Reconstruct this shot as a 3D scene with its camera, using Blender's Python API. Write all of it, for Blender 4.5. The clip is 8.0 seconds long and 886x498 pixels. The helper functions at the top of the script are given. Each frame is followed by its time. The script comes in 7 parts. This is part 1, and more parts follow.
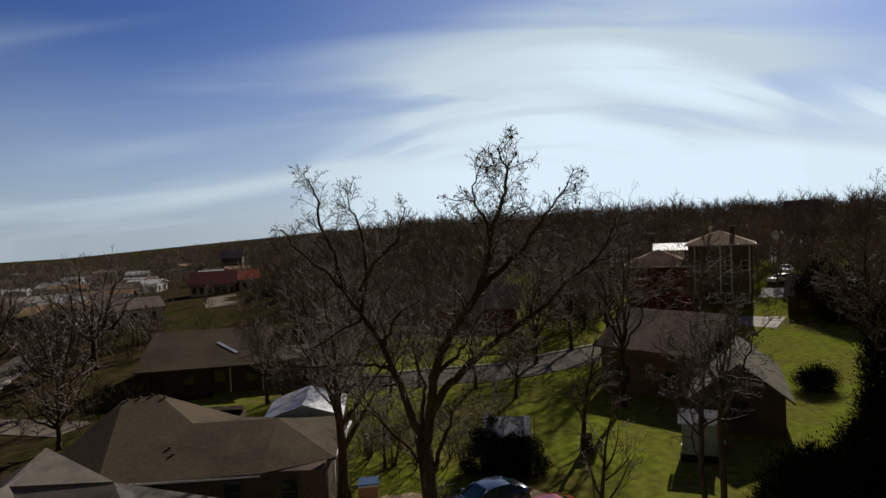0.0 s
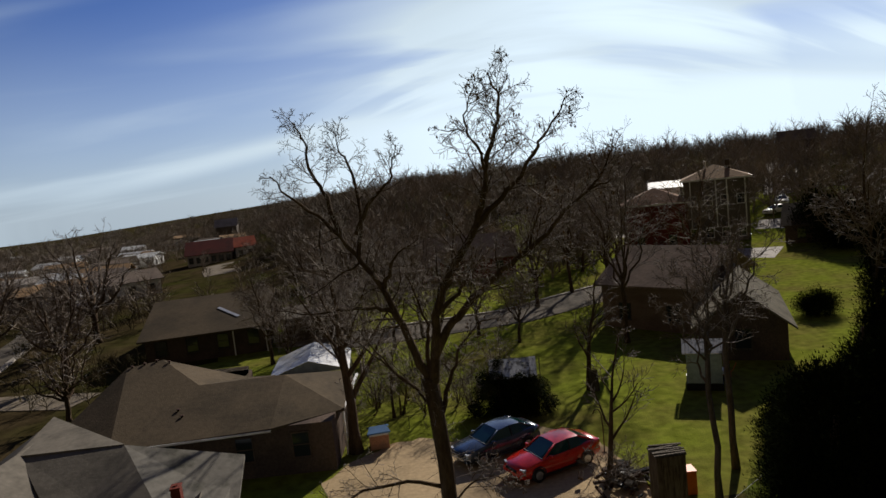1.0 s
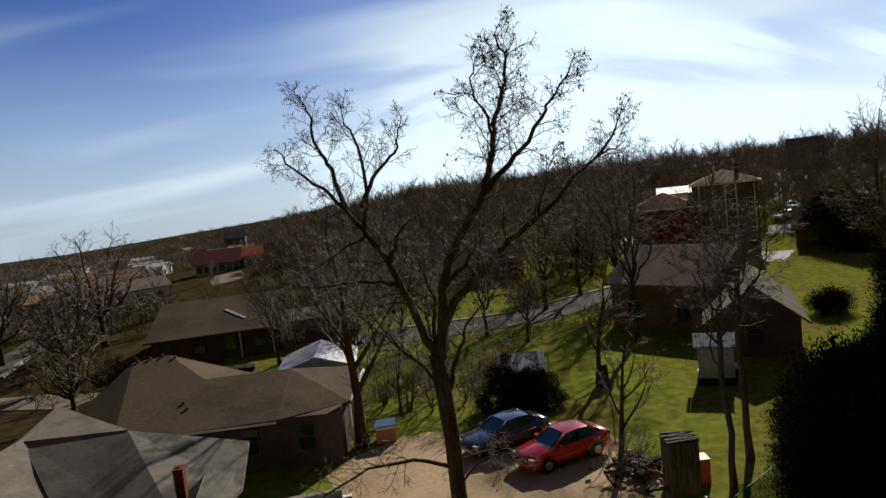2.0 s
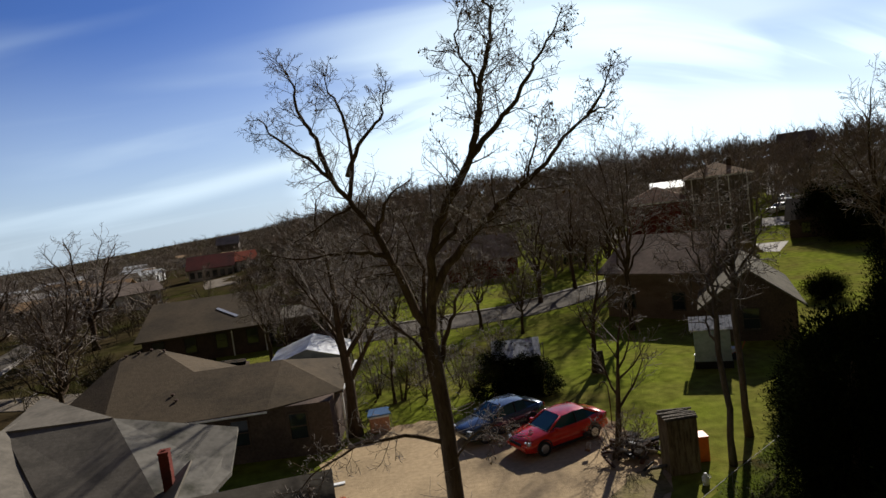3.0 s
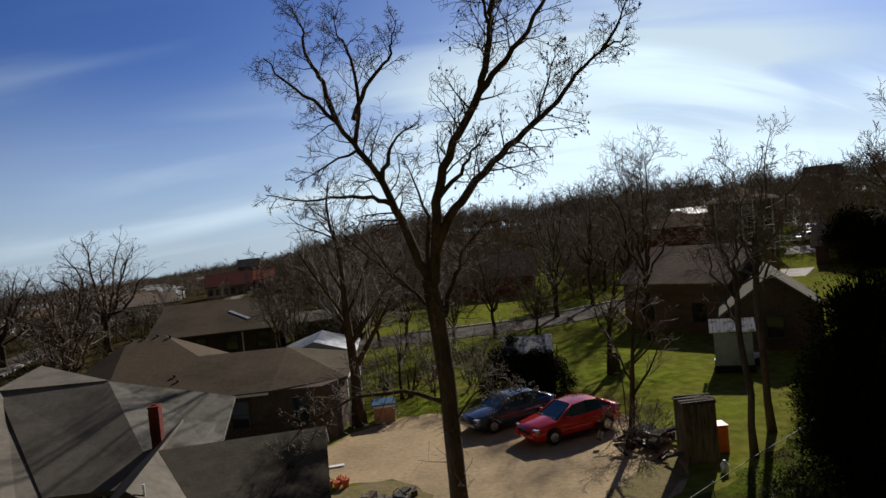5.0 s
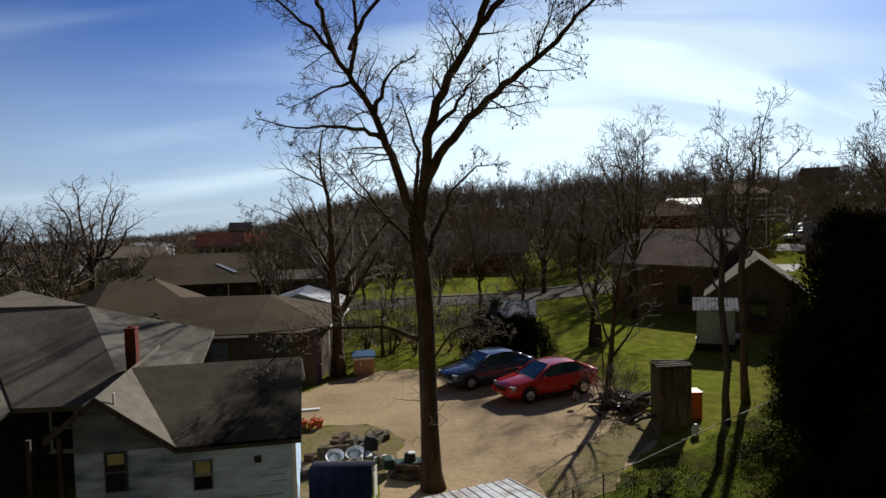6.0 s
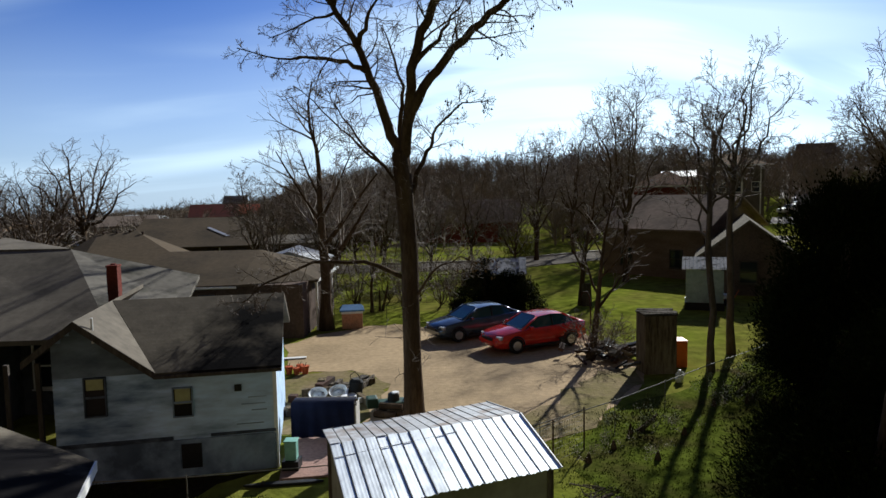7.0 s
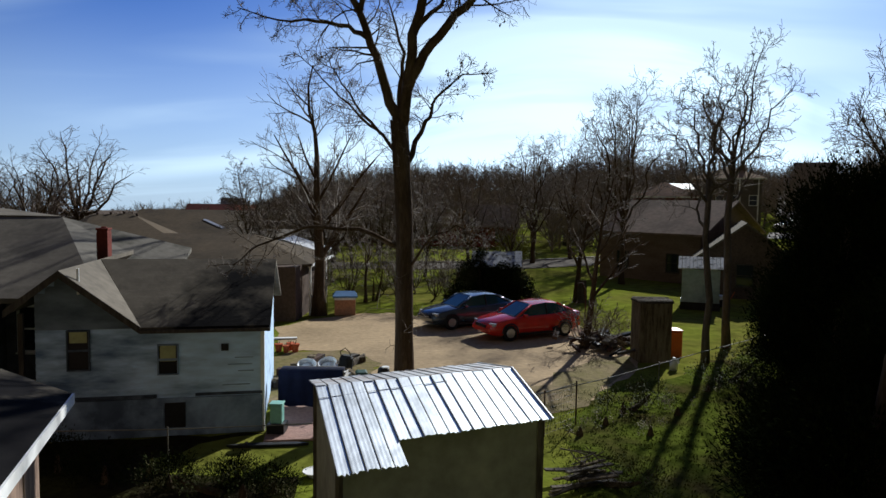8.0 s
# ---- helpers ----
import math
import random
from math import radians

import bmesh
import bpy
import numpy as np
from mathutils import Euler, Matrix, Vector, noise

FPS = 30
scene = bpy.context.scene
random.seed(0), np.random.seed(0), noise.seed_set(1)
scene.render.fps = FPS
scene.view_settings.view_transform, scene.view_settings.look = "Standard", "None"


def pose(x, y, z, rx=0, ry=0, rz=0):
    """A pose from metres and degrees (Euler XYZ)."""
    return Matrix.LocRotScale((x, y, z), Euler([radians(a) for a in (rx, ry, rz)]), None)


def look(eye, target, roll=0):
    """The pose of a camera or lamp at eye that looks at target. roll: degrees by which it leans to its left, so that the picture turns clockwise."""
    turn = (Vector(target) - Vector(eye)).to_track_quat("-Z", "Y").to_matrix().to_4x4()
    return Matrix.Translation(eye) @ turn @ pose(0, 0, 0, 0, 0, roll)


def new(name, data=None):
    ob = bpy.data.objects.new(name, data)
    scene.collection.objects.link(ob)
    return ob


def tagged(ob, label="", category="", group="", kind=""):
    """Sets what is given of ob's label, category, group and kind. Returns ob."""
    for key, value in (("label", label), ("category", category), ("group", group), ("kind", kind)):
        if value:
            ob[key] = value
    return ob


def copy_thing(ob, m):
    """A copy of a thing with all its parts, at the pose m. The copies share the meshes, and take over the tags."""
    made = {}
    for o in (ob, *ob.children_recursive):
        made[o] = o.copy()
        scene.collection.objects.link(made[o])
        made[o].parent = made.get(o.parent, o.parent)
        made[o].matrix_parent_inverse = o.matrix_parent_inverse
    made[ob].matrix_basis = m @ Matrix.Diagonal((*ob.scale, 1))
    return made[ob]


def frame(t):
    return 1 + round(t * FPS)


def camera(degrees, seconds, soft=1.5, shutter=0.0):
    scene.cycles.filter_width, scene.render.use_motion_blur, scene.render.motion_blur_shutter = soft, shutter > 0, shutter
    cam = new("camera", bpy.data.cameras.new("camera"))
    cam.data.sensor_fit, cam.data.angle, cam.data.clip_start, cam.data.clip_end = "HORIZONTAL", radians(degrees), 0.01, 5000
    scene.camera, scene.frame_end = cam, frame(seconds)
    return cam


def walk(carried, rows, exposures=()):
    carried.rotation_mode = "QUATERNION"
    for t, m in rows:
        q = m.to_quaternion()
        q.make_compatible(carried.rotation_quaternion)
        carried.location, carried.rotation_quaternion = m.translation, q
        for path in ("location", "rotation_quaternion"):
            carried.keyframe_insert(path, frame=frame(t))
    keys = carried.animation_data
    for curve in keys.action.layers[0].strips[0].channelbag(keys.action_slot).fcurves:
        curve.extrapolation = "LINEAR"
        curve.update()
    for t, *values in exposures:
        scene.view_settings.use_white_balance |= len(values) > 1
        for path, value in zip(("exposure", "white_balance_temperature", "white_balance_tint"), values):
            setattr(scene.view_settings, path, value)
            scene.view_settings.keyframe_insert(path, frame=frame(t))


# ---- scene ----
cam = camera(67.83, 8.0, soft=1.5)
# seconds, place, yaw, pitch, roll of the descending drone
PATH = [
    (0, 0.000, -0.000, 14.273, 0.00, -2.35, 2.44),
    (0.5, 0.065, 0.432, 13.918, -0.39, -4.67, 4.50),
    (1, -0.061, 0.395, 13.688, -0.64, -6.20, 6.13),
    (1.5, -0.131, 0.592, 13.202, -0.58, -6.51, 6.93),
    (2, -0.156, 0.581, 12.464, 0.03, -4.91, 6.32),
    (3.5, -0.090, 1.086, 10.781, -0.67, -4.09, 7.63),
    (4, -0.112, 1.036, 10.038, -0.36, -0.01, 4.58),
    (4.5, -0.029, 1.440, 9.440, 1.52, -0.37, 6.35),
    (6, 0.147, 1.650, 7.727, 0.91, -2.97, 1.56),
    (6.5, 0.333, 1.684, 7.111, 1.08, -3.69, -0.16),
    (7, 0.458, 1.710, 6.562, 0.61, -4.87, 1.06),
    (7.5, 0.466, 1.734, 6.051, 0.68, -4.94, -0.38),
    (8, 0.486, 1.854, 5.421, 0.44, -3.83, -0.84),
]
walk(cam, [(t, pose(x, y, z, 90 + pitch, roll, yaw)) for t, x, y, z, yaw, pitch, roll in PATH], [(0.0, -0.08, 6400, 10), (0.5, -0.04, 6400, 10), (1.0, 0.12, 6400, 10), (1.5, 0.26, 6400, 10), (2.0, 0.28, 6400, 10), (3.5, 0.46, 6150, 9), (4.0, 0.32, 6180, 9), (4.5, 0.12, 6180, 9), (6.0, 0.30, 6120, 8), (6.5, 0.44, 5880, 7), (7.0, 0.52, 5780, 6), (8.0, 0.46, 5680, 6)])

# ---- light ----
SUN_AZ, SUN_EL = 26.0, 27.5
SUN_WAY = Vector((math.sin(radians(SUN_AZ)) * math.cos(radians(SUN_EL)), math.cos(radians(SUN_AZ)) * math.cos(radians(SUN_EL)), math.sin(radians(SUN_EL))))
sun = new("sun", bpy.data.lights.new("sun", "SUN"))
sun.data.energy, sun.data.angle, sun.data.color = 4.7, radians(0.9), (1.0, 0.93, 0.82)
sun.matrix_world = look(SUN_WAY * 200, (0, 0, 0))


def build_world():
    world = bpy.data.worlds.new("sky")
    scene.world = world
    world.use_nodes = True
    nt = world.node_tree
    nt.nodes.clear()
    N, L = nt.nodes.new, nt.links.new
    out, bg = N("ShaderNodeOutputWorld"), N("ShaderNodeBackground")
    sky = N("ShaderNodeTexSky")
    sky.sky_type, sky.sun_disc = "NISHITA", False
    sky.sun_elevation, sky.sun_rotation = radians(SUN_EL), radians(SUN_AZ)
    sky.altitude, sky.air_density, sky.dust_density, sky.ozone_density = 200, 1.0, 0.6, 3.0
    co = N("ShaderNodeTexCoord")
    # thin cirrus: long streaks on a dome projected to a plane overhead
    sep = N("ShaderNodeSeparateXYZ")
    L(co.outputs["Generated"], sep.inputs[0])
    up = N("ShaderNodeMath"); up.operation = "ADD"; up.inputs[1].default_value = 0.16
    mx = N("ShaderNodeMath"); mx.operation = "MAXIMUM"; mx.inputs[1].default_value = 0.0
    L(sep.outputs["Z"], mx.inputs[0]); L(mx.outputs[0], up.inputs[0])
    dv = N("ShaderNodeVectorMath"); dv.operation = "DIVIDE"
    cmb = N("ShaderNodeCombineXYZ")
    for i in range(3):
        L(up.outputs[0], cmb.inputs[i])
    L(co.outputs["Generated"], dv.inputs[0]); L(cmb.outputs[0], dv.inputs[1])
    mp = N("ShaderNodeMapping")
    mp.inputs["Rotation"].default_value = (0, 0, radians(-14))
    mp.inputs["Scale"].default_value = (0.30, 0.95, 0.0)
    mp.inputs["Location"].default_value = (0.35, 0.1, 0)
    L(dv.outputs[0], mp.inputs["Vector"])
    n1 = N("ShaderNodeTexNoise")
    n1.inputs["Scale"].default_value, n1.inputs["Detail"].default_value, n1.inputs["Roughness"].default_value, n1.inputs["Distortion"].default_value = 1.35, 4.0, 0.45, 0.5
    L(mp.outputs[0], n1.inputs["Vector"])
    r1 = N("ShaderNodeMapRange")
    r1.interpolation_type = "SMOOTHSTEP"
    r1.inputs["From Min"].default_value, r1.inputs["From Max"].default_value = 0.44, 0.72
    L(n1.outputs["Fac"], r1.inputs["Value"])
    # the cirrus bank is thickest and brightest under the sun
    dot = N("ShaderNodeVectorMath"); dot.operation = "DOT_PRODUCT"
    nrm = N("ShaderNodeVectorMath"); nrm.operation = "NORMALIZE"
    L(co.outputs["Generated"], nrm.inputs[0]); L(nrm.outputs[0], dot.inputs[0])
    # the sky away from the sun, mostly unseen, is dimmed to deepen the shade
    away = N("ShaderNodeMapRange")
    away.interpolation_type = "SMOOTHSTEP"
    away.inputs["From Min"].default_value, away.inputs["From Max"].default_value = 0.08, 0.72
    away.inputs["To Min"].default_value, away.inputs["To Max"].default_value = 0.12, 1.0
    L(dot.outputs["Value"], away.inputs["Value"])
    dot.inputs[1].default_value = (math.sin(radians(17)) * math.cos(radians(10)), math.cos(radians(17)) * math.cos(radians(10)), math.sin(radians(10)))
    glow = N("ShaderNodeMapRange")
    glow.inputs["From Min"].default_value, glow.inputs["From Max"].default_value = 0.86, 1.0
    L(dot.outputs["Value"], glow.inputs["Value"])
    gp = N("ShaderNodeMath"); gp.operation = "POWER"; gp.inputs[1].default_value = 1.5
    L(glow.outputs[0], gp.inputs[0])
    amt = N("ShaderNodeMath"); amt.operation = "MULTIPLY_ADD"; amt.inputs[1].default_value = 1.1; amt.inputs[2].default_value = 0.30
    L(gp.outputs[0], amt.inputs[0])
    fac = N("ShaderNodeMath"); fac.operation = "MULTIPLY"; fac.use_clamp = True
    L(r1.outputs[0], fac.inputs[0]); L(amt.outputs[0], fac.inputs[1])
    # one lens-shaped cloud bank: an ellipse in azimuth and height, sharp above, feathered to the west
    sepn = N("ShaderNodeSeparateXYZ")
    L(nrm.outputs[0], sepn.inputs[0])

    def calc(op, a, b=None, c=None):
        n = N("ShaderNodeMath"); n.operation = op
        for i, v in enumerate((a, b, c)):
            if v is None:
                continue
            if isinstance(v, (int, float)):
                n.inputs[i].default_value = v
            else:
                L(v.outputs[0], n.inputs[i])
        return n

    def ramp(v, lo, hi, to_lo=0.0, to_hi=1.0):
        n = N("ShaderNodeMapRange"); n.interpolation_type = "SMOOTHSTEP"
        for key, value in (("From Min", lo), ("From Max", hi), ("To Min", to_lo), ("To Max", to_hi)):
            n.inputs[key].default_value = value
        L(v.outputs[0], n.inputs["Value"])
        return n

    az, el = N("ShaderNodeMath"), N("ShaderNodeMath")
    az.operation, el.operation = "ARCTAN2", "ARCSINE"
    L(sepn.outputs["X"], az.inputs[0]); L(sepn.outputs["Y"], az.inputs[1]); L(sepn.outputs["Z"], el.inputs[0])
    ua = calc("MULTIPLY", calc("SUBTRACT", az, radians(9)), 1 / radians(21.0))
    ue = calc("MULTIPLY", calc("SUBTRACT", el, radians(3)), 1 / radians(11.8))
    q = calc("ADD", calc("MULTIPLY", ua, ua), calc("MULTIPLY", ue, ue))
    q = calc("MULTIPLY_ADD", n1, 0.25, calc("SUBTRACT", q, 0.125))
    lean = calc("SUBTRACT", az, calc("MULTIPLY", calc("MAXIMUM", calc("SUBTRACT", el, radians(4)), 0.0), 1.7))
    lens = calc("MULTIPLY", ramp(q, 1.10, 0.86), ramp(lean, radians(-20), radians(6)))
    # low on the right the bank runs on along the hill
    lens = calc("MAXIMUM", lens, calc("MULTIPLY", calc("MULTIPLY", ramp(el, radians(10.5), radians(5.5)), ramp(az, radians(16), radians(26))), ramp(az, radians(52), radians(36), 0.0, 0.9)))
    # a thinner blue-grey lane lies between the high patch and the low bank
    off = calc("ABSOLUTE", calc("SUBTRACT", calc("MULTIPLY_ADD", az, 0.22, el), calc("MULTIPLY_ADD", n1, radians(3.0), radians(10.8))))
    lane = calc("MULTIPLY", ramp(off, radians(2.0), radians(0.3)), ramp(az, radians(4), radians(16)))
    lens = calc("MULTIPLY", lens, calc("MULTIPLY_ADD", lane, -0.6, 1.0))
    # the bank is laid in thin arcs that follow its upper edge
    arc = N("ShaderNodeCombineXYZ")
    L(calc("MULTIPLY", ua, 0.7).outputs[0], arc.inputs[0]); L(calc("MULTIPLY", calc("MULTIPLY_ADD", calc("MULTIPLY", ua, ua), 0.5, ue), 4.2).outputs[0], arc.inputs[1])
    n2 = N("ShaderNodeTexNoise")
    n2.inputs["Scale"].default_value, n2.inputs["Detail"].default_value, n2.inputs["Roughness"].default_value = 1.0, 4.0, 0.5
    L(arc.outputs[0], n2.inputs["Vector"])
    arcs = calc("MAXIMUM", ramp(n2, 0.36, 0.58), ramp(el, radians(7.5), radians(3.5)))
    bank = calc("MULTIPLY", lens, ramp(arcs, 0.0, 1.0, 0.42, 1.0))
    veil = calc("MULTIPLY_ADD", gp, 0.22, calc("MULTIPLY", fac, 0.8))
    veil = calc("MULTIPLY", veil, ramp(az, radians(43), radians(18), 0.05, 1.0))
    # one long low streak that climbs towards the bank
    su = calc("SUBTRACT", el, calc("MULTIPLY_ADD", az, 0.16, radians(6.2)))
    streak = calc("MULTIPLY", ramp(calc("ABSOLUTE", su), radians(1.3), 0.0), calc("MULTIPLY", ramp(az, radians(-33), radians(-19)), ramp(az, radians(-2), radians(-11))))
    veil = calc("MULTIPLY_ADD", streak, 0.42, veil)
    # a light veil over the middle of the sky, left of the bank
    haze = calc("MULTIPLY", ramp(az, radians(-26), radians(-4)), ramp(el, radians(26), radians(6)))
    veil = calc("MULTIPLY_ADD", haze, 0.16, veil)
    add = calc("MULTIPLY_ADD", bank, 0.78, veil); add.use_clamp = True
    sc = N("ShaderNodeMixRGB"); sc.blend_type = "MULTIPLY"; sc.inputs[0].default_value = 1.0
    sc.inputs[2].default_value = (0.027, 0.036, 0.062, 1)
    L(sky.outputs[0], sc.inputs[1])
    mix = N("ShaderNodeMixRGB")
    hz = N("ShaderNodeMapRange")
    hz.interpolation_type = "SMOOTHSTEP"
    hz.inputs["From Min"].default_value, hz.inputs["From Max"].default_value = 0.30, -0.02
    hz.inputs["To Min"].default_value, hz.inputs["To Max"].default_value = 0.0, 0.55
    L(sep.outputs["Z"], hz.inputs["Value"])
    low = N("ShaderNodeMath"); low.operation = "ADD"; low.use_clamp = True
    L(add.outputs[0], low.inputs[0]); L(hz.outputs[0], low.inputs[1])
    L(low.outputs[0], mix.inputs[0]); L(sc.outputs[0], mix.inputs[1])
    mix.inputs[2].default_value = (0.57, 0.675, 0.75, 1)
    # a warm tone is added to the unseen sky behind the camera to tint the shade
    pale, thin = N("ShaderNodeMixRGB"), N("ShaderNodeMapRange")
    thin.interpolation_type = "SMOOTHSTEP"
    for key, value in (("From Min", 0.35), ("From Max", -0.35), ("To Min", 0.0), ("To Max", 0.75)):
        thin.inputs[key].default_value = value
    L(dot.outputs["Value"], thin.inputs["Value"]); L(thin.outputs[0], pale.inputs[0])
    L(mix.outputs[0], pale.inputs[1])
    pale.inputs[2].default_value = (0.61, 0.50, 0.38, 1)
    L(pale.outputs[0], bg.inputs[0])
    core = N("ShaderNodeMath"); core.operation = "MULTIPLY_ADD"; core.inputs[1].default_value = 0.34
    L(bank.outputs[0], core.inputs[0]); L(away.outputs[0], core.inputs[2]); L(core.outputs[0], bg.inputs[1])
    L(bg.outputs[0], out.inputs[0])


build_world()


# ---- materials ----
def material(name, colour, rough=0.8, metal=0.0, second=None, patch=0.8, patch_at=(0.45, 0.62), grain=12.0, grain_amount=0.25, bump=0.0, bump_scale=30.0, stretch=(1, 1, 1), spec=0.3, random_tint=0.0, coat=0.0, courses=0.0, sheen=0.0, drift=None):
    """A node material: base colour, patches of a second colour, fine grain and relief."""
    m = bpy.data.materials.new(name)
    m.use_nodes = True
    nt = m.node_tree
    N, L = nt.nodes.new, nt.links.new
    bsdf = nt.nodes["Principled BSDF"]
    bsdf.inputs["Roughness"].default_value, bsdf.inputs["Metallic"].default_value = rough, metal
    bsdf.inputs["Specular IOR Level"].default_value = spec
    bsdf.inputs["Coat Weight"].default_value = coat
    bsdf.inputs["Sheen Weight"].default_value, bsdf.inputs["Sheen Roughness"].default_value = sheen, 0.6
    co, mp = N("ShaderNodeTexCoord"), N("ShaderNodeMapping")
    mp.inputs["Scale"].default_value = stretch
    L(co.outputs["Object"], mp.inputs["Vector"])
    rgb = N("ShaderNodeMixRGB")
    rgb.inputs[1].default_value = (*colour, 1)
    rgb.inputs[2].default_value = (*(second or [c * 0.65 for c in colour]), 1)
    big = N("ShaderNodeTexNoise")
    big.inputs["Scale"].default_value, big.inputs["Detail"].default_value, big.inputs["Roughness"].default_value = patch, 6.0, 0.6
    L(mp.outputs[0], big.inputs["Vector"])
    rng_ = N("ShaderNodeMapRange")
    rng_.inputs["From Min"].default_value, rng_.inputs["From Max"].default_value = patch_at
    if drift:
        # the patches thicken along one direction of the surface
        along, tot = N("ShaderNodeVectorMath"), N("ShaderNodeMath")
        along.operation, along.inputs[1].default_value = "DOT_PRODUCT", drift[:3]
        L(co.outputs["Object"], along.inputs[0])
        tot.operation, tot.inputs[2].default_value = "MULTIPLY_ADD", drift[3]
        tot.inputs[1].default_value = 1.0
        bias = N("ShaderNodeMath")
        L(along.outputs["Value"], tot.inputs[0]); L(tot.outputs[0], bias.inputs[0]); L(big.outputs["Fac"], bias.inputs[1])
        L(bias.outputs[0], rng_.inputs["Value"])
    else:
        L(big.outputs["Fac"], rng_.inputs["Value"])
    L(rng_.outputs[0], rgb.inputs[0])
    fine = N("ShaderNodeTexNoise")
    fine.inputs["Scale"].default_value, fine.inputs["Detail"].default_value = grain, 4.0
    L(mp.outputs[0], fine.inputs["Vector"])
    val = N("ShaderNodeMapRange")
    val.inputs["From Min"].default_value, val.inputs["From Max"].default_value = 0.25, 0.75
    val.inputs["To Min"].default_value, val.inputs["To Max"].default_value = 1 - grain_amount, 1 + grain_amount
    L(fine.outputs["Fac"], val.inputs["Value"])
    hsv = N("ShaderNodeHueSaturation")
    L(rgb.outputs[0], hsv.inputs["Color"])
    if random_tint:
        info = N("ShaderNodeObjectInfo")
        jit = N("ShaderNodeMapRange")
        jit.inputs["To Min"].default_value, jit.inputs["To Max"].default_value = 1 - random_tint, 1 + random_tint
        L(info.outputs["Random"], jit.inputs["Value"])
        mul = N("ShaderNodeMath"); mul.operation = "MULTIPLY"
        L(val.outputs[0], mul.inputs[0]); L(jit.outputs[0], mul.inputs[1]); L(mul.outputs[0], hsv.inputs["Value"])
    else:
        L(val.outputs[0], hsv.inputs["Value"])
    L(hsv.outputs[0], bsdf.inputs["Base Color"])
    if bump:
        bt, bn = N("ShaderNodeTexNoise"), N("ShaderNodeBump")
        bt.inputs["Scale"].default_value, bt.inputs["Detail"].default_value = bump_scale, 5.0
        L(mp.outputs[0], bt.inputs["Vector"]); L(bt.outputs["Fac"], bn.inputs["Height"])
        bn.inputs["Strength"].default_value = bump
        bn.inputs["Distance"].default_value = 0.05
        last = bn
        if courses:
            wv, b2 = N("ShaderNodeTexWave"), N("ShaderNodeBump")
            wv.bands_direction = "Z"
            wv.wave_profile = "SAW"
            wv.inputs["Scale"].default_value, wv.inputs["Distortion"].default_value = 0.314 / courses, 0.6
            L(co.outputs["Object"], wv.inputs["Vector"]); L(wv.outputs["Fac"], b2.inputs["Height"])
            b2.inputs["Strength"].default_value, b2.inputs["Distance"].default_value = 0.2, 0.015
            L(bn.outputs[0], b2.inputs["Normal"])
            last = b2
        L(last.outputs[0], bsdf.inputs["Normal"])
    return m


def glass_material(name, colour=(0.02, 0.025, 0.03)):
    m = bpy.data.materials.new(name)
    m.use_nodes = True
    b = m.node_tree.nodes["Principled BSDF"]
    b.inputs["Base Color"].default_value = (*colour, 1)
    b.inputs["Roughness"].default_value, b.inputs["Specular IOR Level"].default_value = 0.06, 0.6
    return m


LAWN = material("lawn", (0.143, 0.164, 0.021), 0.95, second=(0.135, 0.115, 0.032), patch=0.16, patch_at=(0.42, 0.68), grain=1.6, grain_amount=0.4, bump=0.6, bump_scale=9, spec=0.0)
WORN = material("worn_grass", (0.16, 0.135, 0.05), 0.95, second=(0.22, 0.165, 0.095), patch=0.7, patch_at=(0.4, 0.65), grain=6, grain_amount=0.3, bump=0.5, bump_scale=12, spec=0.03)
# grass and litter colours darkened to stand for the trees' shade
SHADY = material("shade_painted_ground", (0.074, 0.092, 0.013), 0.95, second=(0.050, 0.042, 0.015), patch=0.5, patch_at=(0.46, 0.64), grain=4, grain_amount=0.45, bump=0.7, bump_scale=9, spec=0.0)
# near-black colour that paints the cottage's shadow on the grass
COTTAGE_SHADOW = material("painted_cottage_shadow", (0.022, 0.018, 0.011), 0.95, second=(0.034, 0.034, 0.010), patch=0.6, grain=6, grain_amount=0.4, bump=0.6, bump_scale=12, spec=0.0)
# darkened copy of the white siding, shade of the recess in its colour
SHADE_SIDING = material("painted_shade_siding", (0.09, 0.095, 0.105), 0.9, second=(0.06, 0.065, 0.07), patch=0.8, grain=4, spec=0.05)
LITTER = material("leaf_litter", (0.048, 0.035, 0.018), 0.95, second=(0.034, 0.034, 0.009), patch=0.06, grain=0.6, grain_amount=0.5, bump=0.6, bump_scale=3, spec=0.0)
DIRT = material("packed_dirt", (0.40, 0.292, 0.170), 0.95, second=(0.27, 0.198, 0.115), patch=0.28, patch_at=(0.42, 0.7), grain=5, grain_amount=0.2, bump=0.4, bump_scale=16, spec=0.05)
ASPHALT = material("worn_asphalt", (0.130, 0.112, 0.092), 0.95, second=(0.085, 0.074, 0.062), patch=0.35, grain=4, bump=0.3, spec=0.02)
CONCRETE = material("pale_concrete", (0.34, 0.30, 0.26), 0.9, second=(0.25, 0.22, 0.19), patch=0.5, grain=10, bump=0.3, spec=0.2)
PATH_DIRT = material("tan_gravel", (0.20, 0.165, 0.125), 0.95, second=(0.14, 0.115, 0.085), patch=0.5, grain=8, bump=0.3, spec=0.05)
PATIO = material("pink_patio", (0.33, 0.20, 0.16), 0.9, second=(0.25, 0.17, 0.14), patch=0.8, grain=12, bump=0.4, spec=0.2)
BARK = material("bark", (0.062, 0.041, 0.025), 0.95, second=(0.105, 0.073, 0.046), patch=3, grain=20, bump=1.0, bump_scale=18, stretch=(1, 1, 0.25), spec=0.05)
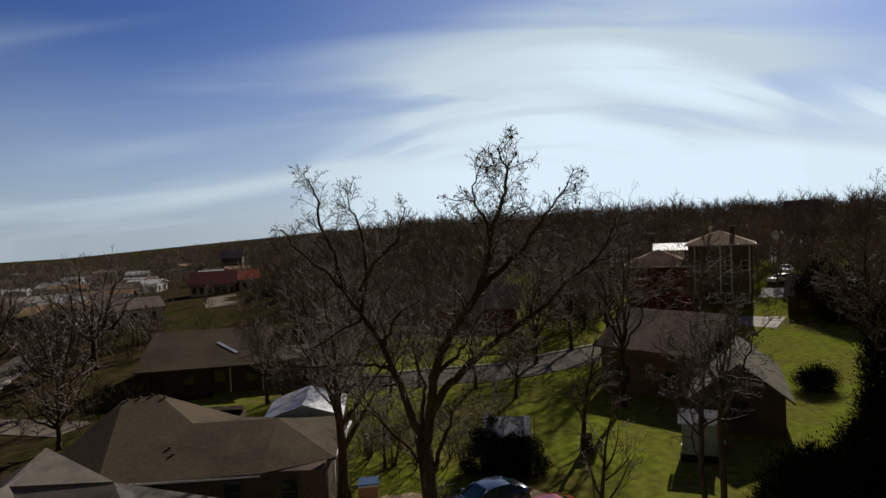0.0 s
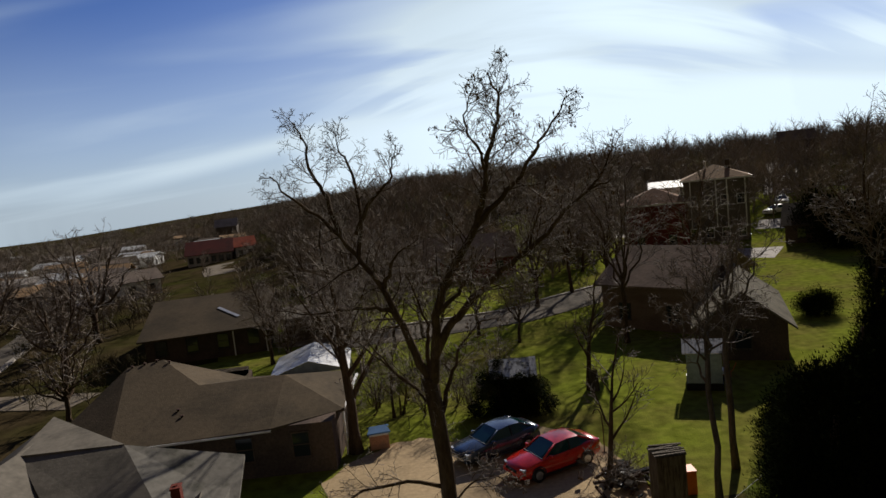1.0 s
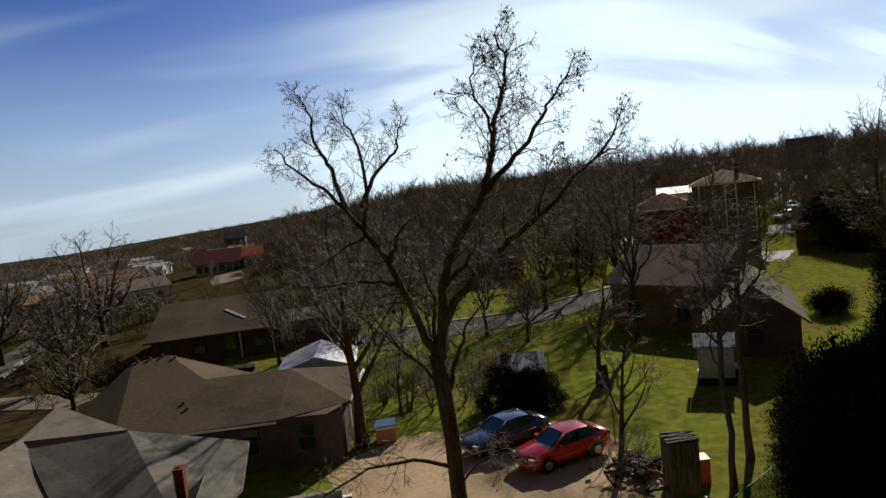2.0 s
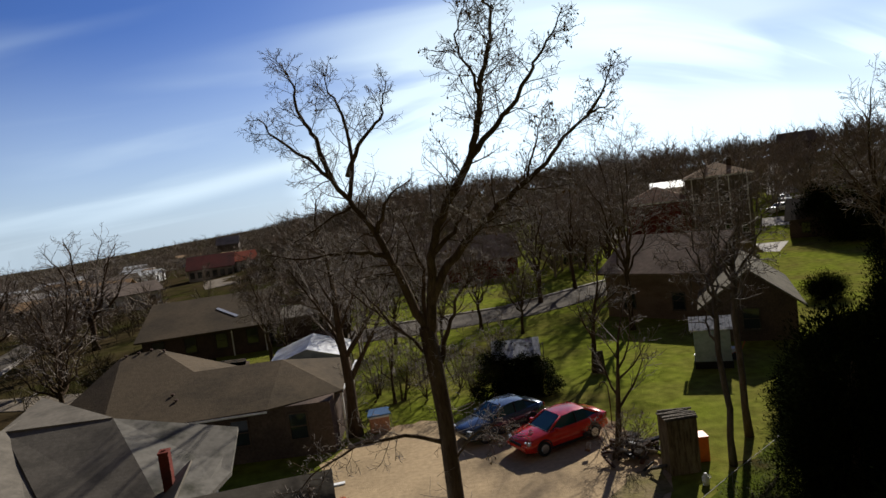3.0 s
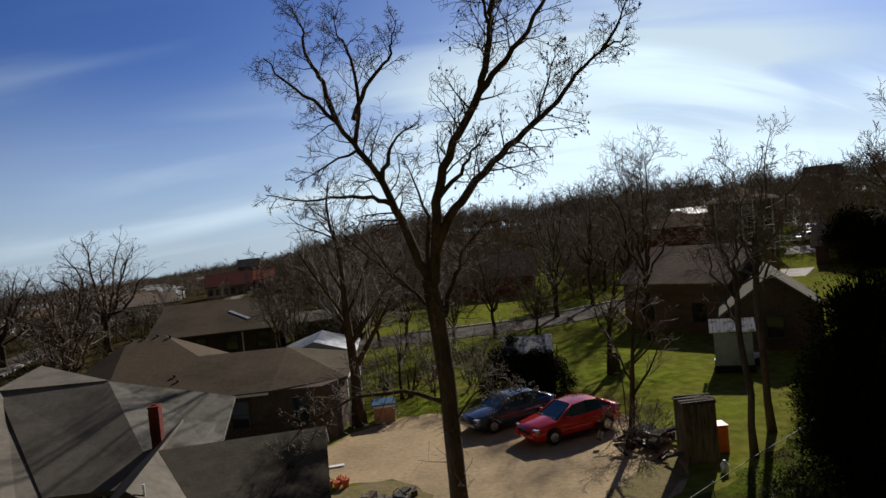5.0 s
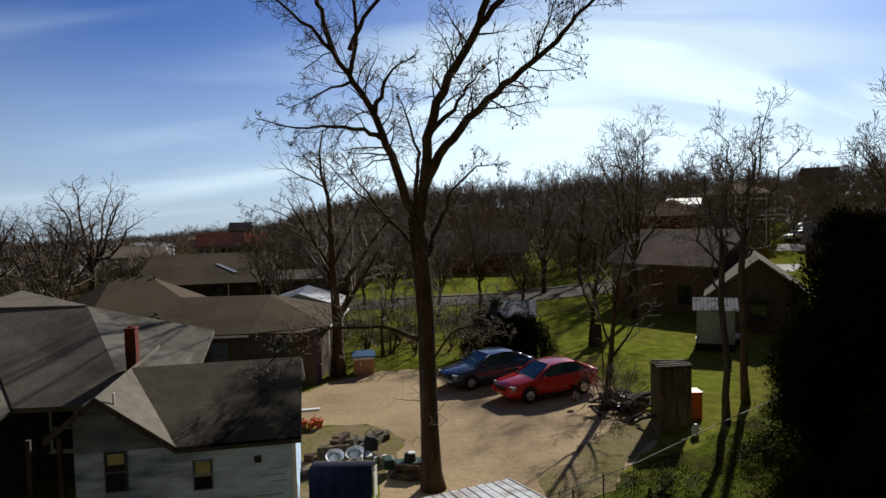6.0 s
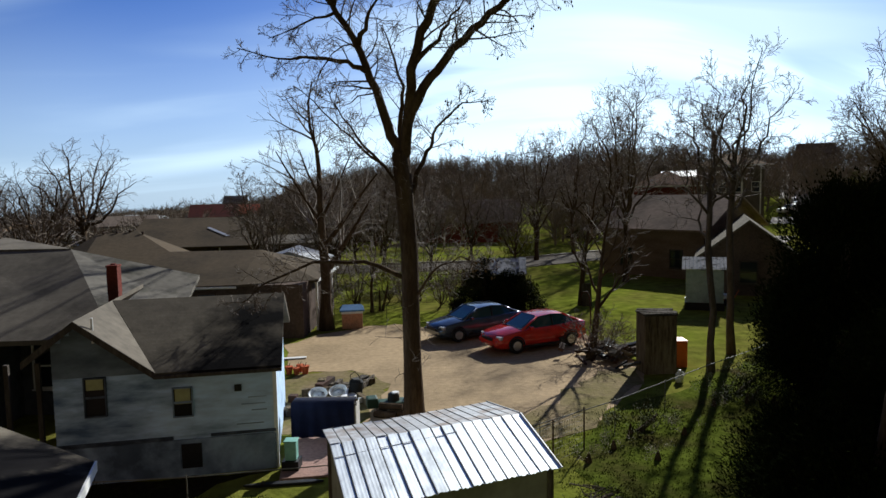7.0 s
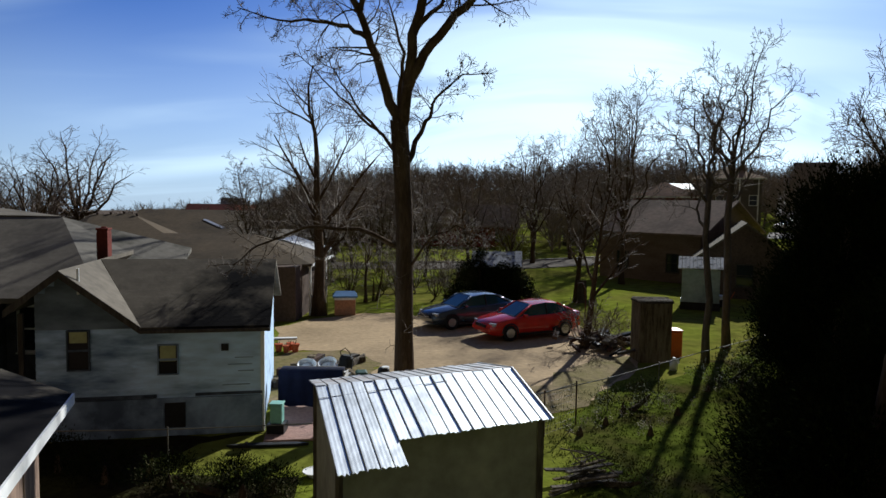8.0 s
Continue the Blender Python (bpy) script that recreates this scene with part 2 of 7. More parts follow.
PALE_BARK = material("pale_bark", (0.135, 0.110, 0.086), 0.95, second=(0.080, 0.064, 0.048), patch=3, grain=20, bump=0.8, bump_scale=18, stretch=(1, 1, 0.25), spec=0.1)
TWIG = material("twigs", (0.18, 0.135, 0.098), 0.9, second=(0.125, 0.094, 0.068), patch=1.5, spec=0.05, sheen=0.3)
BRUSH = material("dark_brush", (0.085, 0.066, 0.042), 0.95, second=(0.055, 0.052, 0.022), patch=0.1, grain=0.6, grain_amount=0.4, spec=0.0)
# base raised and sheen added so the colour stands in for distance haze
WOODS = material("haze_pale_woods", (0.215, 0.172, 0.128), 0.95, second=(0.15, 0.122, 0.088), patch=0.05, grain=0.4, grain_amount=0.5, spec=0.0, sheen=0.15)
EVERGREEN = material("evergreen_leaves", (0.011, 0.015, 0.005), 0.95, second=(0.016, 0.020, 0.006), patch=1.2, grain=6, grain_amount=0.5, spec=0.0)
LEAF_DRY = material("dry_leaves", (0.16, 0.09, 0.035), 0.8, second=(0.10, 0.06, 0.03), patch=3)
SHRUB = material("shrub_leaves", (0.055, 0.070, 0.016), 0.8, second=(0.075, 0.060, 0.025), patch=1.5, grain=8, grain_amount=0.5, spec=0.08)
DARK_SHRUB = material("dark_green_leaves", (0.030, 0.040, 0.010), 0.85, second=(0.048, 0.042, 0.016), patch=1.5, grain=8, grain_amount=0.5, spec=0.04)
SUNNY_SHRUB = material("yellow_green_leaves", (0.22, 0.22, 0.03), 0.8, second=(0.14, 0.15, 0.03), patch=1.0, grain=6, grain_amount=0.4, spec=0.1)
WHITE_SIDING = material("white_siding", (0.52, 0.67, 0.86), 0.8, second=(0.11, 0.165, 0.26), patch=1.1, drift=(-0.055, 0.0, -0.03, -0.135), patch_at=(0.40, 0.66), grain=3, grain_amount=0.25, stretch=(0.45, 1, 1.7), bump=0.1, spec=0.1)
GABLE_SIDING = material("dark_gable_siding", (0.17, 0.205, 0.245), 0.85, second=(0.075, 0.095, 0.12), patch=1.0, patch_at=(0.42, 0.62), grain=3, grain_amount=0.2, stretch=(0.6, 1, 1.3), spec=0.1)
SKIRT = material("bluish_skirting", (0.30, 0.38, 0.50), 0.8, second=(0.10, 0.13, 0.18), patch=0.8, patch_at=(0.4, 0.6), grain=3, grain_amount=0.2, spec=0.1)
MOTTLED_SHINGLE = material("mottled_grey_shingles", (0.170, 0.155, 0.130), 0.95, second=(0.052, 0.050, 0.036), patch=0.55, patch_at=(0.50, 0.66), grain=4, grain_amount=0.2, bump=0.08, bump_scale=12, spec=0.05, courses=0.06)
BELT = material("weathered_blue_black_board", (0.05, 0.06, 0.08), 0.9, second=(0.10, 0.12, 0.15), patch=2.0, grain=6, spec=0.05)
GREY_SHINGLE = material("grey_shingles", (0.172, 0.150, 0.120), 0.95, second=(0.128, 0.112, 0.090), patch=0.8, grain=5, grain_amount=0.16, bump=0.1, bump_scale=12, spec=0.05, courses=0.06)
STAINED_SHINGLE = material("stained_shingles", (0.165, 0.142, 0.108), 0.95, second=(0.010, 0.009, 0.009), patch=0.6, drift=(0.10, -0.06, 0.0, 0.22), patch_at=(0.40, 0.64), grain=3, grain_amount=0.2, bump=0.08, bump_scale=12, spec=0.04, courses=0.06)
BROWN_SHINGLE = material("brown_shingles", (0.098, 0.074, 0.048), 0.95, second=(0.058, 0.046, 0.032), patch=0.22, patch_at=(0.44, 0.66), grain=4, grain_amount=0.18, bump=0.3, bump_scale=12, spec=0.05, courses=0.06)
BLACK_SHINGLE = material("olive_grey_shingles", (0.150, 0.130, 0.095), 0.95, second=(0.105, 0.092, 0.068), patch=0.3, grain=3, grain_amount=0.22, bump=0.3, spec=0.03, courses=0.06)
DARK_SHINGLE = material("dark_shingles", (0.175, 0.137, 0.11), 0.95, second=(0.135, 0.106, 0.086), patch=0.25, grain=3, grain_amount=0.22, bump=0.3, spec=0.05, courses=0.06)
TAN_SHINGLE = material("tan_shingles", (0.30, 0.19, 0.10), 0.95, second=(0.24, 0.15, 0.08), patch=0.2, grain=4, spec=0.1)
PINK_SHINGLE = material("pinkish_grey_shingles", (0.25, 0.185, 0.138), 0.95, second=(0.18, 0.135, 0.10), patch=0.3, grain=3, grain_amount=0.2, bump=0.3, spec=0.04, courses=0.06)
RUSSET_SHINGLE = material("russet_shingles", (0.22, 0.125, 0.075), 0.95, second=(0.16, 0.09, 0.055), patch=0.3, grain=4, spec=0.05)
ORANGE_ROOF = material("orange_red_roof", (0.38, 0.085, 0.038), 0.8, second=(0.27, 0.065, 0.035), patch=0.4, grain=4, spec=0.15)
RED_ROOF = material("red_roof", (0.17, 0.04, 0.028), 0.85, second=(0.12, 0.036, 0.026), patch=0.2, grain=4, spec=0.2)
BRICK = material("brick", (0.16, 0.038, 0.026), 0.9, second=(0.10, 0.034, 0.026), patch=0.9, grain=9, bump=0.4, spec=0.1)
BROWN_WALL = material("brown_board_wall", (0.20, 0.142, 0.098), 0.9, second=(0.15, 0.105, 0.072), patch=0.5, grain=7, spec=0.05, stretch=(1, 1, 3))
BRICK_DARK = material("brown_brick", (0.105, 0.075, 0.058), 0.9, second=(0.075, 0.055, 0.045), patch=0.5, grain=9, spec=0.05)
GALVANISED = material("galvanised_sheet", (0.90, 0.94, 0.97), 0.58, metal=0.9, second=(0.52, 0.55, 0.57), patch=2.2, patch_at=(0.48, 0.72), grain=9, grain_amount=0.16, stretch=(1.0, 0.35, 1), random_tint=0.10, spec=0.5)
SEAM = material("dull_seam_metal", (0.13, 0.135, 0.14), 0.6, metal=0.2, second=(0.09, 0.08, 0.07), patch=3, grain_amount=0.2)
STUCCO = material("brownish_stucco", (0.15, 0.125, 0.105), 0.9, second=(0.11, 0.095, 0.08), patch=0.6, grain=8, bump=0.2, spec=0.1)
OLD_ROOFING = material("weathered_white_roofing", (0.62, 0.62, 0.60), 0.7, second=(0.12, 0.12, 0.11), patch=2.2, patch_at=(0.5, 0.62), grain=8, grain_amount=0.2, spec=0.2)
ZINC_DULL = material("dull_sheet", (0.55, 0.55, 0.55), 0.45, metal=0.4, second=(0.38, 0.37, 0.36), patch=1.0, grain=6, grain_amount=0.15, spec=0.5)
WORN_ZINC = material("worn_rusty_sheet", (0.50, 0.50, 0.50), 0.5, metal=0.4, second=(0.24, 0.17, 0.12), patch=1.8, patch_at=(0.46, 0.66), grain=9, grain_amount=0.2, spec=0.4, random_tint=0.15)
SHED_PAINT = material("grey_green_paint", (0.40, 0.385, 0.30), 0.8, second=(0.28, 0.27, 0.21), patch=0.8, patch_at=(0.4, 0.65), grain=5, grain_amount=0.15, spec=0.1)
PALE_BLUE = material("pale_blue_paint", (0.36, 0.43, 0.47), 0.7, second=(0.26, 0.32, 0.35), patch=0.8, grain=6, grain_amount=0.15, spec=0.2)
WHITE_PAINT = material("white_paint", (0.80, 0.79, 0.76), 0.5, second=(0.66, 0.64, 0.60), patch=1.2, grain=8, grain_amount=0.08, spec=0.3)
DARK_WOOD = material("weathered_dark_wood", (0.06, 0.05, 0.042), 0.9, second=(0.10, 0.085, 0.07), patch=2, grain=14, bump=0.5, stretch=(4, 4, 0.6), spec=0.1)
GREY_WOOD = material("weathered_grey_wood", (0.17, 0.145, 0.115), 0.9, second=(0.08, 0.066, 0.052), patch=2, grain=12, bump=0.5, stretch=(5, 5, 0.7), spec=0.05)
BARN_WOOD = material("reddish_barn_boards", (0.34, 0.235, 0.175), 0.9, second=(0.20, 0.14, 0.105), patch=1.5, grain=12, bump=0.4, stretch=(5, 5, 0.5), spec=0.05)
CRATE_WOOD = material("brown_crate_wood", (0.20, 0.155, 0.095), 0.9, second=(0.085, 0.062, 0.04), patch=1.8, grain=12, bump=0.4, stretch=(5, 5, 0.7), spec=0.05)
TERRACOTTA = material("orange_red_clay", (0.45, 0.10, 0.035), 0.8, second=(0.30, 0.07, 0.03), patch=4, grain=15, spec=0.1)
MACHINE_GREEN = material("dark_green_enamel", (0.02, 0.06, 0.03), 0.5, second=(0.015, 0.035, 0.02), patch=3, spec=0.3)
RUST = material("rust", (0.07, 0.032, 0.018), 0.85, second=(0.035, 0.024, 0.018), patch=2.5, grain=15, bump=0.4, spec=0.2)
RUBBER = material("black_rubber", (0.018, 0.018, 0.018), 0.85, grain_amount=0.1)
BLACK = material("black_plastic", (0.015, 0.015, 0.016), 0.5)
FENCE_METAL = material("weathered_fence_metal", (0.20, 0.19, 0.155), 0.6, metal=0.3, second=(0.15, 0.135, 0.105), patch=1.5, grain_amount=0.2)
CHROME = material("brushed_metal", (0.55, 0.55, 0.56), 0.3, metal=0.9, grain_amount=0.08)
RED_CAR = material("red_car_paint", (0.60, 0.022, 0.008), 0.22, second=(0.50, 0.018, 0.007), patch=1.0, grain_amount=0.05, coat=0.6, spec=0.4)
BLUE_CAR = material("steel_blue_car_paint", (0.055, 0.075, 0.10), 0.25, metal=0.45, second=(0.04, 0.055, 0.08), patch=1.0, grain_amount=0.06, coat=0.9, spec=0.5)
GLASS = glass_material("window_glass")
DARK_GLASS = material("grimy_dark_glass", (0.006, 0.007, 0.008), 0.35, grain_amount=0.2, spec=0.15)
CAR_GLASS = glass_material("car_glass", (0.010, 0.045, 0.042))
NAVY = material("navy_tarp", (0.005, 0.007, 0.024), 0.7, second=(0.008, 0.011, 0.034), patch=2, grain=6, bump=0.3, bump_scale=5, spec=0.15)
ORANGE = material("orange_plastic", (0.75, 0.16, 0.02), 0.5, second=(0.6, 0.12, 0.02), patch=1.5, grain_amount=0.1)
TEAL = material("pale_green_plastic", (0.25, 0.50, 0.42), 0.5, grain_amount=0.1)
BLIND = material("yellowed_blind", (0.40, 0.40, 0.19), 0.8, grain_amount=0.1)
LAMP_LENS = material("headlamp_lens", (0.55, 0.56, 0.58), 0.15, grain_amount=0.02, spec=0.6)
TAIL_LENS = material("tail_lens", (0.35, 0.01, 0.01), 0.2, grain_amount=0.02, spec=0.6)


# ---- mesh helpers ----
class Shape:
    """Collects vertices and faces of one mesh."""

    def __init__(self):
        self.v, self.f = [], []

    def add(self, verts, faces):
        n = len(self.v)
        self.v.extend([tuple(p) for p in verts])
        self.f.extend([tuple(n + i for i in q) for q in faces])
        return self

    def box(self, x0, y0, z0, x1, y1, z1, m=None):
        vs = [Vector((x, y, z)) for z in (z0, z1) for y in (y0, y1) for x in (x0, x1)]
        if m is not None:
            vs = [m @ p for p in vs]
        return self.add(vs, [(0, 2, 3, 1), (4, 5, 7, 6), (0, 1, 5, 4), (2, 6, 7, 3), (0, 4, 6, 2), (1, 3, 7, 5)])

    def slab(self, poly, down):
        """A flat polygon given thickness downwards."""
        n = len(poly)
        top = [Vector(p) for p in poly]
        low = [p - Vector((0, 0, down)) for p in top]
        return self.add(top + low, [tuple(range(n)), tuple(range(2 * n - 1, n - 1, -1))] + [(i, n + i, n + (i + 1) % n, (i + 1) % n) for i in range(n)])

    def tube(self, path, radii, n=6, cap=True):
        P = [Vector(p) for p in path]
        rings, faces = [], []
        side = None
        for i, p in enumerate(P):
            d = (P[min(i + 1, len(P) - 1)] - P[max(i - 1, 0)]).normalized()
            if side is None:
                side = d.orthogonal().normalized()
            side = (side - d * side.dot(d))
            side = side.normalized() if side.length > 1e-6 else d.orthogonal().normalized()
            up = d.cross(side)
            for k in range(n):
                a = 2 * math.pi * k / n
                rings.append(p + (side * math.cos(a) + up * math.sin(a)) * radii[i])
        for i in range(len(P) - 1):
            for k in range(n):
                a, b = i * n + k, i * n + (k + 1) % n
                faces.append((a, b, b + n, a + n))
        if cap:
            faces.append(tuple(range(n - 1, -1, -1)))
            faces.append(tuple(range((len(P) - 1) * n, len(P) * n)))
        return self.add(rings, faces)

    def data(self, name, mat, smooth=False):
        me = bpy.data.meshes.new(name)
        me.from_pydata(self.v, [], self.f)
        me.materials.append(mat)
        if smooth:
            me.polygons.foreach_set("use_smooth", [True] * len(me.polygons))
        me.update()
        return me


def part(name, shape, mat, parent, label="", m=None, smooth=False, bevel=0.0):
    """One mesh object under a thing or a part."""
    me = shape.data(name, mat, smooth)
    if bevel:
        bm = bmesh.new()
        bm.from_mesh(me)
        bmesh.ops.remove_doubles(bm, verts=bm.verts, dist=1e-5)
        bmesh.ops.bevel(bm, geom=bm.edges[:], offset=bevel, segments=2, affect="EDGES", profile=0.6)
        bm.to_mesh(me)
        bm.free()
    ob = new(name, me)
    ob.parent = parent
    if m is not None:
        ob.matrix_basis = m
    if label:
        tagged(ob, label)
    return ob


def thing(name, label, category, m, group="", kind=""):
    ob = new(name)
    ob.empty_display_size = 0.3
    ob.matrix_basis = m
    return tagged(ob, label, category, group, kind)


def solid(name, shape, mat, label, category, m=None, group="", kind="", smooth=False, bevel=0.0):
    ob = part(name, shape, mat, None, label, m, smooth, bevel)
    return tagged(ob, label, category, group, kind)


# ---- the ground ----
def ground_z(x, y):
    """Level gardens, a wooded rise ahead and to the right, a falling valley to the left."""
    r = math.hypot(x, y)
    az = math.degrees(math.atan2(x, y))
    crest = float(np.interp(az, [-180, -60, -30, -18, -10, 0, 15, 30, 60, 180], [0, -2.5, -2.0, -0.2, 5.6, 9.0, 9.8, 9.8, 7, 0]))
    fall = float(np.interp(az, [-180, -60, -30, -18, -8, 0, 180], [0, -0.028, -0.024, -0.012, -0.004, -0.002, -0.002]))
    u = min(max((r - 75) / 85, 0.0), 1.0)
    return crest * u * u + fall * max(0.0, r - 160)


def build_ground():
    radii = [0, 4, 8, 12, 16, 20, 25, 30, 36, 42, 50, 60, 72, 90, 110, 135, 165, 200, 245, 300, 370, 450, 550, 640, 720, 850, 1100, 1600, 2400, 4000]
    n = 144
    v, f = [(0, 0, 0)], []
    for r in radii[1:]:
        for k in range(n):
            a = 2 * math.pi * k / n
            x, y = r * math.sin(a), r * math.cos(a)
            v.append((x, y, ground_z(x, y) + (0.05 * noise.noise((x * 0.2, y * 0.2, 0)) - 0.03 if r > 58 else -0.004)))
    for k in range(n):
        f.append((0, 1 + (k + 1) % n, 1 + k))
    for i in range(len(radii) - 2):
        for k in range(n):
            a, b = 1 + i * n + k, 1 + i * n + (k + 1) % n
            f.append((a, b, b + n, a + n))
    s = Shape().add(v, f)
    ob = solid("ground", s, LAWN, "rough winter grass, green lawns fading to brown leaf litter", "ground", kind="structure", smooth=True)
    # woods floor beyond the gardens
    ob.data.materials.append(LITTER)
    for poly in ob.data.polygons:
        c = poly.center
        r = math.hypot(c.x, c.y)
        az = math.degrees(math.atan2(c.x, c.y))
        if r > 130 or (r > 84 and (az < 5.0 or 9.0 < az < 13)) or (c.x < -23 and noise.noise((c.x * 0.06, c.y * 0.06, 3)) > -0.32):
            poly.material_index = 1
    return ob


def strip(name, pts, width, mat, label, category, lift=0.02, thick=0.12):
    """A paved band along a bent line, laid on the ground."""
    P = [Vector((*p, 0)) for p in pts]
    dense = []
    for a, b in zip(P, P[1:]):
        k = max(2, int((b - a).length / 4))
        dense += [a.lerp(b, i / k) for i in range(k)]
    dense.append(P[-1])
    v, f = [], []
    for i, p in enumerate(dense):
        d = (dense[min(i + 1, len(dense) - 1)] - dense[max(i - 1, 0)]).normalized()
        nrm = Vector((-d.y, d.x, 0)) * width / 2
        for q in (p + nrm, p - nrm):
            z = ground_z(q.x, q.y) + lift
            v += [(q.x, q.y, z), (q.x, q.y, z - thick)]
    for i in range(len(dense) - 1):
        a = 4 * i
        f += [(a, a + 2, a + 6, a + 4), (a, a + 4, a + 5, a + 1), (a + 2, a + 3, a + 7, a + 6)]
    return solid(name, Shape().add(v, f), mat, label, category, kind="structure")


def patch(name, outline, mat, label, category, lift, wobble=0.25, seed=1):
    """A flat area with an uneven edge."""
    P = [Vector((*p, 0)) for p in outline]
    rng = random.Random(seed)
    edge = []
    for i, a in enumerate(P):
        b = P[(i + 1) % len(P)]
        k = max(1, int((b - a).length / 0.6))
        for j in range(k):
            q = a.lerp(b, j / k)
            edge.append((q.x + rng.uniform(-wobble, wobble), q.y + rng.uniform(-wobble, wobble), lift))
    return solid(name, Shape().slab(edge, 0.05), mat, label, category, kind="structure")


build_ground()
strip("road", [(-12.5, 59.2), (-4, 59.6), (6, 61.6), (22, 72), (33, 92), (36, 100)], 6.0, ASPHALT, "worn grey asphalt street between the gardens", "road")
strip("road_left", [(-44.6, 60), (-50.3, 77), (-59.2, 101), (-70, 130), (-92, 200)], 3.2, ASPHALT, "narrow grey asphalt side street", "road", lift=0.028)
strip("kerb", [(-42.6, 60), (-48.3, 77), (-57.2, 101), (-68, 130)], 0.5, CONCRETE, "pale concrete kerb beside the side street", "kerb", lift=0.14, thick=0.3)
strip("driveway", [(-15.5, 61.2), (-11.8, 59.6), (-9.5, 57.2)], 3.6, PATH_DIRT, "tan gravel apron before the carport", "driveway", lift=0.035)
strip("kerb", [(-6, 62.6), (5, 64.4), (20, 75)], 0.35, CONCRETE, "pale concrete kerb along the street", "kerb", lift=0.14, thick=0.3)
strip("driveway", [(28, 110), (29.6, 95), (32.2, 82.5), (36.5, 74.5), (45, 68), (56, 63)], 3.6, CONCRETE, "pale concrete driveway near the two-storey house", "driveway", lift=0.045)
strip("driveway", [(35.6, 77.5), (41, 85), (49, 96), (60, 116), (73, 140)], 5.5, CONCRETE, "pale concrete driveway of the two-storey house", "driveway", lift=0.04)
strip("dirt_slope", [(-43, 126), (-47, 136), (-50, 147)], 6.0, PATH_DIRT, "bare tan slope below the red-roofed building", "slope", lift=0.05)
strip("lane", [(-64, 53), (-34, 50), (-28, 48.5)], 3.6, PATH_DIRT, "tan gravel lane beside the gardens", "lane", lift=0.03)
patch("dirt_yard", [(-6.9, 30.1), (-5.9, 32.2), (-4.1, 33.9), (-2.3, 34.5), (-0.5, 33.5), (2.5, 35.5), (6.6, 32), (7.2, 28.5), (7.5, 26), (7.0, 23.8), (5.4, 21.4), (3.7, 19.1), (1.0, 17.6), (-1.0, 17.0), (-2.3, 18.0), (-2.0, 21.5), (-1.6, 24.0), (-3.2, 25.9), (-5.4, 25.6)], DIRT, "packed tan dirt parking yard", "yard", 0.006, wobble=0.14)
patch("shade_painted_ground", [(3.2, 9.0), (3.3, 14.0), (3.6, 18.5), (5.2, 21.0), (8.2, 23.2), (11, 26.0), (14, 27), (16, 20), (14, 9)], SHADY, "grass and leaf litter with tree shade painted in", "yard", 0.002, seed=6)
patch("worn_grass", [(-2.0, 21.5), (-1.6, 24.0), (-3.2, 25.9), (-5.4, 25.6), (-5.6, 22.0), (-4.3, 19.5), (-2.4, 19.6)], WORN, "trodden olive grass and dirt behind the bench", "yard", 0.003, seed=5)
patch("yard_edge", [(2.4, 18.2), (3.7, 19.1), (5.4, 21.4), (7.0, 23.8), (7.4, 25.6), (5.7, 25.2), (4.5, 23.4), (3.2, 21.2), (2.3, 19.6)], WORN, "trodden olive grass along the edge of the dirt", "yard", 0.011, wobble=0.28, seed=8)
# outline follows the shadow the cottage casts, laid as dark ground
patch("cottage_shadow_patch", [(-3.7, 17.05), (-4.9, 16.25), (-5.7, 15.3), (-5.2, 14.6), (-2.4, 14.5), (-2.2, 13.0), (-9.6, 12.6), (-9.6, 16.0), (-8.4, 16.15)], COTTAGE_SHADOW, "black ground patch painting the cottage's shadow before its wall", "bed", 0.004, wobble=0.12, seed=9)
patch("patio_slab", [(-4.0, 19.6), (-2.7, 20.0), (-2.2, 16.6), (-3.6, 16.4)], PATIO, "pinkish concrete patio slab beside the cottage", "patio", 0.05, wobble=0.03, seed=2)


# ---- houses ----
def window(parent, x, y, z, w, h, turn=0.0, blind=False, frame_mat=None, base=None, trim_w=0.07, drop=0.0):
    """A sash window that faces -y of its house before turning."""
    m = (base or Matrix()) @ pose(x, y, z, 0, 0, turn)
    fr = Shape()
    t = trim_w
    fr.box(-w / 2 - t, -0.05, -t, -w / 2, 0.03, h + t).box(w / 2, -0.05, -t, w / 2 + t, 0.03, h + t)
    fr.box(-w / 2, -0.05, h, w / 2, 0.03, h + t).box(-w / 2, -0.05, -t, w / 2, 0.03, 0).box(-w / 2, -0.03, h / 2 - 0.025, w / 2, 0.02, h / 2 + 0.025)
    lower = GLASS if trim_w > 0.05 else DARK_GLASS
    win = part("window", fr, frame_mat or WHITE_PAINT, parent, "painted window frame", m)
    part("pane", Shape().box(-w / 2, -0.005, 0, w / 2, 0.005, h / 2 - 0.025), lower, win, "dark glass pane")
    part("pane", Shape().box(-w / 2, -0.012, h / 2 + 0.025, w / 2, -0.002, h), lower if blind else GLASS, win, "dark glass pane")
    if blind:
        part("blind", Shape().box(-w / 2 + 0.03, -0.02, h * (1 - drop), w / 2 - 0.03, -0.013, h - 0.01), BLIND, win, "short yellowed blind")
    if trim_w > 0.05:
        part("sill", Shape().box(-w / 2 - 0.1, -0.1, -t - 0.04, w / 2 + 0.1, 0.02, -t), frame_mat or WHITE_PAINT, win)
    return win


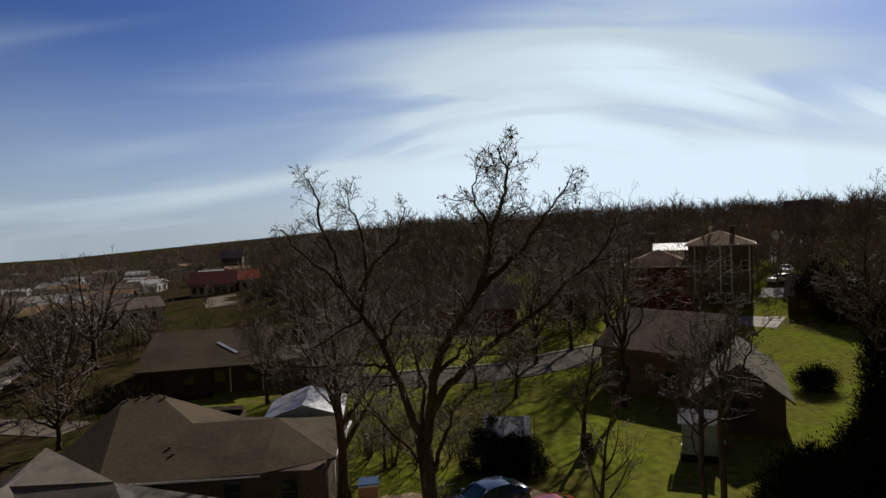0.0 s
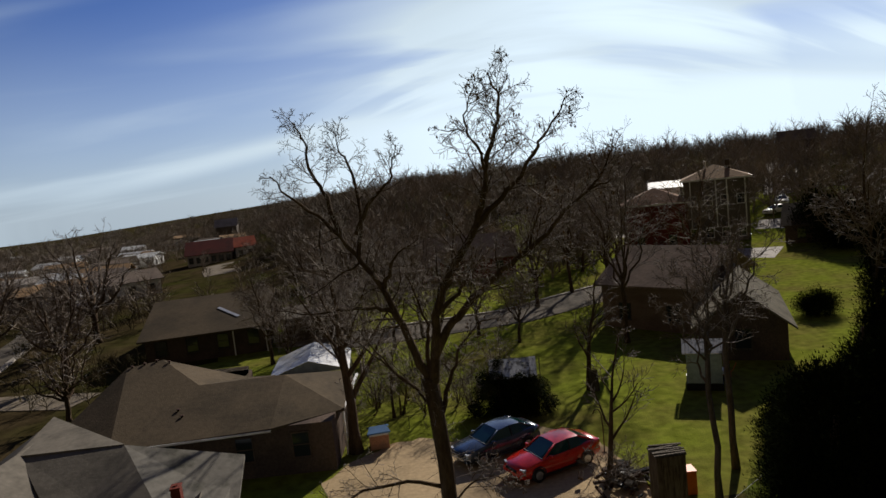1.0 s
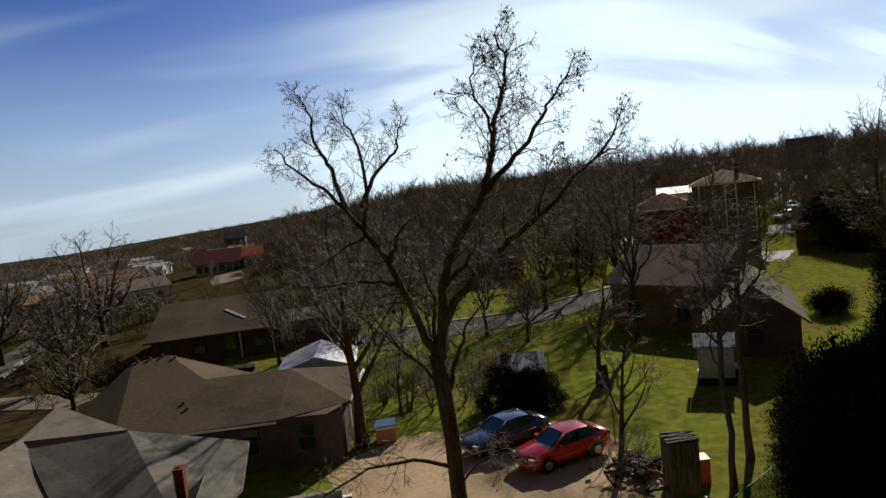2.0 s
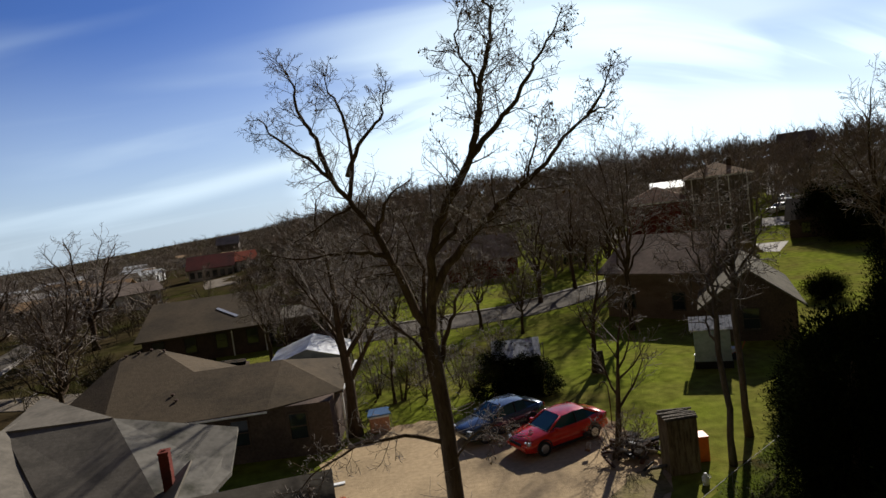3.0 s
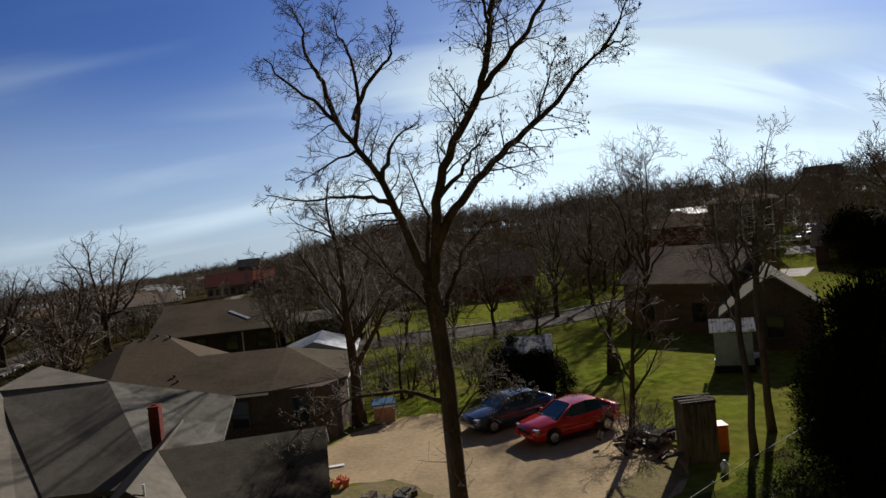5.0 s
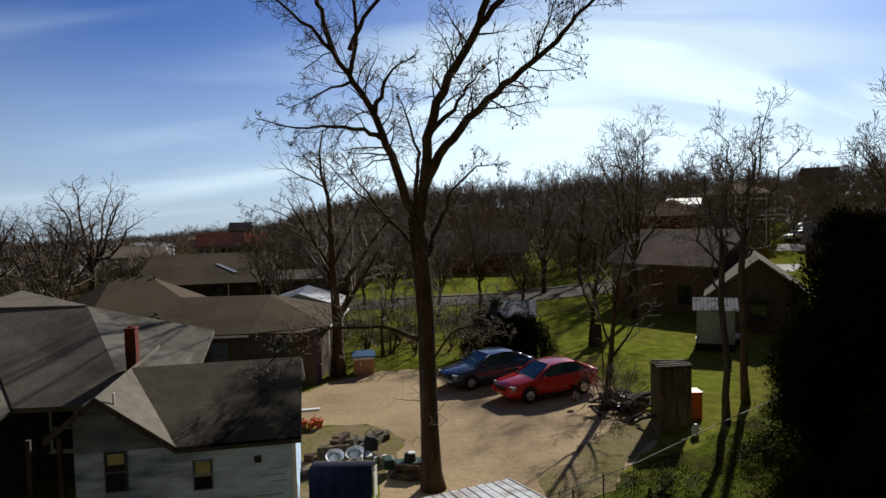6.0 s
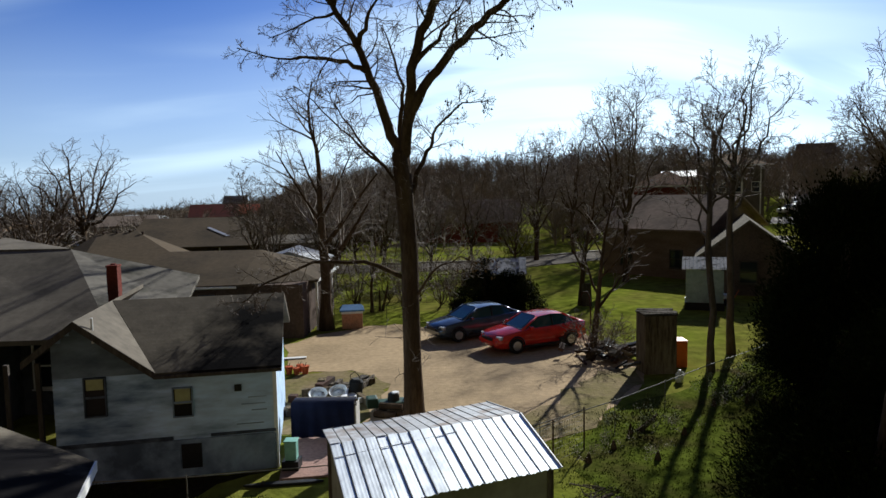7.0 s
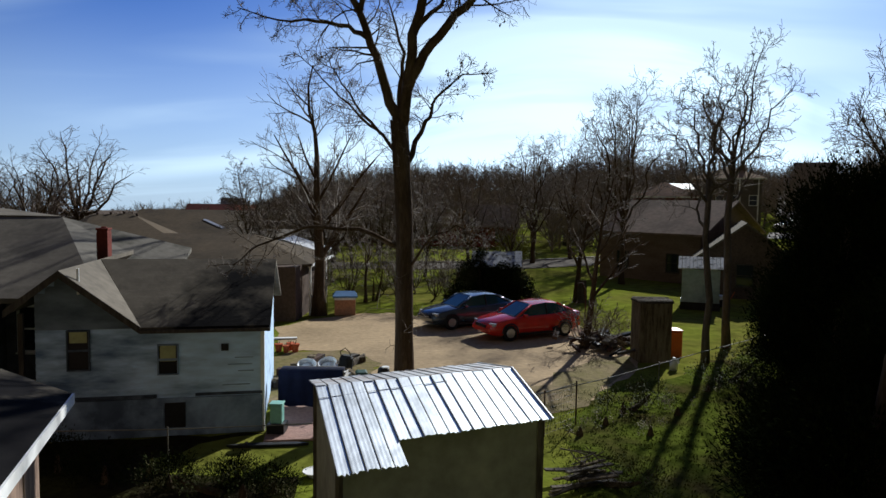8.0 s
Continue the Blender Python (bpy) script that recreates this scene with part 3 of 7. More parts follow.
def clapboards(house, name, mat, label, m, x0, x1, z0, z1, top=None, pitch=0.16):
    """Lapped boards on a wall that faces -y at y = 0; top(x) trims them under a gable."""
    z, i = z0, 0
    while z < z1 - 0.02:
        zt = min(z + pitch, z1)
        a, b = x0, x1
        if top is not None:
            xs = [x0 + (x1 - x0) * j / 60 for j in range(61)]
            ok = [x for x in xs if top(x) >= zt - 0.01]
            if not ok:
                break
            a, b = ok[0], ok[-1]
        d = 0.004 * ((i * 7) % 3)
        s = Shape().add([(a, -0.03 - d, z), (b, -0.03 - d, z), (b, -0.006, zt + 0.015), (a, -0.006, zt + 0.015), (a, 0.02, z), (b, 0.02, z), (b, 0.02, zt + 0.015), (a, 0.02, zt + 0.015)], [(0, 1, 2, 3), (0, 4, 5, 1), (0, 3, 7, 4), (1, 5, 6, 2), (3, 2, 6, 7)])
        part(name, s, mat, house, label, m)
        z, i = zt, i + 1


def gable_block(house, w, d, h, rise, over, wall_mat, roof_mat, along="x"):
    """Walls and a gable roof round the house's origin; the ridge runs along x or y."""
    body = Shape()
    W, D = (w, d) if along == "x" else (d, w)
    turn = None if along == "x" else pose(0, 0, 0, 0, 0, 90)
    vs = [(-W / 2, -D / 2, 0), (W / 2, -D / 2, 0), (W / 2, D / 2, 0), (-W / 2, D / 2, 0), (-W / 2, -D / 2, h), (W / 2, -D / 2, h), (W / 2, D / 2, h), (-W / 2, D / 2, h), (-W / 2, 0, h + rise), (W / 2, 0, h + rise)]
    body.add(vs, [(0, 1, 5, 4), (2, 3, 7, 6), (1, 2, 6, 9, 5), (3, 0, 4, 8, 7), (4, 5, 9, 8), (6, 7, 8, 9)])
    part("wall", body, wall_mat, house, m=turn)
    k = rise / (D / 2)
    for sgn in (-1, 1):
        e = D / 2 + over
        poly = [(-W / 2 - over, 0, h + rise + 0.12), (W / 2 + over, 0, h + rise + 0.12), (W / 2 + over, sgn * e, h + 0.12 - over * k), (-W / 2 - over, sgn * e, h + 0.12 - over * k)]
        if sgn > 0:
            poly = poly[::-1]
        part("roof_slope", Shape().slab(poly[::-1], 0.14), roof_mat, house, m=turn)


def hip_block(house, w, d, h, rise, over, wall_mat, roof_mat, ridge=None):
    """Walls and a hip roof round the house's origin, the ridge along x."""
    part("wall", Shape().box(-w / 2, -d / 2, 0, w / 2, d / 2, h), wall_mat, house)
    L = (max(w - d, 0.0) if ridge is None else ridge) / 2
    a, b, z0, z1 = w / 2 + over, d / 2 + over, h, h + rise
    c = [(-a, -b, z0), (a, -b, z0), (a, b, z0), (-a, b, z0)]
    r = [(-L, 0, z1), (L, 0, z1)]
    for poly in ([c[0], c[1], r[1], r[0]], [c[1], c[2], r[1]], [c[2], c[3], r[0], r[1]], [c[3], c[0], r[0]]):
        part("roof_slope", Shape().slab(poly, 0.12), roof_mat, house)


def fascia(house, w, d, h, over, mat):
    a, b = w / 2 + over + 0.02, d / 2 + over + 0.02
    s = Shape().box(-a, -b, h - 0.2, a, -b + 0.03, h + 0.0).box(-a, b - 0.03, h - 0.2, a, b, h + 0.0).box(-a, -b, h - 0.2, -a + 0.03, b, h).box(a - 0.03, -b, h - 0.2, a, b, h)
    part("fascia", s, mat, house, "painted fascia board")


def roof_vents(house, places, mat=None):
    for x, y, z in places:
        s = Shape().tube([(0, 0, -0.2), (0, 0, 0.05), (0, 0, 0.06), (0, 0, 0.10)], [0.06, 0.06, 0.11, 0.08], 10)
        part("roof_vent", s, mat or RUST, house, "rusty roof vent", pose(x, y, z), smooth=False)


def cottage():
    """The white clapboard cottage; its own frame is the world's."""
    h = thing("cottage", "white clapboard cottage with grey shingle roofs and red chimney", "house", pose(0, 0, 0))
    # rear wing in its own axes: origin at its right-hand corner, x along the wall
    W = pose(-3.85, 17.2, 0, 0, 0, 12)
    x0, xl, xg, x1 = -4.85, -5.35, -2.62, 0.0
    xm, eave, peak = -4.25, 2.52, 3.78
    k = (peak - eave) / (xg - xm)
    left = peak - (xm - x0) * k
    core = Shape().box(x0, 0, 0.0, x1, 5.2, eave - 0.02)
    core.add([(x0, 0, eave), (xg, 0, eave), (xm, 0, peak), (x0, 0, left), (x0, 1.2, eave), (xg, 1.2, eave), (xm, 1.2, peak), (x0, 1.2, left)], [(0, 1, 2, 3), (7, 6, 5, 4), (1, 5, 6, 2), (0, 3, 7, 4)])
    core.add([(x1, 0, eave), (x1, 5.2, eave), (x1, 2.6, peak), (x1 - 0.2, 0, eave), (x1 - 0.2, 5.2, eave), (x1 - 0.2, 2.6, peak)], [(0, 1, 2), (5, 4, 3), (0, 2, 5, 3), (1, 4, 5, 2)])
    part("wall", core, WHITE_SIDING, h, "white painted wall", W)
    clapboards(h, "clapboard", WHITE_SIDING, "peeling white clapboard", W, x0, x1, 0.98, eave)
    clapboards(h, "gable_clapboard", GABLE_SIDING, "dark grey clapboard under the gable", W, x0, xg, eave, peak, top=lambda x: peak - abs(x - xm) * k)
    part("skirt", Shape().box(x0, -0.05, -0.1, x1, -0.003, 0.88), SKIRT, h, "faded bluish skirting panels", W)
    for x in (-3.9, -2.9, -1.0):
        part("skirt_joint", Shape().box(x, -0.056, 0, x + 0.018, -0.05, 0.88), SKIRT, h, "", W)
    part("skirt_panel", Shape().box(-2.62, -0.075, 0.22, -2.2, -0.05, 0.66), SKIRT, h, "darker bluish access panel", W)
    part("belt_board", Shape().box(x0, -0.07, 0.90, -2.35, -0.003, 0.98), BELT, h, "dark weathered belt board", W)
    part("belt_board", Shape().box(-1.5, -0.07, 0.92, x1, -0.003, 0.98), BELT, h, "dark weathered belt board", W)
    for x, w, z in ((-0.62, 0.42, 1.78), (-0.78, 0.55, 1.62), (-0.55, 0.35, 1.46), (-0.9, 0.62, 1.14)):
        part("clapboard_gap", Shape().box(x, -0.046, z, x + w, -0.02, z + 0.02), SKIRT, h, "dull gap under a broken clapboard", W)
    part("corner_board", Shape().box(x1 - 0.04, -0.05, 0, x1 + 0.05, 0.05, eave), WHITE_PAINT, h, "bright white corner board", W)
    part("hatch", Shape().box(-2.17, -0.08, 0.2, -1.72, -0.05, 0.78), BLACK, h, "dark crawl-space opening", W)
    part("wall_vent", Shape().box(-0.92, -0.07, 1.96, -0.76, -0.03, 2.12), BLACK, h, "small dark wall vent", W)
    # roofs of the wing
    ye, zt, ridge_y, far = -0.32, 0.10, 2.65, 6.0
    lo = peak - (xm - xl) * k
    part("roof_slope", Shape().slab([(xm, ye, peak + zt), (xl, ye, lo + zt), (xl, far, lo + zt), (xm, far, peak + zt)], 0.12), GREY_SHINGLE, h, "", W)
    part("roof_slope", Shape().slab([(xm, ye, peak + zt), (xm, ridge_y, peak + zt), (xg + 0.02, ye, eave + zt - 0.02)], 0.12), GREY_SHINGLE, h, "sunlit grey shingle slope beside the gable", W)
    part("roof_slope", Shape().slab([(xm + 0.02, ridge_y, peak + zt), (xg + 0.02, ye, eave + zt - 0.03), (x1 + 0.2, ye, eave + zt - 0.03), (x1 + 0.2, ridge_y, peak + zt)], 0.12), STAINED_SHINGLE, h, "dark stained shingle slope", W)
    part("roof_slope", Shape().slab([(xm + 0.02, ridge_y, peak + zt), (x1 + 0.2, ridge_y, peak + zt), (x1 + 0.2, far, eave + zt - 0.1), (xm, far, eave + zt - 0.1)], 0.12), GREY_SHINGLE, h, "", W)
    for a, b in (((xm, peak), (xl, lo)), ((xm, peak), (xg, eave))):
        part("verge_board", Shape().slab([(a[0], ye - 0.03, a[1] + zt), (a[0], ye, a[1] + zt), (b[0], ye, b[1] + zt), (b[0], ye - 0.03, b[1] + zt)], 0.17), DARK_WOOD, h, "dark weathered verge board", W)
    part("gutter", Shape().box(xg, ye - 0.07, eave - 0.06, x1 + 0.2, ye - 0.02, eave + 0.02), DARK_WOOD, h, "dark weathered gutter", W)
    part("vent_pipe", Shape().tube([(0, 0, -0.3), (0, 0, 0.28)], [0.03, 0.03], 8), WHITE_PAINT, h, "white plastic vent pipe", W @ pose(xm + 0.32, -0.1, 3.62))
    for x in (-5.25, -5.9):
        part("porch_post", Shape().box(x - 0.05, 0.25, 0, x + 0.05, 0.35, 2.85), DARK_WOOD, h, "dark porch post", W)
    # main block: cross ridge, sunlit hip to the right, valley with the left wing
    ap, v0, top = (-13.1, 25.0), -17.2, 4.8
    part("wall", Shape().box(-20.5, 21.3, 0.0, -10.7, 27.0, 2.55), SHADE_SIDING, h, "wall with shade painted in as dark grey-blue")
    part("roof_slope", Shape().slab([(v0, ap[1], top), (-12.1, 19.3, 2.74), (-8.9, 19.5, 2.74), (ap[0], ap[1], top)], 0.14), GREY_SHINGLE, h, "broad shaded shingle slope")
    end, rake = (-8.7, 25.4, 3.75), (-8.3, 22.9, 3.0)
    part("roof_slope", Shape().slab([(ap[0], ap[1], top), (-8.9, 19.5, 2.74), rake, end], 0.14), MOTTLED_SHINGLE, h, "sunlit mottled low slope of grey shingles")
    part("roof_slope", Shape().slab([(v0, ap[1], top), (ap[0], ap[1], top), (-10.8, 27.6, 3.0), (v0, 29.6, 2.55)], 0.14), GREY_SHINGLE, h)
    part("roof_slope", Shape().slab([(ap[0], ap[1], top), end, (-10.8, 27.6, 3.0)], 0.14), GREY_SHINGLE, h)
    part("gable_wall", Shape().add([(-9.1, 23.2, 0), (-10.6, 27.2, 0), (-10.6, 27.2, 2.8), (-9.5, 25.4, 3.5), (-9.1, 23.2, 2.9), (-9.25, 23.2, 0), (-10.75, 27.2, 0), (-10.75, 27.2, 2.8), (-9.65, 25.4, 3.5), (-9.25, 23.2, 2.9)], [(0, 1, 2, 3, 4), (9, 8, 7, 6, 5)]), SHADE_SIDING, h, "gable end with shade painted in as dark grey-blue")
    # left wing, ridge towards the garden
    # white wall too, drawn in the shade-darkened siding
    part("wall", Shape().box(-20.6, 17.6, 0.0, -12.7, 24.5, 2.5), SHADE_SIDING, h, "white painted wall")
    part("roof_slope", Shape().slab([(v0, 16.9, top + 0.1), (-12.6, 16.9, 2.5), (-12.1, 19.3, 2.70), (v0, 26.4, top + 0.1)][::-1], 0.14), GREY_SHINGLE, h, "sunlit slope of the left wing")
    part("roof_slope", Shape().slab([(v0, 16.9, top + 0.1), (v0, 26.4, top + 0.1), (-21.6, 26.4, 2.5), (-21.6, 16.9, 2.5)][::-1], 0.14), GREY_SHINGLE, h)
    part("gable_wall", Shape().slab([(-20.6, 17.6, 2.4), (-12.7, 17.6, 2.4), (-12.7, 17.8, 2.4), (-20.6, 17.8, 2.4)], 0.1).add([(-20.6, 17.6, 2.4), (-12.9, 17.6, 2.4), (v0, 17.6, 4.7), (-20.6, 17.8, 2.4), (-12.9, 17.8, 2.4), (v0, 17.8, 4.7)], [(0, 1, 2), (5, 4, 3)]), SHADE_SIDING, h)
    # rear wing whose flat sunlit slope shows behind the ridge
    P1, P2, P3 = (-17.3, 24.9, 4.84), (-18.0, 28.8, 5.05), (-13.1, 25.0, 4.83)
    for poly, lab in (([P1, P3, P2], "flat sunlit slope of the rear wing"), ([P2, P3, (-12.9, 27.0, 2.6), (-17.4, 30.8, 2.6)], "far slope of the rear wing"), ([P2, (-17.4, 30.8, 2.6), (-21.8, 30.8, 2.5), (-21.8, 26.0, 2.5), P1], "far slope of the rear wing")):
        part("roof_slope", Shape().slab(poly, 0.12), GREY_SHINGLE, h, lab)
    part("wall", Shape().box(-20.6, 26.6, 0.0, -17.6, 30.0, 2.45), SHADE_SIDING, h, "wall with shade painted in as dark grey-blue")
    # chimney, course by course
    ch = part("chimney", Shape().box(-0.18, -0.22, -1.2, 0.18, 0.22, 0.74), BRICK, h, "red brick chimney", pose(-9.65, 21.2, 3.82, 0, 0, 12) @ Matrix.Diagonal((0.8, 0.9, 1.0, 1)), bevel=0.01)
    for i in range(9):
        z = -0.05 + i * 0.078
        part("brick_course", Shape().box(-0.19, -0.23, z, 0.19, 0.23, z + 0.062), BRICK, ch)
    part("cap", Shape().box(-0.21, -0.25, 0.72, 0.21, 0.25, 0.78), BRICK, ch, "mortar cap", bevel=0.015)
    part("flue", Shape().tube([(0, 0, 0.76), (0, 0, 0.82)], [0.1, 0.09], 10), BRICK, ch, "clay flue pot")
    window(h, -3.97, -0.035, 1.62, 0.42, 0.86, blind=True, frame_mat=BELT, base=W, trim_w=0.03, drop=0.30)
    window(h, -2.09, -0.035, 1.46, 0.40, 0.66, blind=True, frame_mat=SKIRT, base=W, trim_w=0.025, drop=0.56)
    window(h, -13.6, 17.56, 0.9, 0.8, 1.3)
    window(h, -11.9, 21.26, 0.9, 0.7, 1.3)
    return h


def brown_house():
    """The neighbour with the cross-hipped brown roof."""
    h = thing("brown_roofed_house", "low house with a cross-hipped brown shingle roof", "house", pose(0, 0, 0))
    part("wall", Shape().box(-20.5, 32.0, 0, -13.5, 43.0, 2.5), BRICK_DARK, h, "brown brick wall")
    part("wall", Shape().box(-16.5, 31.6, 0, -6.4, 39.6, 2.5), BRICK_DARK, h, "brown brick wall")
    P, Q, R = (-17.4, 39.0, 4.7), (-9.6, 36.3, 3.75), (-14.3, 36.0, 3.75)
    P2 = (-19.2, 38.2, 4.62)
    e = 2.5
    for poly, lab in (
        ([P2, (-21.0, 33.0, e), (-16.9, 30.6, e)], "shaded brown shingle slope"),
        ([P2, (-16.9, 30.6, e), P], "shaded brown shingle slope"),
        ([P, (-16.9, 30.6, e), R], "shaded brown shingle slope"),
        ([P, R, (-13.2, 41.2, e)], "sunlit brown hip"),
        ([R, (-16.9, 30.6, e), (-9.3, 31.2, 2.58), Q], "broad brown shingle slope"),
        ([Q, (-9.3, 31.2, 2.58), (-6.0, 33.2, e)], "narrow brown corner hip"),
        ([Q, (-6.0, 33.2, e), (-6.6, 40.4, e)], "sunlit end hip"),
        ([R, Q, (-6.6, 40.4, e), (-13.2, 41.2, e)], "far brown slope"),
        ([P, (-13.2, 41.2, e), (-14.0, 44.0, e), (-20.5, 44.0, e), P2], "far brown slope"),
        ([P2, (-20.5, 44.0, e), (-21.0, 33.0, e)], "brown hip"),
    ):
        part("roof_slope", Shape().slab(poly, 0.12), BROWN_SHINGLE, h, lab)
    part("gutter", Shape().tube([(-16.9, 30.55, 2.47), (-9.3, 31.15, 2.47)], [0.06, 0.06], 6), WHITE_PAINT, h, "white gutter")
    for y in (33.4, 35.3, 37.4):
        part("porch_post", Shape().box(-6.16, y - 0.05, 0, -6.06, y + 0.05, 2.46), WHITE_PAINT, h, "white porch post")
    part("porch_beam", Shape().box(-6.18, 33.2, 2.34, -6.05, 39.6, 2.46), WHITE_PAINT, h, "white porch beam")
    roof_vents(h, [(-18.9, 38.2, 4.62), (-18.3, 38.5, 4.66), (-17.7, 38.8, 4.7), (-16.9, 38.6, 4.6), (-14.6, 33.6, 3.2), (-14.2, 33.0, 3.05)])
    window(h, -8.0, 31.56, 0.9, 0.8, 1.2, frame_mat=BRICK_DARK)
    window(h, -10.8, 31.56, 0.9, 0.8, 1.2, frame_mat=BRICK_DARK)
    window(h, -14.5, 31.56, 0.9, 0.8, 1.2, frame_mat=BRICK_DARK)
    return h


def side_porch():
    """Pale gabled metal carport behind the brown house."""
    h = thing("metal_carport", "open carport with a pale gabled sheet-metal roof", "carport", pose(-9.5, 43.2, 0, 0, 0, 6))
    y0, y1, ridge, eave = -2.6, 2.6, 3.25, 2.45
    for x, sgn in ((-2.5, -1), (2.5, 1)):
        n = 10
        for i in range(n):
            a, b = y0 + (y1 - y0) * i / n, y0 + (y1 - y0) * (i + 0.94) / n
            poly = [(0, a, ridge), (x, a, eave), (x, b, eave), (0, b, ridge)]
            part("roof_sheet", Shape().slab(poly if sgn < 0 else poly[::-1], 0.04), ZINC_DULL, h, "pale metal roof sheet")
    for y in (y0 + 0.02, y1 - 0.05):
        part("gable_panel", Shape().add([(-2.3, y, eave), (2.3, y, eave), (0, y, ridge - 0.06), (-2.3, y + 0.03, eave), (2.3, y + 0.03, eave), (0, y + 0.03, ridge - 0.06)], [(0, 1, 2), (5, 4, 3), (0, 3, 4, 1), (1, 4, 5, 2), (2, 5, 3, 0)]), PALE_BLUE, h, "grey gable panel")
    for x in (-2.35, 2.35):
        for y in (y0 + 0.2, y1 - 0.2):
            part("post", Shape().box(x - 0.06, y - 0.06, -0.1, x + 0.06, y + 0.06, eave), WHITE_PAINT, h, "white painted post")
    return h


cottage()
brown_house()
side_porch()


def simple_house(name, label, at, turn, w, d, h, rise, roof, wall, hip=False, over=0.5, windows=4, along="x", storeys=1, trim=None):
    z = min(ground_z(at[0] + a, at[1] + b) for a in (-4, 4) for b in (-4, 4))
    g = thing(name, label, "house", pose(at[0], at[1], z - 0.1, 0, 0, turn))
    if hip:
        hip_block(g, w, d, h, rise, over, wall, roof)
        fascia(g, w, d, h, over, WHITE_PAINT)
    else:
        gable_block(g, w, d, h, rise, over, wall, roof, along)
    sh = h / storeys
    for s in range(storeys):
        for i in range(windows):
            window(g, -w / 2 + w * (i + 0.5) / windows, -d / 2 - 0.03, s * sh + 0.9, 0.9, 1.25, frame_mat=trim or DARK_WOOD)
        for i in range(2):
            window(g, -w / 2 - 0.03, -d / 2 + d * (i + 0.5) / 2, s * sh + 0.9, 0.9, 1.25, turn=-90, frame_mat=trim or DARK_WOOD)
            window(g, w / 2 + 0.03, -d / 2 + d * (i + 0.5) / 2, s * sh + 0.9, 0.9, 1.25, turn=90, frame_mat=trim or DARK_WOOD)
    return g


house_c = simple_house("dark_roofed_house", "long low house with a dark brown shingle roof", (-23.0, 65.2), 10, 10.5, 15, 2.5, 2.1, BROWN_SHINGLE, BRICK_DARK)
part("valley_flashing", Shape().slab([(0.5, -3.3, 3.86), (2.5, -5.65, 3.2), (2.8, -5.5, 3.24), (0.7, -3.1, 3.92)], 0.03), ZINC_DULL, house_c, "pale metal roof flashing")
part("porch_post", Shape().box(2.2, -7.75, 0, 2.3, -7.65, 2.5), WHITE_PAINT, house_c)
part("porch_post", Shape().box(5.0, -7.75, 0, 5.1, -7.65, 2.5), WHITE_PAINT, house_c)
simple_house("carport", "low carport with a grey roof beside the dark house", (-13.2, 64), 12, 6, 6, 2.4, 0.5, GREY_SHINGLE, BRICK_DARK, windows=1)
house_d = simple_house("long_brown_house", "long single-storey house with a big brown shingle roof", (19.1, 54.8), -46, 8.2, 10, 3.8, 2.25, PINK_SHINGLE, BROWN_WALL, windows=2)
wing = simple_house("dark_garage", "dark brown garage wing with an olive-grey gable roof", (20.4, 46.4), -22, 5.2, 10.5, 2.6, 2.0, BLACK_SHINGLE, BRICK_DARK, along="y", windows=1)
simple_house("red_brick_house", "dark red brick house behind bare trees", (3.2, 90), -4, 12.4, 9, 2.9, 2.5, PINK_SHINGLE, BRICK, windows=3)
two = simple_house("two_storey_house", "two-storey brownish house with a tan hip roof", (39.6, 94.7), -22, 8.2, 8, 9.0, 1.8, TAN_SHINGLE, STUCCO, hip=True, windows=4, storeys=2, trim=WHITE_PAINT)
part("chimney", Shape().box(1.4, -1.4, 9.4, 2.0, -0.8, 11.4), BRICK_DARK, two, "dark brick chimney", bevel=0.03)
part("roof_vent", Shape().tube([(-1.2, -0.4, 10.4), (-1.2, -0.4, 11.3), (-1.2, -0.4, 11.4)], [0.16, 0.16, 0.24], 8), WHITE_PAINT, two, "pale roof vent")
for x in (-3.4, -0.1, 1.3, 3.6):
    part("corner_board", Shape().box(x, -4.08, 2.2, x + 0.16, -4.0, 9.0), WHITE_PAINT, two, "pale upright wall trim")
simple_house("brick_building", "two-storey red brick building with a reddish brown roof", (30.6, 94.2), -18, 8.4, 8, 6.6, 2.0, RUSSET_SHINGLE, BRICK, hip=True, windows=2)
simple_house("white_annex", "annex with a bright white metal roof", (36.3, 106), -18, 4.2, 5, 7.1, 0.8, WHITE_PAINT, WHITE_PAINT, windows=1)
simple_house("hilltop_house", "dark house on the wooded hilltop", (79.5, 146), -20, 6.5, 5, 4.2, 1.8, DARK_SHINGLE, BRICK_DARK, windows=3)
simple_house("red_roofed_building", "long building with a weathered red roof", (-55.5, 158), 14, 10, 9, 3, 2.6, RED_ROOF, CONCRETE, windows=6)
simple_house("orange_roofed_building", "small building with a bright orange-red roof and white gable", (-48.2, 160), 24, 4.6, 6, 3.2, 1.8, ORANGE_ROOF, WHITE_PAINT, windows=2)
simple_house("grey_hall", "pale grey hall on the far slope", (-80.4, 250), 10, 7.5, 7, 6.2, 2.4, CONCRETE, STUCCO, windows=3)
simple_house("brown_neighbour_house", "low house with a reddish brown roof in tree shade", (52.5, 84), -32, 15, 9, 2.7, 2.2, BROWN_SHINGLE, BRICK_DARK, windows=4)
simple_house("white_long_building", "long low white building in the valley", (-92, 143), 25, 16, 7, 3.2, 1.0, CONCRETE, WHITE_PAINT, windows=6)
far_rng, FAR = random.Random(8), []
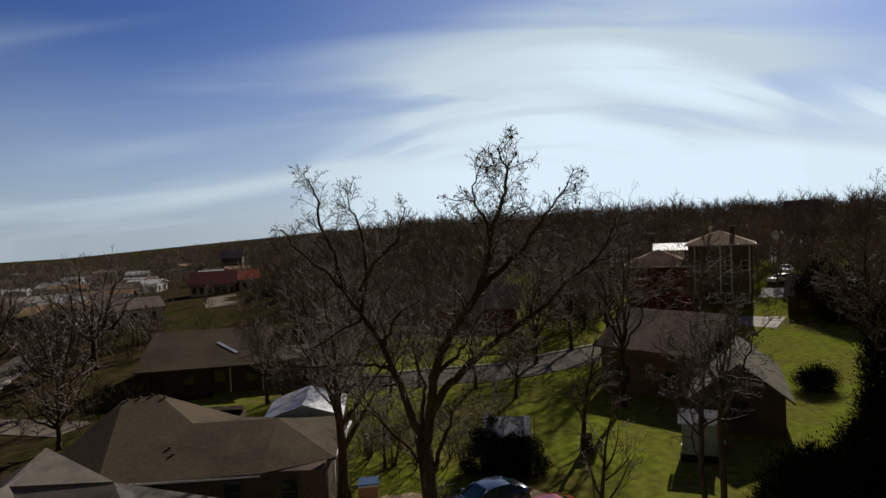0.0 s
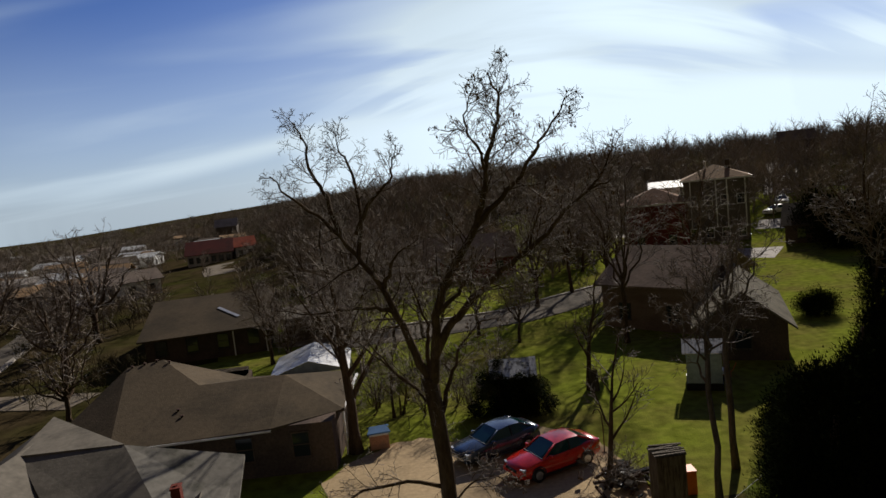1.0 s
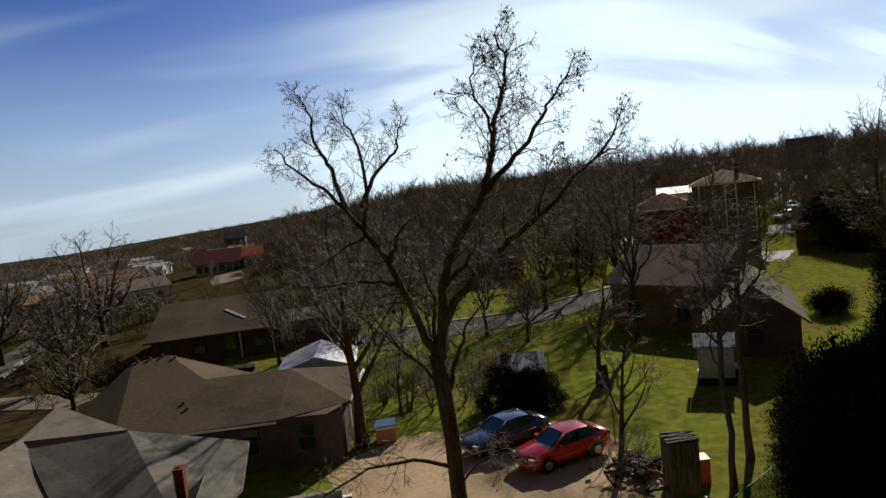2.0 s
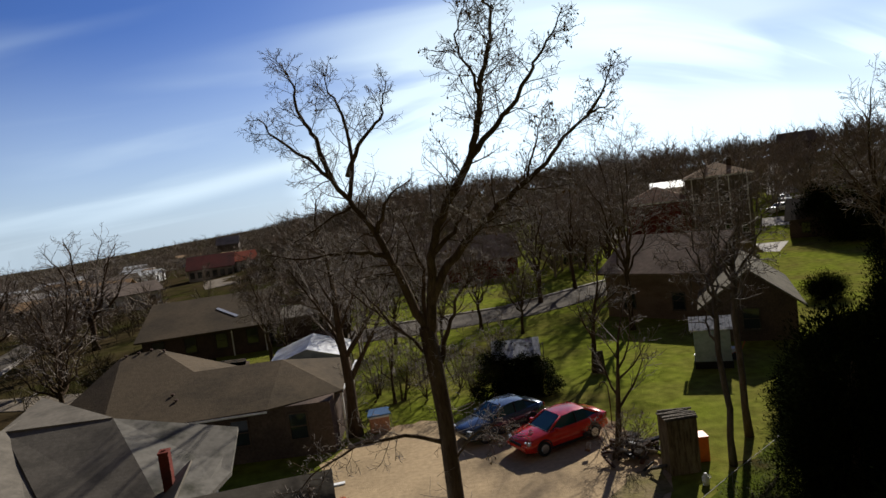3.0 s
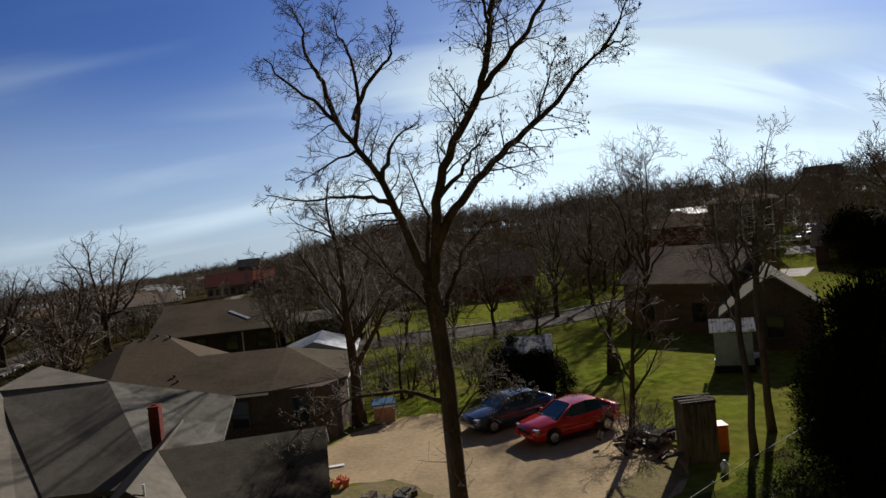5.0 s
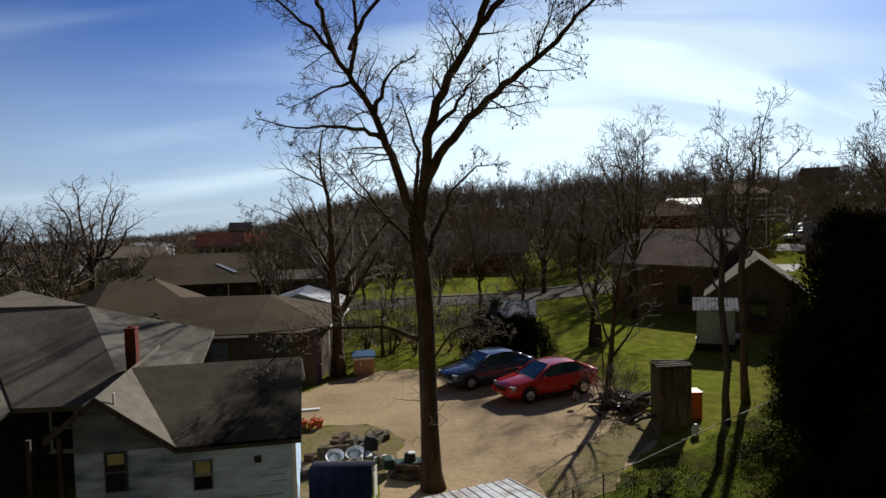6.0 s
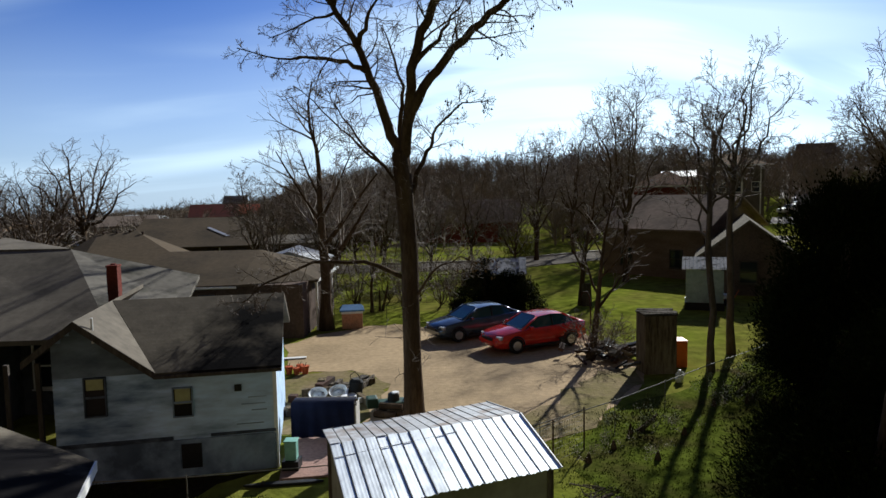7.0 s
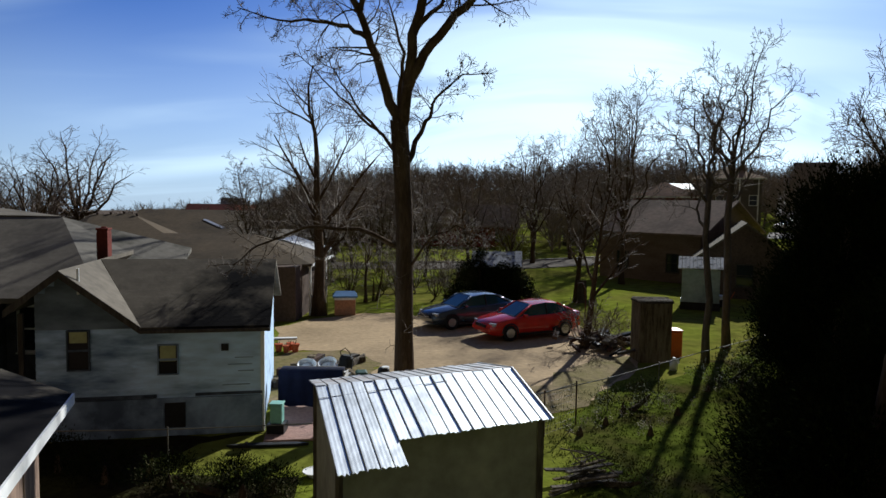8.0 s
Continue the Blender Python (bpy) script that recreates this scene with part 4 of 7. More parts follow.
for i in range(46):
    a = far_rng.uniform(-38, -17) if i < 20 else far_rng.uniform(-39, -24)
    r = far_rng.uniform(170, 460) if i < 20 else far_rng.uniform(118, 230)
    roof, wall, lab = [(BROWN_SHINGLE, WHITE_PAINT, "small far white house with a brown roof"), (OLD_ROOFING, WHITE_PAINT, "small far house with a pale patchy roof"), (DARK_SHINGLE, WHITE_PAINT, "small far white house with a dark roof"), (TAN_SHINGLE, BRICK_DARK, "small far brown brick house")][i % 4]
    fx, fy = r * math.sin(radians(a)), r * math.cos(radians(a))
    FAR += [(fx, fy, 8), (fx * 0.95, fy * 0.95, 6)]
    tagged(simple_house("far_house", lab, (fx, fy), far_rng.uniform(-40, 40), far_rng.uniform(6, 10), 7, 3, far_rng.uniform(0.8, 1.3), roof, wall, windows=3), group="far houses in the valley")


# ---- sheds ----
def metal_shed():
    """The near shed: ribbed galvanised sheets over painted walls."""
    h = thing("metal_roofed_shed", "grey-green shed with a shiny ribbed sheet-metal roof", "shed", pose(0, 0, 0))
    # far eave, ridge and near eave, each as a left and a right end
    fl, fr = Vector((-2.0, 13.65, 2.2)), Vector((1.14, 15.1, 2.22))
    rl, rr = Vector((-1.55, 12.0, 2.56)), Vector((1.66, 13.3, 2.58))
    nl, nr = Vector((-0.91, 10.3, 1.82)), Vector((2.42, 11.8, 1.84))
    n = 18
    rng = random.Random(77)
    for i in range(n):
        a, b = i / n, (i + 1) / n - 0.004
        near_a, near_b = nl.lerp(nr, a), nl.lerp(nr, b)
        if i >= 5:
            near_a = near_a.lerp(rl.lerp(rr, a), 0.26)
            near_b = near_b.lerp(rl.lerp(rr, b), 0.26)
        # corrugated across, the lower ends uneven
        k = 6
        for far in (True, False):
            if far:
                e0, e1, t0, t1 = fl.lerp(fr, a), fl.lerp(fr, b), rl.lerp(rr, a), rl.lerp(rr, b)
            else:
                e0, e1, t0, t1 = near_a, near_b, rl.lerp(rr, a), rl.lerp(rr, b)
            drop_ = Vector((0, 0, rng.uniform(-0.006, 0.006)))
            vs, fs = [], []
            for j in range(k + 1):
                lift = Vector((0, 0, (0.0009 if i < 4 or far else 0.0005) * (j % 2))) + drop_
                lo, hi = e0.lerp(e1, j / k), t0.lerp(t1, j / k)
                lo = lo.lerp(hi, rng.uniform(0, 0.028))
                vs += [hi + lift, lo + lift, hi + lift - Vector((0, 0, 0.012)), lo + lift - Vector((0, 0, 0.012))]
            for j in range(k):
                o = 4 * j
                fs += [(o, o + 1, o + 5, o + 4), (o + 2, o + 6, o + 7, o + 3), (o + 1, o + 3, o + 7, o + 5)]
            part("roof_sheet", Shape().add(vs, fs), WORN_ZINC if far else GALVANISED, h, "dull grey roof sheet" if far else "shiny galvanised roof sheet")
        p0, p1, p2 = fl.lerp(fr, a), rl.lerp(rr, a), near_a
        up = Vector((0, 0, 0.003))
        part("rib", Shape().tube([p0 + up, p1 + up, p2 + up], [rng.uniform(0.006, 0.010) for _ in range(3)], 4), SEAM, h, "dark raised seam")
    # lap joint of the sheets below the ridge
    lap0, lap1 = rl.lerp(nl, 0.16), rl.lerp(rr, 0.62).lerp(nl.lerp(nr, 0.62), 0.10)
    part("lap_joint", Shape().tube([lap0 + Vector((0, 0, 0.003)), lap1 + Vector((0, 0, 0.003))], [0.004, 0.004], 4), ZINC_DULL, h, "thin lap joint between sheets")
    part("rib", Shape().tube([fr + Vector((0, 0, 0.008)), rr + Vector((0, 0, 0.008)), nr.lerp(rr, 0.26) + Vector((0, 0, 0.008))], [0.014] * 3, 4), ZINC_DULL, h, "pale edge trim")
    # walls under the eaves
    drop = Vector((0, 0, 0.07))
    nl2, nr2 = nl.lerp(rl, 0.34), nr.lerp(rr, 0.34)
    ins = lambda p, q: p.lerp(q, 0.04) - drop
    c = [ins(nl2, nr2), ins(nr2, nl2), ins(fr, fl), ins(fl, fr)]
    for a, b in ((0, 1), (1, 2), (2, 3), (3, 0)):
        p, q = c[a], c[b]
        nrm = (q - p).cross(Vector((0, 0, 1))).normalized() * 0.05
        vs = [(p.x, p.y, -0.05), (q.x, q.y, -0.05), q, p]
        vs += [Vector(v) - nrm for v in vs]
        part("wall", Shape().add(vs, [(0, 1, 2, 3), (7, 6, 5, 4), (0, 3, 7, 4), (1, 5, 6, 2), (3, 2, 6, 7)]), SHED_PAINT, h, "painted grey-green wall")
    for side in (0, 1):
        e0, e1, top = (c[3], c[0], rl) if side == 0 else (c[2], c[1], rr)
        t = ins(top, rr if side == 0 else rl)
        part("gable_wall", Shape().add([e0, e1, t, e0 + Vector((0.03, 0.01, 0)), e1 + Vector((0.03, 0.01, 0)), t + Vector((0.03, 0.01, 0))], [(0, 1, 2), (5, 4, 3)]), SHED_PAINT, h)
    for p in c:
        part("corner_post", Shape().box(p.x - 0.05, p.y - 0.05, -0.05, p.x + 0.05, p.y + 0.05, p.z), GREY_WOOD, h)
    return h


def near_outbuilding():
    """The dark-roofed outbuilding whose corner comes into view last."""
    h = thing("dark_roofed_outbuilding", "wooden outbuilding with a mossy dark roof and white fascia", "shed", pose(-5.15, 11.6, 0, 0, 0, 0))
    a, b, c, d = Vector((0, 0, 2.5)), Vector((1.35, -3.9, 2.5)), Vector((-4.6, -3.2, 3.6)), Vector((-4.6, 2.0, 3.05))
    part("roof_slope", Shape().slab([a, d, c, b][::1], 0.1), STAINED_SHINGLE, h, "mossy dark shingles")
    for p, q, lab in ((a, b, 1), (a, d, 0)):
        w = (q - p).cross(Vector((0, 0, 1))).normalized() * 0.03
        if lab:
            part("fascia", Shape().add([p + w, q + w, q + w - Vector((0, 0, 0.16)), p + w - Vector((0, 0, 0.16)), p - w, q - w, q - w - Vector((0, 0, 0.16)), p - w - Vector((0, 0, 0.16))], [(0, 1, 2, 3), (7, 6, 5, 4), (0, 4, 5, 1), (0, 3, 7, 4), (1, 5, 6, 2), (3, 2, 6, 7)]), WHITE_PAINT, h, "white fascia board")
    # board walls
    for p, q in ((Vector((-0.35, -0.35, 0)), Vector((0.95, -3.8, 0))), (Vector((-0.35, -0.35, 0)), Vector((-4.5, 1.5, 0)))):
        k = 12
        for i in range(k):
            s, e = p.lerp(q, i / k), p.lerp(q, (i + 0.94) / k)
            nrm = (e - s).cross(Vector((0, 0, 1))).normalized() * (0.03 + 0.006 * (i % 3))
            vs = [s, e, e + Vector((0, 0, 2.45)), s + Vector((0, 0, 2.45))]
            vs += [v - nrm for v in vs]
            part("wall_board", Shape().add(vs, [(0, 1, 2, 3), (7, 6, 5, 4), (0, 3, 7, 4), (1, 5, 6, 2), (3, 2, 6, 7)]), BARN_WOOD, h, "weathered upright board")
    return h


def garden_shed():
    h = thing("pale_garden_shed", "small pale blue shed with a white corrugated roof", "shed", pose(14.35, 37.8, 0.3, 0, 0, -20))
    part("wall", Shape().box(-0.95, -0.9, 0.1, 0.95, 0.9, 1.95), PALE_BLUE, h, "pale blue painted wall", bevel=0.015)
    for sgn in (-1, 1):
        for i in range(12):
            x = -1.15 + i * 0.192
            poly = [(x, 0, 2.5), (x + 0.17, 0, 2.5), (x + 0.17, sgn * 1.15, 1.95), (x, sgn * 1.15, 1.95)]
            part("roof_panel", Shape().slab(poly if sgn < 0 else poly[::-1], 0.05), OLD_ROOFING, h, "patchy white roof strip")
    part("gable_wall", Shape().add([(-0.95, -0.9, 1.95), (-0.95, 0.9, 1.95), (-0.95, 0, 2.4), (0.95, -0.9, 1.95), (0.95, 0.9, 1.95), (0.95, 0, 2.4)], [(0, 1, 2), (5, 4, 3), (0, 2, 5, 3), (1, 4, 5, 2)]), PALE_BLUE, h)
    part("door", Shape().box(0.1, -0.94, 0.15, 0.8, -0.9, 1.75), PALE_BLUE, h, "plain pale door")
    # black block fills the shaded gap below the raised floor
    part("underside_shade", Shape().box(-1.0, -0.95, -0.42, 1.0, 0.95, 0.1), BLACK, h, "black block for the shade under the raised shed")
    return h


metal_shed()
near_outbuilding()
garden_shed()


# ---- trees ----
def rand_perp(d, rng):
    v = Vector((rng.gauss(0, 1), rng.gauss(0, 1), rng.gauss(0, 1)))
    v = v - d * v.dot(d)
    return v.normalized() if v.length > 1e-4 else d.orthogonal().normalized()


def grow(rng, p, d, length, radius, level, last, out, up=0.06, kids=(5, 6, 6, 4), spread=(35, 60), wob=0.16):
    k = 4 if level < last else 3
    pts, rad = [p.copy()], [radius]
    q, dd = p.copy(), d.normalized()
    for i in range(k):
        q = q + dd * (length / k)
        pts.append(q.copy())
        rad.append(radius * (1 - 0.72 * (i + 1) / k))
        dd = (dd + rand_perp(dd, rng) * rng.uniform(0, wob) * 1.6 + Vector((0, 0, up))).normalized()
    out.setdefault(level, []).append((pts, rad))
    if level < last:
        n = kids[min(level, len(kids) - 1)]
        for i in range(n):
            branch_off(rng, pts, rad, 0.22 + 0.78 * (i + rng.random()) / n, length, level, last, out, up, kids, spread, wob)


def branch_off(rng, pts, rad, t, length, level, last, out, up, kids, spread, wob):
    s = t * (len(pts) - 1)
    i = min(int(s), len(pts) - 2)
    pos = pts[i].lerp(pts[i + 1], s - i)
    d = (pts[i + 1] - pts[i]).normalized()
    a = radians(rng.uniform(*spread))
    nd = d * math.cos(a) + rand_perp(d, rng) * math.sin(a)
    r = (rad[i] + (rad[i + 1] - rad[i]) * (s - i)) * rng.uniform(0.45, 0.7)
    grow(rng, pos, nd, length * rng.uniform(0.38, 0.62) * (1.1 - 0.4 * t), max(r, 0.006), level + 1, last, out, up, kids, spread, wob)


def branch_mesh(tubes, sides, floor=0.0):
    s = Shape()
    for pts, rad in tubes:
        s.tube(pts, [max(r, floor) for r in rad], sides, cap=False)
    return s


def bare_tree(name, label, at, height, radius, seed, lean=(0, 0), last=4, bark=None, kids=(6, 6, 5, 4), spread=(28, 58), clear=0.3, floor=0.008, group="", wob=0.16):
    rng = random.Random(seed)
    z = ground_z(*at)
    t = thing(name, label, "tree", pose(at[0], at[1], z - 0.05), group)
    out = {}
    d = Vector((lean[0], lean[1], 1)).normalized()
    pts, rad = [Vector((0, 0, 0))], [radius * 1.35]
    q, k = Vector((0, 0, 0)), 6
    for i in range(k):
        q = q + d * height * 0.62 / k
        pts.append(q.copy())
        rad.append(radius * (1 - 0.6 * (i + 1) / k))
        d = (d + rand_perp(d, rng) * rng.uniform(0, 0.13)).normalized()
    n = kids[0] + 2
    for i in range(n):
        branch_off(rng, pts, rad, clear + (1 - clear) * (i + rng.random()) / n, height * 0.72, 0, last, out, 0.09, kids, spread, wob)
    grow(rng, pts[-1], d, height * 0.36, rad[-1], 1, last, out, 0.08, kids, spread, wob)
    part("trunk", Shape().tube(pts, rad, 9), bark or BARK, t, smooth=True)
    for tube in out.get(1, []):
        part("limb", branch_mesh([tube], 6), bark or BARK, t, smooth=True)
    tagged(part("crown", branch_mesh([x for k2, v in out.items() if k2 >= 2 for x in v], 3, floor), TWIG, t, "bare branches and fine twigs"), kind="stuff")
    return t


def crowned_tree(name, label, at, height, spread_r, fork, radius, seed, bark=None, limbs=7, last=4, floor=0.008, group="", kids=(0, 0, 5, 4), dense=2.6, kink=0.12, slim=0.5):
    """A bare tree with a clear trunk, forking limbs and a wide rounded crown."""
    rng = random.Random(seed)
    t = thing(name, label, "tree", pose(at[0], at[1], ground_z(*at) - 0.05), group)
    bark = bark or BARK
    pts, q = [Vector((0, 0, 0))], Vector((0, 0, 0))
    for i in range(6):
        q = q + Vector((rng.uniform(-kink, kink), rng.uniform(-kink, kink), fork / 6))
        pts.append(q.copy())
    rad = [radius * (1.3 if i == 0 else 1.0) * (1 - 0.045 * i) for i in range(7)]
    part("trunk", Shape().tube(pts, rad, 9), bark, t, smooth=True)
    twigs = {}
    for i in range(limbs):
        az = i * 2.4 + rng.uniform(-0.3, 0.3)
        out = 0.22 + 0.78 * ((i + 0.5) / limbs) ** 0.6
        start = pts[-1].lerp(pts[-3], (i / limbs) * rng.uniform(0.4, 1.0))
        rise = (height - start.z) * (1.0 - 0.56 * out ** 2) * rng.uniform(0.85, 1.0)
        end = start + Vector((math.cos(az) * spread_r * out, math.sin(az) * spread_r * out, rise))
        mid1 = start.lerp(end, 0.3) + Vector((math.cos(az), math.sin(az), 0)) * spread_r * 0.12 * out
        mid2 = start.lerp(end, 0.65) + Vector((0, 0, rise * 0.08))
        ctrl = [start, mid1, mid2, end]
        path = []
        for a, b in zip(ctrl, ctrl[1:]):
            for j in range(3):
                w = 0.0 if not path else 0.045 * height * 0.35
                path.append(a.lerp(b, j / 3) + Vector((rng.uniform(-w, w), rng.uniform(-w, w), rng.uniform(-w, w))))
        path.append(end)
        r0 = radius * rng.uniform(0.84, 1.16) * slim
        pr = [max(r0 * (1 - 0.88 * j / (len(path) - 1)), floor * 1.4) for j in range(len(path))]
        part("limb", Shape().tube(path, pr, 6), bark, t, smooth=True)
        length = (end - start).length
        m = max(7, int(length * dense * 10 / height))
        for j in range(m):
            u = 0.2 + 0.8 * (j + rng.random()) / m
            branch_off(rng, path, pr, min(u, 0.999), length * 0.85 * (1.1 - 0.55 * u), 1, last, twigs, 0.04, kids, (30, 70), 0.26)
    tagged(part("crown", branch_mesh([x for v in twigs.values() for x in v], 3, floor), TWIG, t, "bare branches and fine twigs"), kind="stuff")
    return t


def great_tree():
    """The tall bare tree in the yard; limbs as they fork, twigs grown at random."""
    rng = random.Random(5)
    base = Vector((-0.68, 19.9, 0))
    t = thing("tall_bare_tree", "tall leafless tree with a dark trunk and spreading limbs", "tree", Matrix.Translation(base))
    V = lambda x, z, y=0.0: Vector((x + 0.68, y, z))
    trunk = [V(-0.62, -0.1), V(-0.66, 0.5), V(-0.68, 1.8), V(-0.70, 5.0), V(-0.80, 6.6), V(-0.88, 7.7)]
    part("trunk", Shape().tube(trunk, [0.40, 0.30, 0.255, 0.24, 0.245, 0.25], 14), BARK, t, "thick dark furrowed trunk", smooth=True)
    twigs = {}

    def limb(path, r0):
        """One limb through its bends, tapering, with twigs set along it."""
        pts = []
        for a, b in zip(path, path[1:]):
            for j in range(3):
                w = 0 if j == 0 else 0.05
                pts.append(a.lerp(b, j / 3) + Vector((rng.uniform(-w, w), rng.uniform(-w, w), rng.uniform(-w, w))))
        pts.append(path[-1])
        n = len(pts)
        rad = [max(0.94 * r0 * (1 - 0.88 * (i / (n - 1)) ** 0.85), 0.013) for i in range(n)]
        part("limb", Shape().tube(pts, rad, 8), BARK, t, "dark leafless limb", smooth=True)
        length = sum((b - a).length for a, b in zip(pts, pts[1:]))
        m = max(8, int(length * 4.8))
        for i in range(m):
            s = 0.22 + 0.78 * (i + rng.random()) / m
            branch_off(rng, pts, [r * 0.5 for r in rad], min(s, 0.999), (1.55 + 0.19 * length) * (1.12 - 0.6 * s), 1, 4, twigs, 0.03, (0, 0, 6, 4), (30, 75), 0.3)

    limb([V(-0.88, 7.5), V(-1.2, 8.4), V(-1.5, 9.4), V(-1.9, 10.4), V(-2.5, 11.4), V(-3.05, 12.3), V(-3.6, 12.95), V(-4.4, 13.6), V(-4.9, 14.25)], 0.165)
    limb([V(-3.05, 12.3), V(-3.35, 13.5, .3), V(-3.65, 14.0, .4), V(-3.83, 14.6, .4), V(-3.84, 15.15, .5), V(-4.05, 15.6, .5), V(-4.25, 15.95, .5)], 0.085)
    limb([V(-2.6, 11.6), V(-2.40, 12.8, .2), V(-2.52, 14.08, .3), V(-2.68, 14.6, .3), V(-2.87, 14.95, .4), V(-2.95, 15.4, .4)], 0.075)
    limb([V(-2.57, 12.3), V(-2.14, 13.1, -.2), V(-1.69, 13.5, -.4), V(-1.3, 13.88, -.5), V(-1.25, 14.35, -.5), V(-1.1, 14.75, -.5)], 0.08)
    limb([V(-1.95, 10.6), V(-1.68, 11.2, -.2), V(-1.38, 11.65, -.4), V(-0.75, 12.0, -.5)], 0.085)
    limb([V(-0.84, 7.4), V(-0.65, 8.4, -.35), V(-0.5, 9.75, -.85), V(-0.22, 10.6, -1.2), V(0.32, 11.45, -1.6), V(0.92, 12.4, -1.9), V(1.1, 13.0, -2.2), V(1.24, 13.7, -2.5), V(1.33, 14.2, -2.7), V(1.52, 14.7, -2.9), V(1.62, 15.1, -3.1), V(1.66, 15.6, -3.3), V(1.45, 16.05, -3.4)], 0.17)
    limb([V(1.24, 13.7, -2.5), V(1.06, 14.4, -2.8), V(0.81, 14.75, -2.9), V(0.2, 14.85, -3.0)], 0.05)
    limb([V(0.83, 14.7, -2.9), V(0.78, 15.15, -3.0), V(0.95, 15.55, -3.1), V(1.1, 15.8, -3.15)], 0.034)
    limb([V(0.87, 12.3, -1.9), V(1.45, 12.85, -2.1), V(1.9, 13.3, -2.3), V(2.5, 14.05, -2.6), V(2.7, 14.4, -2.75), V(3.1, 14.9, -2.95), V(3.35, 15.35, -3.1)], 0.095)
    limb([V(-0.62, 8.5, -.4), V(-0.2, 9.3, -.7), V(0.4, 9.95, -1.0), V(1.1, 10.65, -1.25), V(1.75, 11.1, -1.45), V(2.4, 11.6, -1.65), V(2.95, 12.1, -1.85), V(3.5, 12.65, -2.05), V(4.0, 13.0, -2.2), V(4.5, 13.2, -2.3)], 0.155)
    limb([V(3.9, 12.95, -2.2), V(4.35, 13.6, -2.45), V(4.5, 14.2, -2.7)], 0.05)
    limb([V(2.3, 11.5, -1.6), V(2.7, 12.6, -1.5), V(2.9, 13.3, -1.5)], 0.04)
    limb([V(-0.42, 9.85, -.95), V(0.25, 10.4, -1.2), V(0.55, 10.95, -1.4), V(1.05, 11.4, -1.5)], 0.085)
    limb([V(-0.87, 7.7), V(-0.86, 8.7, .1), V(-0.72, 9.4, -.3), V(-1.05, 10.4, -.2), V(-1.3, 11.0, -.1)], 0.09)
    limb([V(-1.72, 9.85, -.05), V(-2.2, 10.1, -.3), V(-3.0, 10.15, -.5), V(-4.0, 10.15, -.6), V(-5.0, 10.4, -.8)], 0.085)
    limb([V(-2.55, 11.45, 0), V(-3.3, 11.1, -.4), V(-4.2, 10.65, -.7)], 0.05)
    limb([V(-0.66, 6.5), V(-0.3, 7.4, .4), V(-0.05, 7.85, .5), V(0.1, 8.4, .6), V(0.85, 9.1, .8), V(1.6, 9.15, .9)], 0.09)
    limb([V(-0.9, 6.8), V(-1.32, 7.3, .3), V(-1.96, 7.8, .5), V(-2.6, 8.4, .7), V(-3.4, 9.25, .9), V(-4.0, 9.7, 1.0)], 0.065)
    limb([V(-1.4, 7.35, .3), V(-2.1, 8.15, .2), V(-2.6, 8.95, .1), V(-2.9, 9.5, 0)], 0.05)
    limb([V(-0.8, 4.2), V(-1.9, 4.75, -.5), V(-3.2, 4.8, -.9), V(-4.4, 4.3, -1.2), V(-5.0, 3.8, -1.3)], 0.08)
    limb([V(-0.6, 3.6), V(0.0, 4.5, -.6), V(0.7, 4.9, -1.), V(1.3, 4.6, -1.3)], 0.045)
    rt = [0.4, 0.31, 0.29, 0.28, 0.27, 0.27]
    for i in range(46):
        u = 0.36 + 0.62 * (i + rng.random()) / 46
        branch_off(rng, trunk, [r * 0.09 for r in rt], u, rng.uniform(1.0, 2.6), 2, 4, twigs, -0.01, (0, 0, 0, 4), (50, 100), 0.35)
    tw = twigs.get(3, []) + twigs.get(4, [])
    tagged(part("crown", branch_mesh(twigs.get(2, []), 4, 0.009), BARK, t, "thin dark branches"), kind="stuff")
    tagged(part("crown", branch_mesh(tw, 3, 0.0052), TWIG, t, "fine grey-brown twigs"), kind="stuff")
    s = Shape()
    for pts, _ in tw:
        if pts[-1].x > 0.5 and rng.random() < 0.10:
            p = pts[-1]
            a = rand_perp(Vector((0, 0, 1)), rng) * 0.03
            b = Vector((rng.uniform(-.03, .03), rng.uniform(-.03, .03), -0.09))
            s.add([p, p + a + b * 0.5, p + b, p - a + b * 0.5], [(0, 1, 2, 3)])
    tagged(part("dry_foliage", s, LEAF_DRY, t, "few withered leaves still hanging"), kind="stuff")
    return t


great_tree()


